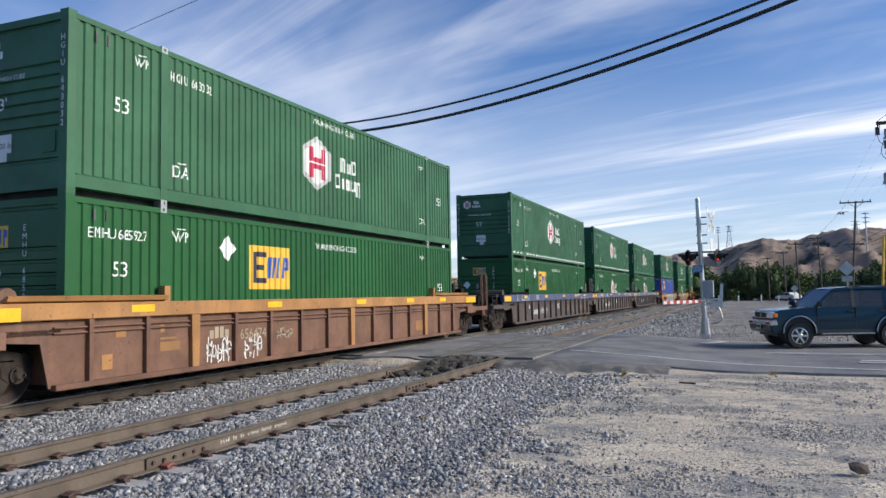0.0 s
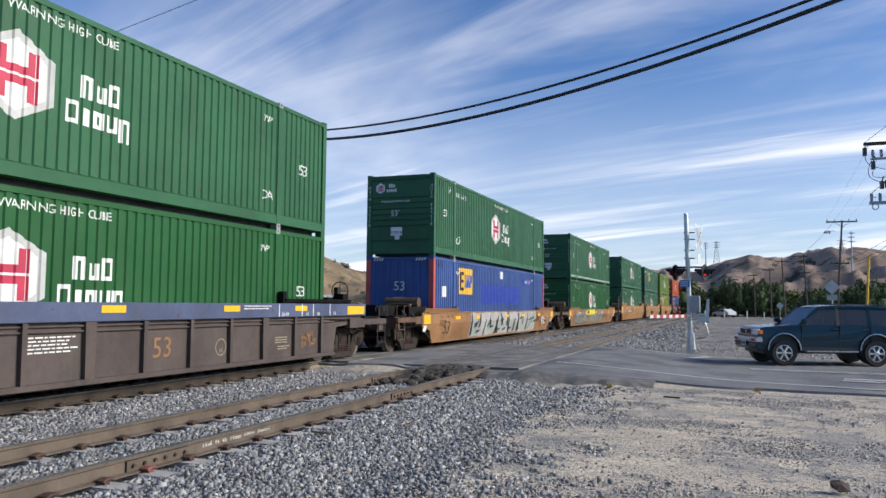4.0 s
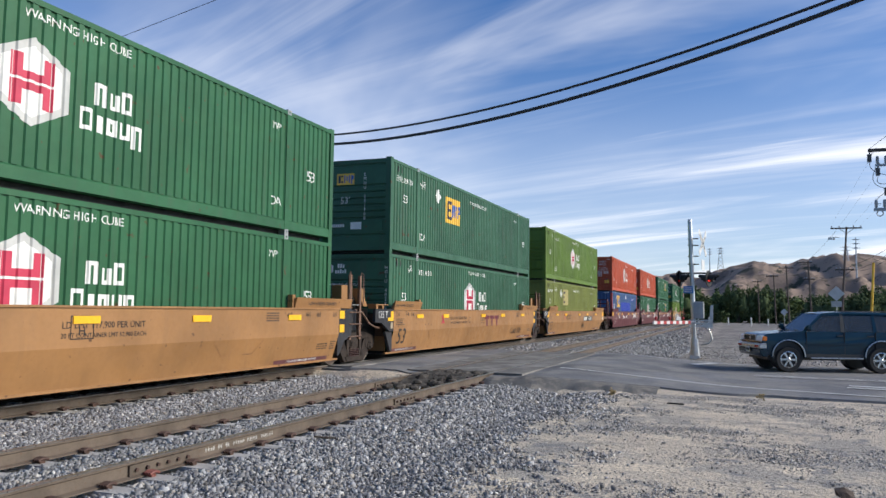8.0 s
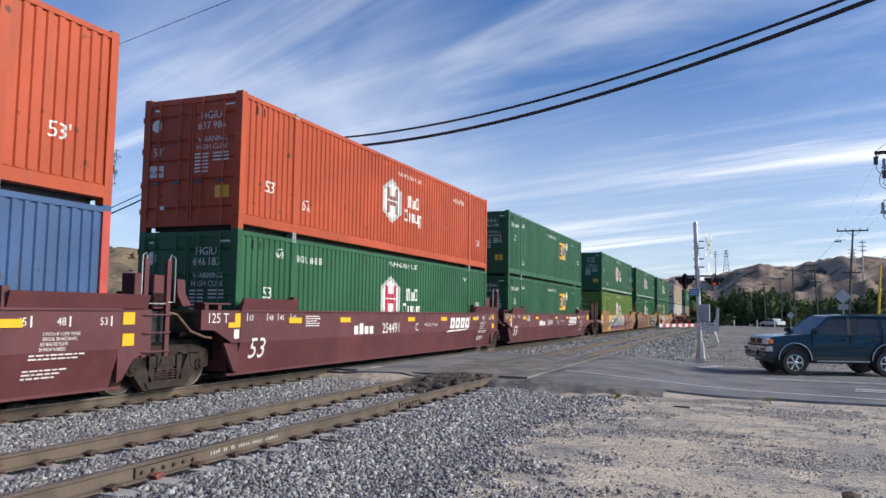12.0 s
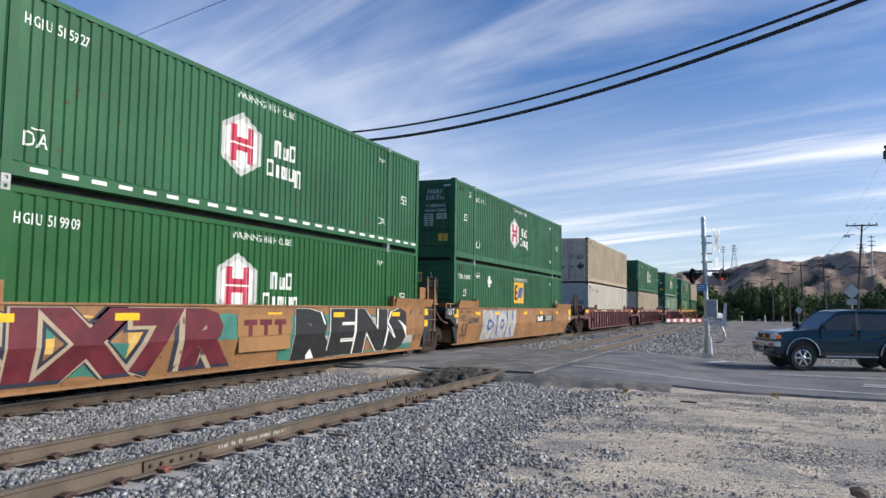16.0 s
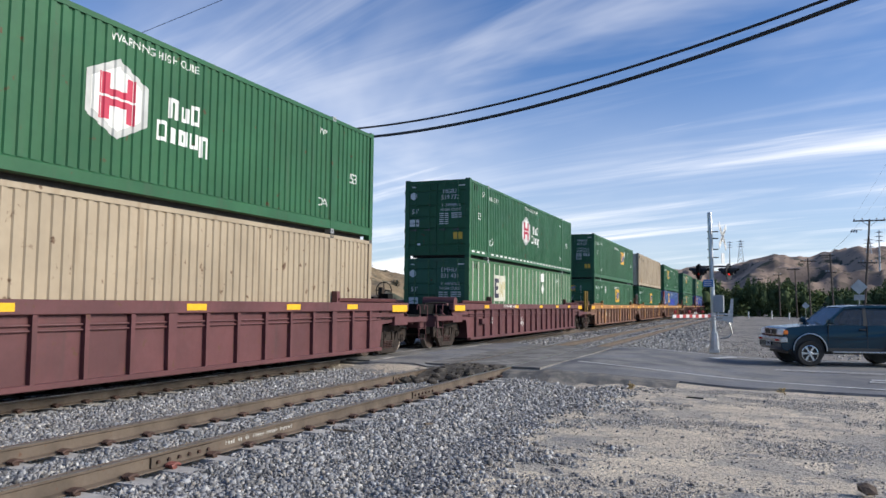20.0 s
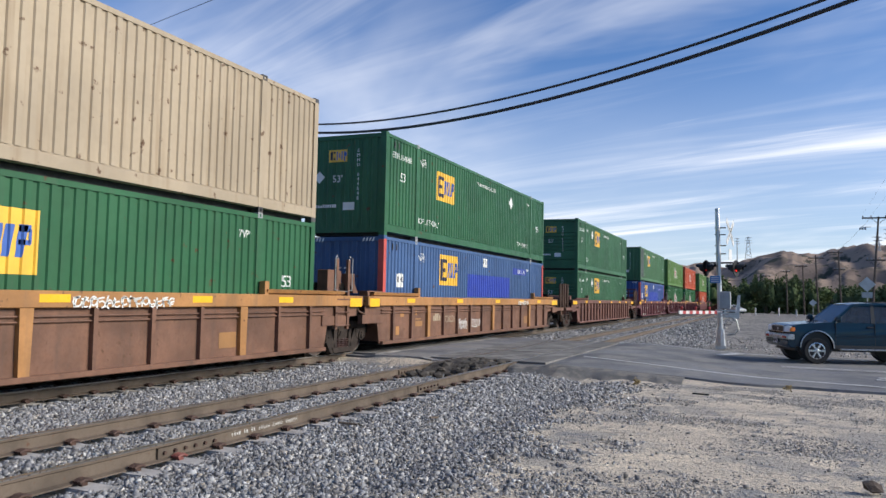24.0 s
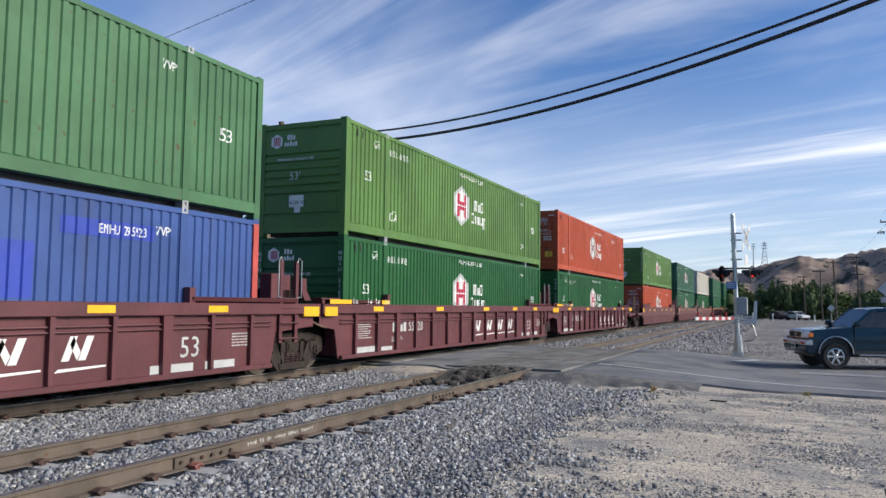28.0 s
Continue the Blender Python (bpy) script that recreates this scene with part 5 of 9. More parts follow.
        if accent == "car_maroon" and e == 0:
            def bracket(bm):
                y = end_y(e, 1.9)
                for x in (0.25, 0.62, 1.18):
                    box(bm, x - 0.035, x + 0.035, y - 0.14, y + 0.14, 1.10, 2.46)
                for z in (1.45, 1.78, 2.11, 2.42):
                    box(bm, 0.25, 1.18, y - 0.14, y + 0.14, z - 0.05, z + 0.05)
            shared("end_bracket", e, accent, bracket, root, "tall dark red bracket with openings")
        shared("coupler", e, "truck_brown", lambda bm: (box(bm, -0.09, 0.09, *span(e, 3.3, 3.62), 0.72, 0.92), prism(bm, [(-0.20, end_y(e, 3.60)), (0.12, end_y(e, 3.60)), (0.16, end_y(e, 3.78)), (0.02, end_y(e, 3.86)), (-0.16, end_y(e, 3.80))], "z", 0.68, 0.97)), root)
        shared("air_hose", e, "truck_black", lambda bm: pipe(bm, [(0.38, end_y(e, 3.3), 0.80), (0.40, end_y(e, 3.5), 0.55), (0.32, end_y(e, 3.72), 0.42)], 0.022), root)
        if e == 1:
            def wheel_bm(bm):
                y = end_y(e, 2.2)
                c = Vector((0.55, y, 1.85))
                ring = [c + Vector((0.26 * math.cos(a * math.pi / 6), 0, 0.26 * math.sin(a * math.pi / 6))) for a in range(13)]
                pipe(bm, ring, 0.016, 6)
                for a in range(0, 12, 3):
                    tube(bm, c, ring[a], 0.012, 5)
                tube(bm, c, (0.55, y - 0.2, 1.85), 0.03, 6)
                box(bm, 0.49, 0.61, y - 0.24, y - 0.06, 1.1, 1.95)
            shared("brake_wheel", e, "truck_brown", wheel_bm, root, "round brake wheel")
            shared("brake_housing", e, "truck_black", lambda bm: (box(bm, -0.2, 0.9, *span(e, 0.9, 1.7), 1.42, 1.66), box(bm, 0.95, 1.2, *span(e, 1.2, 1.5), 1.1, 1.75)), root)
        else:
            shared("air_reservoir", e, hw, lambda bm: tube(bm, (-0.1, end_y(e, 0.8), 1.55), (1.1, end_y(e, 0.8), 1.55), 0.17, 12), root, smooth=False)
            shared("valve", e, hw, lambda bm: (box(bm, 0.5, 0.9, end_y(e, 1.45), end_y(e, 1.15), 1.15, 1.45), tube(bm, (0.95, end_y(e, 1.3), 1.2), (0.95, end_y(e, 1.3), 1.5), 0.09, 8)), root)
    else:
        shared("end_sill", (e, "j"), hw, lambda bm: (box(bm, -0.30, 0.30, *span(e, 0.1, 1.5), 0.62, 1.0), box(bm, -1.25, 1.25, *span(e, 0.1, 0.3), 0.7, 1.35)), root)
        if e == 0:
            truck(root, end_y(e, 1.66))
            shared("end_platform", (e, "j"), "truck_black", lambda bm: (box(bm, -1.2, 1.2, *span(e, 0.3, 1.5), 1.0, 1.08), box(bm, -1.0, 1.0, *span(e, 0.3, 2.6), 0.5, 1.0), box(bm, -0.8, 0.8, *span(e, 0.4, 2.4), 1.08, 1.5)), root)
            shared("connector_box", (e, "j"), "truck_black", lambda bm: box(bm, 0.1, 1.0, *span(e, 1.3, 2.0), 1.5, 1.82), root, "black steel box over the joint", bevel=0.03)
        smooth = body in ("car_tan", "car_tan_worn", "car_maroon") and accent != "yellow_post"
        for s in (-1, 1):
            if e == 0:
                near, far = end_y(e, 2.12), end_y(e, 2.66)
                step = "rail_rust" if body.startswith("car_tan") else body

                def stringer(bm):
                    box(bm, min(s * 1.45, s * 1.465), max(s * 1.45, s * 1.465), -0.05, 0.05, 0.68, 2.38)
                    box(bm, min(s * 1.37, s * 1.45), max(s * 1.37, s * 1.45), -0.008, 0.008, 0.68, 2.38)
                for y in (near, far):
                    shared("ladder_post", s, step, stringer, root, "upright steel angle post", at=pose(0, y, 0))
                for z in (0.77, 1.09, 1.40):
                    shared("rung", s, step, lambda bm: pipe(bm, [(s * 1.47, near + 0.06, 0), (s * 1.50, near + 0.02, 0), (s * 1.50, far - 0.02, 0), (s * 1.47, far - 0.06, 0)], 0.017, 6), root, at=pose(0, 0, z))
                for y, q in ((near, 0.13), (far, -0.13)):
                    shared("handrail", (s, q, "j"), "rail_rust" if step == "rail_rust" else "galvanised", lambda bm: pipe(bm, [(s * 1.46, 0, 1.62), (s * 1.48, q, 1.62), (s * 1.48, q, 2.40), (s * 1.46, q * 0.3, 2.46), (s * 1.46, 0, 2.36)], 0.013, 6), root, "thin steel handrail", at=pose(0, y, 0))
                shared("step_plate", s, "galvanised", lambda bm: box(bm, min(s * 1.05, s * 1.46), max(s * 1.05, s * 1.46), far + 0.02, near - 0.02, 1.585, 1.605), root)
                shared("back_panel", s, "car_charcoal", lambda bm: box(bm, min(s * 1.26, s * 1.30), max(s * 1.26, s * 1.30), end_y(e, 2.75), end_y(e, 2.05), 0.92, 1.46), root)
                shared("bracket", (s, "a", body), body, lambda bm: box(bm, min(s * 0.85, s * 1.15), max(s * 0.85, s * 1.15), far + 0.06, near - 0.16, 1.55, 2.12), root, bevel=0.01)
                shared("bracket", (s, "c", body), body, lambda bm: box(bm, min(s * 0.75, s * 1.0), max(s * 0.75, s * 1.0), -1.98, -1.72, 1.50, 2.12), root, bevel=0.01)
                shared("bracket", (s, "b", body), body, lambda bm: prism(bm, [(-1.62, 2.05), (-1.40, 2.05), (-1.38, 1.80), (-1.20, 1.56), (-1.44, 1.56), (-1.58, 1.76)], "x", min(s * 0.95, s * 1.2), max(s * 0.95, s * 1.2)), root)
                shared("brake_pipe", (e, s, "j"), "rail_rust", lambda bm: pipe(bm, [(s * 1.20, -1.95, 1.46), (s * 1.30, -1.70, 1.40), (s * 1.36, -1.40, 1.10), (s * 1.40, -1.05, 0.98), (s * 1.40, -0.85, 0.96)], 0.026, 6), root, "bent brake pipe")
                shared("saddle", (s, body), body, lambda bm: (box(bm, min(s * 1.18, s * 1.44), max(s * 1.18, s * 1.44), -1.10, -1.00, 1.50, 1.60), box(bm, min(s * 1.18, s * 1.44), max(s * 1.18, s * 1.44), -0.72, -0.62, 1.50, 1.60), box(bm, min(s * 1.15, s * 1.46), max(s * 1.15, s * 1.46), -1.16, -0.36, 1.60, 1.63)), root)
            if not smooth:
                shared("side_sill", (e, s, "j"), hw, lambda bm: box(bm, min(s * 1.30, s * 1.44), max(s * 1.30, s * 1.44), *span(e, 0.2, 1.35), 0.78, 1.0), root)


CAR_X = 1.50
LEAN = 0.24    # how far the lower side of a smooth car draws in


def ribbed_car(label, top, body, ends, accent, rib_n=14, arch=True, chord=0.31):
    root = thing("well_car", label, "freight car", "well cars of the train")
    z1 = 1.49
    # the articulated near end stops short of the truck that the next car carries
    c0, c1 = (-1.15 if ends[0] == JO else -1.95), LEN + (2.0 if ends[1] == JO else 1.95)
    for s in (1, -1):
        shared("top_chord", (s, chord, c0, c1), top, lambda bm: box(bm, min(s * (CAR_X - 0.16), s * CAR_X), max(s * (CAR_X - 0.16), s * CAR_X), c0, c1, z1 - chord, z1), root, bevel=0.012)

        def web(bm):
            a, b = -0.35, LEN + 0.35
            x0, x1 = min(s * 1.37, s * 1.40), max(s * 1.37, s * 1.40)
            prism(bm, [(a, 0.24), (b, 0.24), (b + 0.15, 0.9), (b + 1.5, 1.0), (b + 1.5, z1 - chord), (max(a - 1.5, c0), z1 - chord), (max(a - 1.5, c0), 1.0), (a - 0.15, 0.9)], "x", x0, x1)
        shared("side_panel", (s, chord, c0), body, web, root)
        shared("bottom_chord", s, body, lambda bm: box(bm, min(s * 1.36, s * CAR_X), max(s * 1.36, s * CAR_X), -0.3, LEN + 0.3, 0.20, 0.29), root, bevel=0.01)
        shared("side_pipe", s, body, lambda bm: [pipe(bm, [(s * 1.43, -0.3, z), (s * 1.43, LEN + 0.3, z)], 0.018) for z in (1.04, 1.12)], root)
        if s < 0:
            def back_ribs(bm):
                for i in range(rib_n):
                    y = 0.35 + (LEN - 0.7) * i / (rib_n - 1)
                    prism(bm, [(y - 0.05, z1 - chord), (y + 0.05, z1 - chord), (y + 0.04, 0.24), (y - 0.04, 0.24)], "x", -CAR_X + 0.015, -1.38)
            tagged(shared("back_rib", (rib_n, chord), body, back_ribs, root), kind="stuff")
        for i in range(rib_n if s > 0 else 0):
            y = 0.35 + (LEN - 0.7) * i / (rib_n - 1)
            wide = i in (2, rib_n - 3, rib_n // 2)
            def rib(bm):
                w = 0.11 if wide else 0.045
                prism(bm, [(-w, z1 - chord), (w, z1 - chord), (w * 0.8, 0.24), (-w * 0.8, 0.24)], "x", min(s * 1.38, s * (CAR_X - 0.015)), max(s * 1.38, s * (CAR_X - 0.015)))
            shared("side_rib", (s, wide, chord), top if top == "car_orange_top" and wide else body, rib, root, at=pose(0, y, 0))
        for e in (0, 1):
            def lip(bm):
                a, b = (max(-1.1, c0 + 0.3), 2.0) if e == 0 else (LEN - 2.0, LEN + 1.1)
                prism(bm, [(s * (CAR_X - 0.14), z1), (s * (CAR_X - 0.02), z1 + 0.03), (s * (CAR_X + 0.01), z1 + 0.10), (s * (CAR_X - 0.03), z1 + 0.11), (s * (CAR_X - 0.16), z1 + 0.03)], "y", a, b)
                y = 2.0 if e == 0 else LEN - 2.0
                box(bm, min(s * 1.33, s * 1.47), max(s * 1.33, s * 1.47), y - 0.07, y + 0.07, z1, z1 + 0.27)
            shared("container_guide", (s, e, c0), "truck_black" if top == "car_slate_blue" else top, lip, root)
            shared("reflector", (s, e, c0, c1), "reflect_amber", lambda bm: box(bm, min(s * CAR_X, s * (CAR_X + 0.004)), max(s * CAR_X, s * (CAR_X + 0.004)), *(span(e, 0.55, 1.08) if ends[e] == JO and e == 0 else span(e, 1.35, 1.93) if ends[e] == JO else span(e, 0.9, 1.85)), z1 - min(chord, 0.27), z1 - 0.06), root, "amber reflector")
        for y in (1.4, 5.2, 9.1, 12.2, 14.8) if s > 0 else ():
            shared("reflector", (s, "small"), "reflect_amber", lambda bm: box(bm, min(s * CAR_X, s * (CAR_X + 0.004)), max(s * CAR_X, s * (CAR_X + 0.004)), -0.26, 0.26, z1 - 0.17, z1 - 0.05), root, "amber reflector", at=pose(0, y, 0))
    if body == "car_maroon_b":
        bm = bmesh.new()
        box(bm, 1.39, 1.54, 0.80, 1.28, 0.74, 0.94)
        part("side_box", bm, body, root, "small box on the side panel", bevel=0.012)
    shared("well_floor", "", "truck_black", lambda bm: (box(bm, -1.36, 1.36, -0.2, 0.5, 0.20, 0.27), box(bm, -1.36, 1.36, LEN - 0.5, LEN + 0.2, 0.20, 0.27), box(bm, -1.36, 1.36, LEN / 2 - 0.4, LEN / 2 + 0.4, 0.20, 0.27)), root)
    for e in (0, 1):
        shared("bulkhead", e, body, lambda bm: box(bm, -1.36, 1.36, *span(e, 0.12, 0.18), 0.25, 1.15), root)
        car_end(root, e, ends[e], body, accent)
    return root


def smooth_car(label, body, ends, accent, T=1.49):
    GUIDE = 0.24 if T > 1.4 else 0.13
    root = thing("well_car", label, "freight car", "well cars of the train")
    for s in (1, -1):
        def skin(bm):
            a, b = -0.30, LEN + 0.30
            right = [(LEN + 0.06, 0.22), (LEN + 0.11, 0.85), (LEN + 0.11, T)] if ends[1] == JO else [(b, 0.22), (b + 0.35, 0.62), (b + 1.15, 0.80), (b + 1.15, T)]
            left = [(-0.07, T), (-0.07, 0.85), (-0.07, 0.22)] if ends[0] == JO else [(a - 1.15, T), (a - 1.15, 0.80), (a - 0.35, 0.62), (a, 0.22)]
            poly = right + left
            out = lambda z: 1.50 if z > 0.85 else 1.50 - (0.85 - z) * LEAN
            av = [bm.verts.new((s * (out(z) - 0.06), y, z)) for y, z in poly]
            bv = [bm.verts.new((s * out(z), y, z)) for y, z in poly]
            n = len(poly)
            for i in range(n):
                bm.faces.new((av[i], av[(i + 1) % n], bv[(i + 1) % n], bv[i]))
            f = bm.faces.new(bv)
            bm.faces.new(av[::-1])
            bmesh.ops.bisect_plane(bm, geom=bm.verts[:] + bm.edges[:] + bm.faces[:], plane_co=(0, 0, 0.85), plane_no=(0, 0, 1))
            for v in bm.verts:
                if abs(v.co.z - 0.85) < 1e-4:
                    v.co.x = s * (1.50 if abs(v.co.x) > 1.44 else 1.44)
        shared("side_skin", (s, T, *ends), body, skin, root)
        shared("top_flange", (s, T, *ends), body, lambda bm: box(bm, min(s * 1.36, s * 1.53), max(s * 1.36, s * 1.53), -0.1 if ends[0] == JO else -1.0, LEN + (0.12 if ends[1] == JO else 1.0), T - 0.025, T + 0.01), root)
        shared("bottom_flange", s, body, lambda bm: box(bm, min(s * 1.28, s * 1.365), max(s * 1.28, s * 1.365), -0.3, LEN + 0.3, 0.19, 0.235), root)
        for e in (0, 1):
            def lip(bm):
                a, b = (-0.05 if ends[0] == JO else -1.3, 1.95) if e == 0 else (LEN - 1.95, LEN + (0.7 if ends[1] == JO else 1.3))
                prism(bm, [(s * 1.38, T + 0.01), (s * 1.50, T + 0.01), (s * 1.56, T + GUIDE), (s * 1.52, T + GUIDE + 0.01)], "y", a, b)
                y = 1.95 if e == 0 else LEN - 1.95
                box(bm, min(s * 1.34, s * 1.47), max(s * 1.34, s * 1.47), y - 0.06, y + 0.06, T + 0.01, T + GUIDE + 0.07)
            shared("container_guide", (s, e, "sm", T, ends[e]), body, lip, root)
            if ends[e] == CO:
                shared("reflector", (s, e, "sm", T), "reflect_amber", lambda bm: box(bm, min(s * 1.50, s * 1.505), max(s * 1.50, s * 1.505), *span(e, 0.75, 1.3), T - 0.37, T - 0.07), root, "amber reflector")
                shared("end_gusset", (s, e), "truck_black", lambda bm: prism(bm, [(end_y(e, 1.42), 0.80), (end_y(e, 0.30), 0.24), (end_y(e, 0.30), 0.60), (end_y(e, 0.70), 0.78)][::(1 if e else -1)], "x", min(s * 1.24, s * 1.36), max(s * 1.24, s * 1.36)), root)
                continue
            panel = "car_charcoal" if body.startswith("car_tan") else body
            x0, x1 = min(s * 1.42, s * 1.498), max(s * 1.42, s * 1.498)
            if e == 0:
                shared("end_panel", (s, 0, T), panel, lambda bm: prism(bm, [(-1.27, T), (-0.074, T), (-0.074, 0.85), (-0.34, 0.85), (-0.86, 1.10), (-1.27, 1.12)], "x", x0, x1), root, "dark end panel")
                shared("end_strut", (s, 0, T), panel, lambda bm: prism(bm, [(-0.074, 0.846), (-0.074, 0.24), (-0.20, 0.30), (-0.52, 0.846)], "x", x0 - s * 0.05, x1 - s * 0.05), root)
                shared("reflector", (s, "jo", T), "reflect_amber", lambda bm: (box(bm, min(s * 1.499, s * 1.504), max(s * 1.499, s * 1.504), -0.26, -0.09, T - 0.34, T - 0.06), box(bm, min(s * 1.499, s * 1.504), max(s * 1.499, s * 1.504), -0.46, -0.26, T - 0.34, T - 0.24)), root, "amber corner reflector")
                if s > 0:
                    car_marks(root, letters("125 T", -0.76, T - 0.15, 0.19), "mark_white", "rib", 1.502, "capacity_lettering")
                    car_marks(root, [rect(-0.28, -0.12, T - 0.56, T - 0.38)], "mark_white" if panel == body else "cream", "rib", 1.503, "placard", "small pale placard")
            else:
                shared("end_panel", (s, 1, T), panel, lambda bm: prism(bm, [(LEN + 0.114, T), (LEN + 0.84, T), (LEN + 0.84, 0.80), (LEN + 0.45, 0.66), (LEN + 0.22, 0.34), (LEN + 0.114, 0.30)], "x", x0 - s * 0.03, x1 - s * 0.03), root, "dark end panel")
                for z in (T - 0.05, T - 0.40):
                    shared("reflector", (s, "far"), "reflect_amber", lambda bm: box(bm, min(s * 1.467, s * 1.473), max(s * 1.467, s * 1.473), LEN + 0.20, LEN + 0.45, -0.20, 0.0), root, "amber reflector", at=pose(0, 0, z))
        for y in (1.9, 4.2, 8.3, 11.0, 14.2) if s > 0 else ():
            shared("reflector", (s, "smS", T), "reflect_amber", lambda bm: box(bm, min(s * 1.50, s * 1.5195), max(s * 1.50, s * 1.5195), -0.26, 0.26, T - 0.27, T - 0.15), root, "amber reflector", at=pose(0, y, 0))
    shared("well_floor", "sm", "truck_black", lambda bm: (box(bm, -1.26, 1.26, -0.2, 0.5, 0.20, 0.27), box(bm, -1.26, 1.26, LEN - 0.5, LEN + 0.2, 0.20, 0.27), box(bm, -1.26, 1.26, LEN / 2 - 0.4, LEN / 2 + 0.4, 0.20, 0.27)), root)
    for e in (0, 1):
        shared("bulkhead", (e, "sm"), body, lambda bm: box(bm, -1.26, 1.26, *span(e, 0.12, 0.18), 0.25, 1.15), root)
        car_end(root, e, ends[e], body, accent)
    return root

# ---- the train: near end of each load along the track at 0 s ----
MOVING = []


def ride(ob, start, z):
    MOVING.append((ob, start, z))
    ob.matrix_basis = pose(TRAIN_TRACK, start, z)


def green_hex(p, number, end="closed", dashes=False, label="green ribbed container with a white six-sided emblem", **kw):
    c = container(p, end, label, cap=kw.get("cap", "galvanised"))
    hexagon_marks(c, number)
    end_marks(c, "hex" if end == "closed" else "doors", owner="HGIU", number=number if end == "doors" else "")
    if end == "closed":
        post_numbers(c, "HGIU " + number)
    if dashes:
        tape(c)
    return c


def green_square(p, number, end="closed", label="green ribbed container with a yellow square emblem", y=5.37, **kw):
    c = container(p, end, label)
    square_marks(c, number, y=y, **kw)
    end_marks(c, "square" if end != "doors" else "doors", owner="EMHU", number=number if end == "doors" else "")
    if end != "doors":
        post_numbers(c, "EMHU " + number, (0.42,), 2.40, d=0.010)
    return c


def blue_box(number, p="blue", lab="blue ribbed container with red corner posts and a yellow emblem", at=3.4, patch_at=5.25):
    c = container(p, "flat", lab, post="post_red", end_paint=p)
    square_marks(c, "", y=at, z=2.10, size=0.80, diamond=0, caution=False, far=False)
    mark(c, "overpainted_patch", patch_at, "patch_blue", [rect(patch_at, 11.2, 1.25, 2.05)], label="darker blue overpainted patch")
    mark(c, "clearance_placard", "n", "mark_white", [rect(0.85, 1.32, 1.48, 1.86)], 0.006)
    if p == "blue":
        mark(c, "clearance_lettering", "n", "mark_navy", letters("110", 1.09, 1.70, 0.17), 0.010)
    mark(c, "clearance_placard", "f", "mark_white", [rect(7.95, 8.42, 2.36, 2.68)], 0.006)
    if p == "blue":
        mark(c, "clearance_lettering", "f", "mark_navy", letters("110", 8.18, 2.55, 0.15), 0.010)
    mark(c, "number_patch", "", "patch_blue", [rect(11.6, 13.4, 2.22, 2.48)], 0.005)
    mark(c, "fleet_number", "far", "mark_white", letters("EMHU 295923", 12.75, 2.35, 0.15, 0.75), 0.008)
    end_marks(c, "blue")
    return c


def red_hex(number):
    c = container("red_orange", "doors", "orange-red ribbed container with a white six-sided emblem", end_paint="red_orange")
    hexagon_marks(c, number, core="mark_rust", low=True)
    end_marks(c, "doors", owner="HGIU", number=number)
    return c


def plain_box(p, end, number, label):
    c = container(p, end, label, cap="steel_dark", fitting="steel_dark", end_paint={"cream": "cream_door", "white_paint": "white_door"}[p])
    mark(c, "code_mark", "wp", "mark_black", letters("WTP", 1.55, 2.40, 0.20))
    mark(c, "fleet_number", (number, 3.0), "mark_black", letters(number, 3.0, 2.40, 0.20))
    mark(c, "caution_placard", "", "car_orange_top", [rect(1.62, 1.88, 0.42, 0.60)])
    if end == "doors":
        end_marks(c, "plain", "mark_black", "UPSU", number)
    return c


def pale_posts(number):
    c = container("green_e", "doors", "green panel-sided container with pale upright posts", flat="pale", end_paint="green_d")
    for name, mat, sh in (("emblem", "pale_post", [rect(2.8, 4.25, 1.32, 2.35)]), ("emblem_bar", "mark_navy", [rect(2.88, 3.08, 1.45, 2.22), rect(3.08, 3.40, 2.05, 2.22), rect(3.08, 3.33, 1.76, 1.92), rect(3.08, 3.40, 1.45, 1.62)]),
                          ("emblem_stripe", "mark_faded", [rect(3.50, 3.60, 1.5, 2.1), rect(3.68, 3.78, 1.6, 2.0), rect(3.86, 3.96, 1.5, 2.1), rect(4.02, 4.16, 1.8, 2.1)]),
                          ("diamond_placard", "mark_white", [[(10.1, 2.2), (9.84, 1.94), (10.1, 1.68), (10.36, 1.94)]]), ("height_placard", "mark_white", [rect(9.75, 10.35, 2.28, 2.68)]), ("fleet_number", "mark_white", letters(number, 13.0, 2.42, 0.18))):
        mark(c, name, "pp", mat, sh, wall=HALF - 0.002 + (0.004 if name in ("emblem_bar", "emblem_stripe") else 0))
    end_marks(c, "doors", owner="EMHU", number=number)
    return c


def sprayed(car, x, shapes, material, name, lift, label="", below=None):
    """Flat shapes laid on a smooth side, bent at its fold, each a hair above the last."""
    bm = bmesh.new()
    for k, poly in enumerate(shapes):
        bm.faces.new([bm.verts.new((0.00015 * (k % 12), a, b)) for a, b in poly])
    bmesh.ops.bisect_plane(bm, geom=bm.verts[:] + bm.edges[:] + bm.faces[:], plane_co=(0, 0, 0.85), plane_no=(0, 0, 1))
    if below is not None:
        bmesh.ops.bisect_plane(bm, geom=bm.verts[:] + bm.edges[:] + bm.faces[:], plane_co=(0, 0, below), plane_no=(0, 0, 1), clear_outer=True)
    for v in bm.verts:
        v.co.x += x + lift - max(0, 0.85 - v.co.z) * LEAN
    part(name, bm, material, car, label)


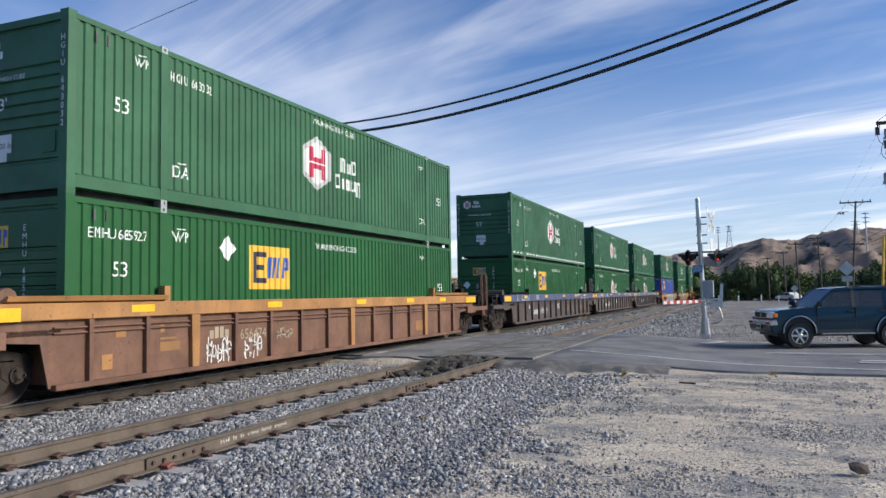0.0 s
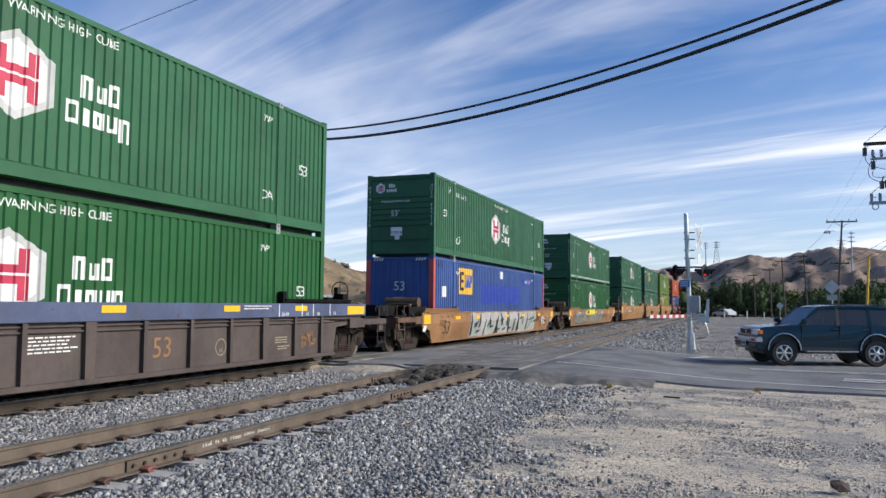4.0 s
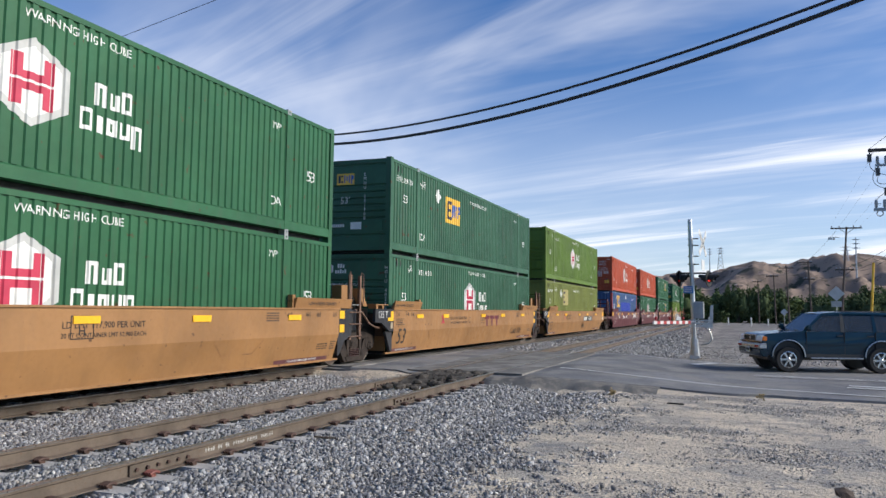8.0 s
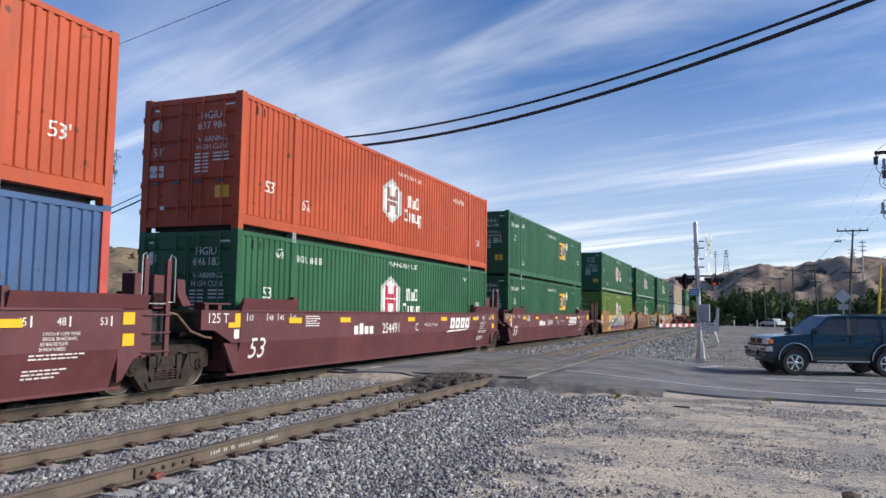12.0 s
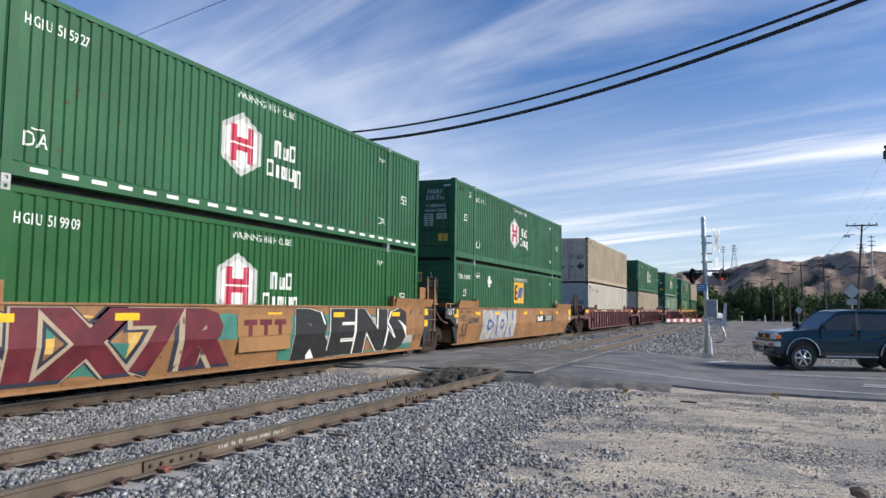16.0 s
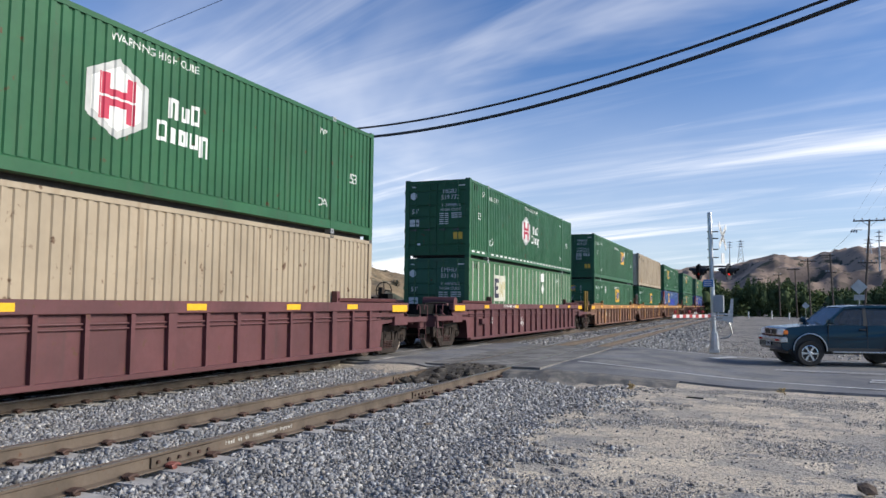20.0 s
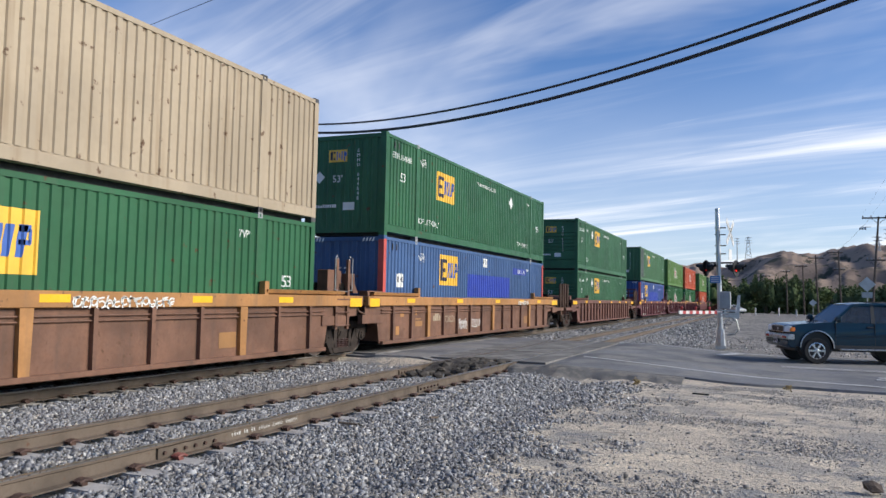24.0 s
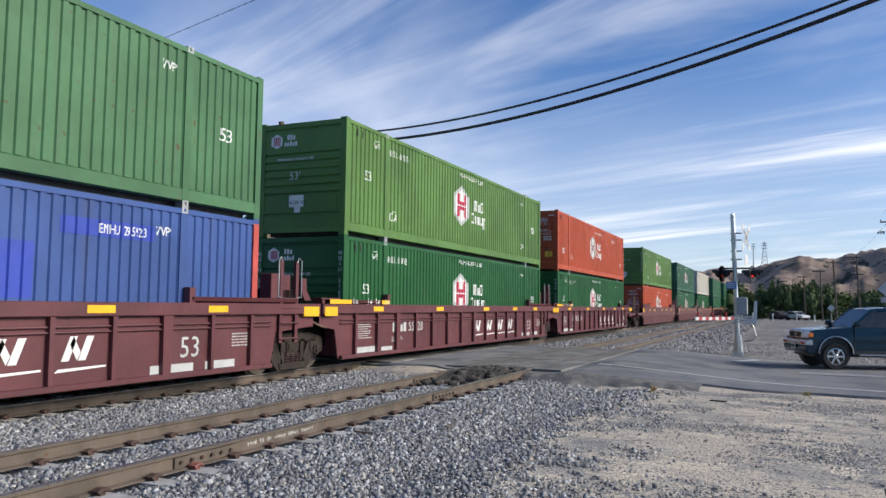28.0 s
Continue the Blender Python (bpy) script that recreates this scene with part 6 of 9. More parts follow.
def sprayed_word(car, text, y0, y1, z0, z1, layers, x=1.508):
    """Heavy sprayed letters that fill a span of the side. layers: (boldness, paint, lift, keep below this height)."""
    for bold, mat, lift, below in layers:
        vs, fs = glyph_mesh(text, 1.0, bold, 1.16)
        u0, u1, v0, v1 = min(v[0] for v in vs), max(v[0] for v in vs), min(v[1] for v in vs), max(v[1] for v in vs)
        grow = (bold - layers[-1][0]) * 0.5
        a0, a1, b0, b1 = y0 - grow, y1 + grow, z0 - grow * 0.6, z1 + grow * 0.6
        pts = [(a0 + (p - u0) / (u1 - u0) * (a1 - a0), b0 + (q - v0) / (v1 - v0) * (b1 - b0)) for p, q in vs]
        sprayed(car, x, [[pts[i] for i in f] for f in fs], mat, "sprayed_lettering", lift, "large sprayed lettering", below)


def sprayed_ground(car, seed, y0, y1, z0, z1, paints, x=1.508):
    """Patches of ground colour with uneven edges behind a piece of lettering."""
    rnd = random.Random(seed)
    n = max(3, int((y1 - y0) / 0.7))
    for k, mat in enumerate(paints):
        shapes = []
        for i in range(n):
            if k and rnd.random() < 0.45:
                continue
            a, b = y0 + (y1 - y0) * i / n, y0 + (y1 - y0) * (i + 1) / n
            lo, hi = (z0, z1) if k == 0 else sorted((rnd.uniform(z0, z1), rnd.uniform(z0, z1)))
            shapes.append([(a, lo + rnd.uniform(0, 0.04)), (b, lo + rnd.uniform(0, 0.04)), (b + 0.02, hi - rnd.uniform(0, 0.07)), ((a + b) / 2, hi - rnd.uniform(0, 0.03)), (a - 0.02, hi - rnd.uniform(0, 0.07))])
        if shapes:
            sprayed(car, x, shapes, mat, "sprayed_ground", 0.0006 * k)


def angular_piece(car, seed, y0, y1, z0, z1, ground, ink, accent, x=1.508):
    """Unreadable angular shapes: a pale ground cut by dark slanting wedges with coloured slivers between them."""
    rnd = random.Random(seed)
    sprayed_ground(car, seed, y0, y1, z0, z1, (ground,), x)
    dark, slivers, y = [], [], y0 + 0.1
    h = z1 - z0
    while y < y1 - 0.5:
        lean, w = rnd.uniform(-0.45, 0.45), rnd.uniform(0.10, 0.34)
        lo, hi = z0 + h * rnd.choice((0.02, 0.05, 0.35)), z1 - h * rnd.choice((0.02, 0.06, 0.3))
        dark.append([(y, lo), (y + w, lo + rnd.uniform(0, 0.1)), (y + w * 0.4 + lean, hi), (y + lean, hi - rnd.uniform(0, 0.12))])
        if rnd.random() < 0.7:
            q = y + rnd.uniform(0.2, 0.5)
            zc = rnd.uniform(z0 + 0.1, z1 - 0.35)
            dark.append([(q, zc), (q + 0.42, zc + 0.06), (q + 0.50, zc + 0.16), (q + 0.04, zc + 0.10)])
        if rnd.random() < 0.8:
            q, zc = y + rnd.uniform(0.1, 0.5), rnd.uniform(z0 + 0.05, z1 - 0.4)
            slivers.append([(q, zc), (q + rnd.uniform(0.15, 0.3), zc + 0.04), (q + 0.3 + rnd.uniform(-0.2, 0.1), min(z1, zc + rnd.uniform(0.25, 0.5)))])
        y += rnd.uniform(0.35, 0.75)
    sprayed(car, x, slivers, accent, "sprayed_detail", 0.004)
    sprayed(car, x, dark, ink, "sprayed_shape", 0.007, "large angular sprayed shapes")


def graffiti(car, seed, y0, y1, fill, edge, z0=0.32, z1=1.40, x=1.508, back=None, letters_n=4):
    """Unreadable sprayed shapes: a ground patch, lobed outlines, fills and inner strokes."""
    rnd = random.Random(seed)

    def blob(cy, cz, w, h, k):
        pts = []
        for i in range(18):
            a = 2 * math.pi * i / 18
            r = 1 + 0.20 * math.sin(3 * a + k) + 0.12 * math.sin(5 * a + 2 * k) + rnd.uniform(-0.06, 0.06)
            c, s = math.cos(a), math.sin(a)
            pts.append((cy + w * r * math.copysign(abs(c) ** 0.6, c) + 0.12 * s, min(z1 + 0.03, max(z0 - 0.03, cz + h * r * math.copysign(abs(s) ** 0.55, s)))))
        return pts
    if back:
        n = 9
        ys = [y0 - 0.3 + (y1 - y0 + 0.6) * i / n for i in range(n + 1)]
        sprayed(car, x, [[(a, z0 - rnd.uniform(0, 0.05)), (b, z0 - rnd.uniform(0, 0.05)), (b, z1 - rnd.uniform(0, 0.15)), (a, z1 - rnd.uniform(0, 0.15))] for a, b in zip(ys, ys[1:])], back, "sprayed_ground", 0.0)
    step = (y1 - y0) / letters_n
    outer, inner, core = [], [], []
    zc, h = (z0 + z1) / 2, (z1 - z0) / 2
    for i in range(letters_n):
        c, k = y0 + step * (i + 0.5), rnd.uniform(0, 6)
        state = rnd.getstate()
        outer.append(blob(c, zc, step * 0.52, h * 0.96, k))
        rnd.setstate(state)
        inner.append(blob(c, zc, step * 0.43, h * 0.80, k))
        for _ in range(2):
            core.append(blob(c + rnd.uniform(-0.18, 0.18) * step, zc + rnd.uniform(-0.45, 0.45) * h, step * rnd.uniform(0.04, 0.09), h * rnd.uniform(0.10, 0.22), k))
        for _ in range(5):
            cy, cz, l = c + rnd.uniform(-0.36, 0.36) * step, zc + rnd.uniform(-0.6, 0.1) * h, rnd.uniform(0.3, 0.8) * h
            d = rnd.uniform(-0.28, 0.28)
            core.append([(cy, cz), (cy + 0.03, cz), (cy + d + 0.03, min(z1, cz + l)), (cy + d, min(z1, cz + l))])
    sprayed(car, x, outer, edge, "sprayed_outline", 0.003)
    sprayed(car, x, inner, fill, "sprayed_shape", 0.006, "large sprayed shapes")
    sprayed(car, x, core, edge, "sprayed_detail", 0.009)


def tag(car, seed, y, z, w, h, ink, x=1.506):
    """A quick sprayed scrawl of thin strokes."""
    rnd = random.Random(seed)
    bm = bmesh.new()
    a = y
    while a < y + w:
        p, q = (a + rnd.uniform(-0.02, 0.06), z + rnd.uniform(0, 0.2) * h), (a + rnd.uniform(-0.02, 0.08), z + rnd.uniform(0.7, 1.1) * h)
        strokes = [(p, q)]
        cy, cz, ry, rz = a + 0.08, z + rnd.uniform(0.35, 0.65) * h, rnd.uniform(0.05, 0.08), rnd.uniform(0.2, 0.36) * h
        start, turn = rnd.uniform(0, 6.28), rnd.uniform(3.6, 6.0) * rnd.choice((-1, 1))
        loop = [(cy + ry * math.cos(start + turn * k / 9), cz + rz * math.sin(start + turn * k / 9)) for k in range(10)]
        strokes += list(zip(loop[:-1], loop[1:]))
        for p, q in strokes:
            d = Vector((q[0] - p[0], q[1] - p[1])).normalized() * 0.014
            sheet(bm, [(x, p[0] - d.y, p[1] + d.x), (x, p[0] + d.y, p[1] - d.x), (x, q[0] + d.y, q[1] - d.x), (x, q[0] - d.y, q[1] + d.x)])
        b = z + rnd.uniform(0.2, 0.8) * h
        sheet(bm, [(x, a, b), (x, a + 0.13, b + 0.02), (x, a + 0.13, b + 0.045), (x, a, b + 0.025)])
        a += 0.15
    part("sprayed_scrawl", bm, ink, car, "thin sprayed scrawl")


def car_marks(car, shapes, material, key, x=1.506, name="stencil", label=""):
    bm = bmesh.new()
    for poly in shapes:
        sheet(bm, [(x - (max(0, 0.85 - b) * LEAN if x < 1.52 and key == "smooth" else 0), a, b) for a, b in poly])
    part(name, bm, material, car, label)


def well_sizes(z=1.35, h=0.10):
    out = []
    for y, w in ((0.15, "53"), (0.85, "48"), (1.25, "45"), (1.75, "40")):
        out += letters(w, y + 0.12, z, h) + [rect(y - 0.03, y - 0.01, z - 0.06, z + 0.10)]
    return out


def fine_print(y, z, w=0.7, n=4, h=0.022):
    """Lines of unreadable small print: thin bars broken into words."""
    out = []
    for i in range(n):
        a, k = y, 0
        while a < y + w * (1 - 0.13 * (i % 3)):
            b = a + (0.09, 0.14, 0.06, 0.11)[(i + k) % 4]
            out.append(rect(a, b, z - i * 0.055, z - i * 0.055 + h))
            a, k = b + 0.025, k + 1
    return out


def train():
    U = []

    def unit(start, lower, upper, car):
        ride(car, start, 0.0)
        if lower:
            ride(lower, start, 0.281)
        if upper:
            ride(upper, start, 3.177)
        U.append(car)

    def brown(a, b, lab="weathered brown ribbed well car with an orange top rail", number="728226", accent="yellow_post"):
        c = ribbed_car(lab, "car_orange_top", "car_brown", (a, b), accent, 14, chord=0.25)
        car_marks(c, [rect(0.62, 0.84, 0.42, 0.66), rect(0.9, 1.12, 0.92, 1.06), rect(1.9, 2.0, 0.95, 1.08)], "car_orange_top", "rib", 1.406, "faded_patch", "faded orange patch")
        car_marks(c, blocks(44, 3.2, 0.76, 0.6, 0.22, 4) + letters(number, 4.57, 0.80, 0.21), "cream", "rib", 1.406)
        car_marks(c, [rect(12.8, 13.3, 0.45, 0.75), rect(1.9, 2.4, 0.62, 0.78), rect(1.9, 2.3, 0.82, 0.86)], "car_tan", "rib", 1.406)
        return c

    def slate(a, b, letter):
        c = ribbed_car("well car with a slate-blue top rail and dusty brown ribbed sides", "car_slate_blue", "car_dust_brown", (a, b), "truck_black", 14)
        far = [q for y, w in ((13.9, "20/40"), (14.85, "45"), (15.35, "48"), (16.15, "53")) for q in letters(w, y + 0.22, 1.25, 0.09) + [rect(y - 0.03, y, 1.19, 1.48)]]
        near = [rect(y, y + 0.03, 1.19, 1.48) for y in (0.0, 0.75, 1.2, 1.9)]
        car_marks(c, well_sizes(1.25, 0.08) + near + far + fine_print(3.2, 1.42, 0.5) + fine_print(12.6, 1.42, 0.9, 2), "mark_white", "rib")
        car_marks(c, letters("888799", 5.05, 0.68, 0.30) + blocks(45, 2.75, 0.53, 1.15, 0.30, 4), "mark_pale", "rib", 1.406)
        car_marks(c, letters("53", 10.35, 0.70, 0.36), "car_tan", "rib", 1.406)
        car_marks(c, letters(letter, 2.02, 0.92, 0.22), "mark_white", "rib", 1.488)
        car_marks(c, fine_print(7.6, 0.95, 0.8, 5), "mark_white", "rib", 1.406)
        tag(c, int(ord(letter)), 15.0, 0.42, 0.6, 0.42, "car_tan", 1.408)
        car_marks(c, [[(12.0 + 0.17 * math.cos(k * 0.3927), 0.62 + 0.17 * math.sin(k * 0.3927)), (12.0 + 0.17 * math.cos(k * 0.3927 + 0.3927), 0.62 + 0.17 * math.sin(k * 0.3927 + 0.3927)), (12.0 + 0.15 * math.cos(k * 0.3927 + 0.3927), 0.62 + 0.15 * math.sin(k * 0.3927 + 0.3927)), (12.0 + 0.15 * math.cos(k * 0.3927), 0.62 + 0.15 * math.sin(k * 0.3927))] for k in range(16)] + letters("H", 12.0, 0.56, 0.10) + fine_print(13.9, 0.72, 0.5, 3) + fine_print(14.0, 0.52, 0.4, 2), "cream", "rib", 1.406)
        return c

    def tan(a, b, number, worn=False, low=False, plate=3.3, letter="B"):
        ld = 5.5 if not number else 8.7 if plate < 5 else 5.0
        m = "car_tan_worn" if worn else "car_tan"
        T = 1.22 if low else 1.49
        c = smooth_car("tan smooth-sided well car" if not worn else "rust-stained orange-tan well car with sprayed lettering", m, (a, b), m if not low else "truck_black", T)
        far = [q for y, w in ((13.95, "40"), (14.75, "45"), (15.22, "48"), (16.0, "53")) for q in letters(w, y, T - 0.15, 0.10) + [rect(y + 0.10, y + 0.12, T - 0.20, T - 0.09)]]
        car_marks(c, well_sizes(T - 0.15, 0.10) + letters("53", 0.56 if a == JO else 0.85, 0.69, 0.46) + (letters("53", 13.4, 0.62, 0.30) if low else []) + far + fine_print(0.1, T - 0.30, 0.55, 4) + ([rect(15.45, 15.85, 0.47, 0.70)] if low else fine_print(15.3, 0.62, 0.5, 3) + (fine_print(16.5, T - 0.12, 0.3, 4) if b == CO else []) + fine_print(13.1, T - 0.12, 0.5, 4)), "mark_black", "smooth")
        for y in ([17.0] if b == CO else []) + ([-1.30] if a == CO else []):
            car_marks(c, [rect(y, y + 0.26, T - 0.62, T - 0.42)], "mark_white", "smooth", 1.507, "placard", "white placard")
        car_marks(c, fine_print(15.92, 0.66, 0.2, 4), "mark_black", "smooth")
        if number:
            car_marks(c, [rect(plate, plate + 3.1, 0.86, 1.17)], "mark_black", "smooth", 1.521, "number_panel", "black number panel")
            car_marks(c, letters(number, plate + 2.17, 1.015, 0.245, 1.1) + blocks(46, plate + 0.12, 0.90, 1.0, 0.235, 4), "mark_white", "smooth", 1.525)
            car_marks(c, letters(letter, plate + 3.42, 1.03, 0.20), "mark_black", "smooth", 1.521)
        if not worn:
            car_marks(c, letters("LD LMT 117,900 PER UNIT", ld, 1.20, 0.105) + letters("20 FT CONTAINER LMT 52,900 EACH", ld, 1.04, 0.075) + [rect(8.0, 8.45, 1.33, 1.345), rect(8.0, 8.45, 0.98, 0.995), rect(8.0, 8.015, 0.98, 1.34), rect(8.435, 8.45, 0.98, 1.34)]
                      + letters("H", 8.22, 1.11, 0.14), "mark_black", "smooth")
            car_marks(c, [rect(0.0, 1.9, 0.24, 0.33), rect(13.6, 15.9, 0.24, 0.33)], "car_maroon_b", "smooth", 1.508, "jacking_stripe", "dark red stripe")
            car_marks(c, letters("JACK IN THIS AREA & VERIFY CONTACT", 0.95, 0.285, 0.05) + letters("JACK IN THIS AREA & VERIFY CONTACT", 14.75, 0.285, 0.05), "mark_white", "smooth", 1.512)
            car_marks(c, letters("S-2054-16 REEFER CLEARANCE", 15.4, T + 0.12, 0.07) + letters("S-2054-16 REEFER CLEARANCE", 0.6, T + 0.12, 0.07), "mark_black", "rib", 1.541)
            car_marks(c, [[(3.75, 1.02), (3.82, 1.02), (4.08, 1.30), (4.01, 1.30)], [(4.01, 1.02), (4.08, 1.02), (3.82, 1.30), (3.75, 1.30)], rect(3.89, 3.94, 1.02, 1.30)], "mark_red", "smooth", 1.507)
            for y in (2.6, 11.4):
                car_marks(c, [[(y, 0.80), (y + 0.03, 0.80), (y + 0.33, 0.52), (y + 0.30, 0.52)], rect(y + 0.30, y + 0.55, 0.52, 0.545), [(y + 0.55, 0.52), (y + 0.58, 0.52), (y + 0.60, 0.62), (y + 0.57, 0.62)],
                              [(y + 1.6, 0.80), (y + 1.63, 0.80), (y + 1.30, 0.52), (y + 1.27, 0.52)], rect(y + 0.98, y + 1.28, 0.52, 0.545)], "car_tan_worn", "smooth", 1.507, "weld_seam")
        return c

    def maroon(a, b, letter):
        c = smooth_car("maroon smooth-sided well car with white lettering", "car_maroon", (a, b), "car_maroon")
        car_marks(c, well_sizes(1.34, 0.11) + letters("53", 0.55, 0.72, 0.42) + fine_print(2.35, 1.36, 0.6, 5) + letters("254491", 6.9, 1.04, 0.28) + blocks(47, 4.7, 0.90, 1.15, 0.28, 4) + letters(letter, 8.75, 1.04, 0.24)
                  + [q for y, w in ((13.5, "40"), (14.45, "45"), (15.12, "48"), (15.92, "53")) for q in letters(w, y, 1.30, 0.12) + [rect(y + 0.14, y + 0.17, 1.22, 1.38)]]
                  + [q for i, w in enumerate(("2 INCH HF COMP SHOES", "SPECIAL BRAKE BEAMS", "SEE BADGE PLATE", "28 INCH WHEELS")) for q in letters(w, 14.62 + 0.026 * len(w), 1.12 - 0.075 * i, 0.05, 0.85)]
                  + fine_print(14.6, 0.80, 0.9, 2) + fine_print(14.55, 0.58, 0.7, 3) + letters("WELL LD LMT 118,500", 9.9, 1.10, 0.08), "mark_white", "smooth")
        word = [[(11.6 + 0.50 * i, 0.95), (12.0 + 0.50 * i, 0.95), (12.09 + 0.50 * i, 1.31), (11.69 + 0.50 * i, 1.31)] for i in range(4)]
        hole = [[(11.76 + 0.50 * i, 1.06), (11.87 + 0.50 * i, 1.06), (11.91 + 0.50 * i, 1.20), (11.80 + 0.50 * i, 1.20)] for i in range(4)]
        car_marks(c, word + [[(11.2, 0.82), (13.2, 0.88), (13.5, 0.92), (11.5, 0.88)]], "mark_white", "smooth", 1.506, "name_bar", "row of slanted white bars")
        car_marks(c, hole, "car_maroon", "smooth", 1.509, "bar_gaps")
        if letter == "A":
            tag(c, 77, 2.2, 0.88, 0.55, 0.32, "mark_white")
        return c

    def maroon_rib(a, b, number="523165", tagged_by=None):
        c = ribbed_car("maroon ribbed well car with amber reflectors", "car_maroon_b", "car_maroon_b", (a, b), "car_maroon_b", 18, chord=0.22)
        car_marks(c, fine_print(3.4, 1.42, 0.9, 2) + letters(number, 4.9, 1.39, 0.10) + blocks(48, 4.3, 1.345, 0.2, 0.10, 2), "mark_white", "rib")
        car_marks(c, letters("20", 2.05, 0.92, 0.11) + letters("40", 2.05, 0.78, 0.11), "mark_white", "rib", 1.49)
        if tagged_by:
            tag(c, tagged_by, 6.1, 0.50, 0.45, 0.50, "mark_white", 1.406)
        return c

    def oxide_rib(a, b, number):
        c = ribbed_car("dark red ribbed well car with white lettering", "car_maroon", "car_maroon", (a, b), "car_maroon", 15, chord=0.22)
        car_marks(c, well_sizes(1.55, 0.09), "mark_white", "rib", 1.522)
        car_marks(c, [rect(-0.9, 0.05, 1.50, 1.60), rect(1.55, 1.95, 1.50, 1.60)], "reflect_amber", "rib", 1.518, "guide_stripe", "amber stripe on the guide")
        car_marks(c, letters(number, 3.75, 0.90, 0.26) + blocks(49, 2.35, 0.77, 0.85, 0.26, 4) + letters("53", 14.2, 0.72, 0.36) + fine_print(0.55, 0.98, 0.6, 7) + fine_print(2.3, 0.62, 0.6, 3) + fine_print(15.3, 0.9, 0.5, 5)
                  + [rect(0.5, 1.5, 0.30, 0.44), rect(1.75, 2.35, 0.30, 0.40), rect(13.3, 14.3, 0.30, 0.44), rect(14.6, 15.4, 0.30, 0.44)], "mark_pale", "rib", 1.406)
        for i in range(4):
            y = 8.3 + i * 1.12
            car_marks(c, [[(y - 0.05, 0.62), (y + 0.08, 0.62), (y + 0.22, 0.98), (y + 0.09, 0.98)], [(y + 0.24, 0.62), (y + 0.37, 0.62), (y + 0.51, 0.98), (y + 0.38, 0.98)], [(y + 0.09, 0.86), (y + 0.15, 0.98), (y + 0.28, 0.74), (y + 0.22, 0.62)], [(y - 0.15, 0.46), (y + 0.75, 0.50), (y + 0.75, 0.53), (y - 0.1, 0.51)]], "mark_white", "rib", 1.406, "name_bar")
        return c

    unit(8.45, green_square("green_c", "685927"), green_hex("green_b", "643032", dashes=False), brown(CO, CO, number="656474", accent="end_brown"))
    tag(U[-1], 5, 3.1, 0.26, 0.6, 0.5, "mark_white", 1.41)
    tag(U[-1], 6, 4.25, 0.26, 0.55, 0.5, "mark_white", 1.41)
    tag(U[-1], 7, 5.4, 0.62, 0.5, 0.26, "cream", 1.41)
    unit(32.0, green_square("green_c", "651780"), green_hex("green_b", "519966", dashes=True), slate(CO, JO, "A"))
    unit(51.5, green_hex("green_c", "507821"), green_hex("green_a", "519433", dashes=True), slate(JO, JO, "C"))
    unit(71.0, green_hex("green_c", "508301"), green_hex("green_a", "516390", dashes=False), slate(JO, CO, "B"))
    c = tan(CO, CO, "", True, True)
    angular_piece(c, 11, 3.4, 13.5, 0.24, 1.21, "spray_white", "mark_black", "spray_mint")
    tag(c, 91, 13.7, 0.6, 0.5, 0.45, "mark_black")
    tag(c, 92, 14.6, 0.42, 0.9, 0.5, "mark_white")
    unit(94.6, blue_box("", "blue_b"), green_hex("green_a", "640118"), c)
    c = tan(CO, CO, "", True, True)
    graffiti(c, 12, 0.6, 5.0, "spray_sage", "mark_navy", 0.26, 1.18, letters_n=4)
    graffiti(c, 13, 5.9, 8.7, "spray_sage", "spray_grey", 0.26, 1.18, letters_n=4)
    graffiti(c, 17, 9.2, 11.5, "spray_sage", "spray_grey", 0.30, 1.18, letters_n=4)
    tag(c, 93, 11.6, 0.5, 1.2, 0.45, "car_brown")
    car_marks(c, [rect(4.6, 7.6, 0.86, 1.19)], "plate_yellow", "smooth", 1.520)
    car_marks(c, letters("71219", 6.6, 1.03, 0.24) + blocks(51, 4.75, 0.91, 0.85, 0.24, 3), "mark_black", "smooth", 1.524)
    unit(118.0, green_hex("green_c", "508345"), green_hex("green_a", "514464", dashes=True), c)
    unit(141.5, green_hex("green_a", "646407"), green_hex("green_a", "650397"), tan(CO, JO, "767694"))
    c = tan(JO, JO, "")
    for i in range(3):
        car_marks(c, [rect(8.5 + 0.66 * i, 9.06 + 0.66 * i, 1.14, 1.28), rect(8.70 + 0.66 * i, 8.86 + 0.66 * i, 0.86, 1.14)], "spray_red", "smooth", 1.508, "name_bar", "dark red bar")
    car_marks(c, letters("C", 6.66, 1.12, 0.22), "mark_black", "smooth")
    car_marks(c, letters("Crack Kills", 13.2, 0.60, 0.26, 1.1), "mark_black", "smooth", 1.508, "sprayed_scrawl", "thin sprayed scrawl")
    unit(161.1, green_hex("green_d", "402853"), green_square("green_d", "241700", y=5.4), c)
    c = tan(JO, CO, "767694", plate=9.6, letter="A")
    tag(c, 22, 9.0, 0.42, 0.9, 0.36, "mark_black")
    lower = container("lime_faded", "closed", "faded lime-green ribbed container with a cream square emblem")
    square_marks(lower, "245885", y=5.15, z=2.02, faded=True)
    end_marks(lower, "square")
    upper = container("lime", "closed", "lime-green ribbed container with a white six-sided emblem")
    hexagon_marks(upper, "639779")
    end_marks(upper, "hex")
    unit(180.75, lower, upper, c)
    unit(204.05, blue_box("", "blue"), red_hex("638221"), maroon(CO, JO, "A"))
    unit(223.55, green_hex("green_a", "646183", "doors"), red_hex("637986"), maroon(JO, JO, "C"))
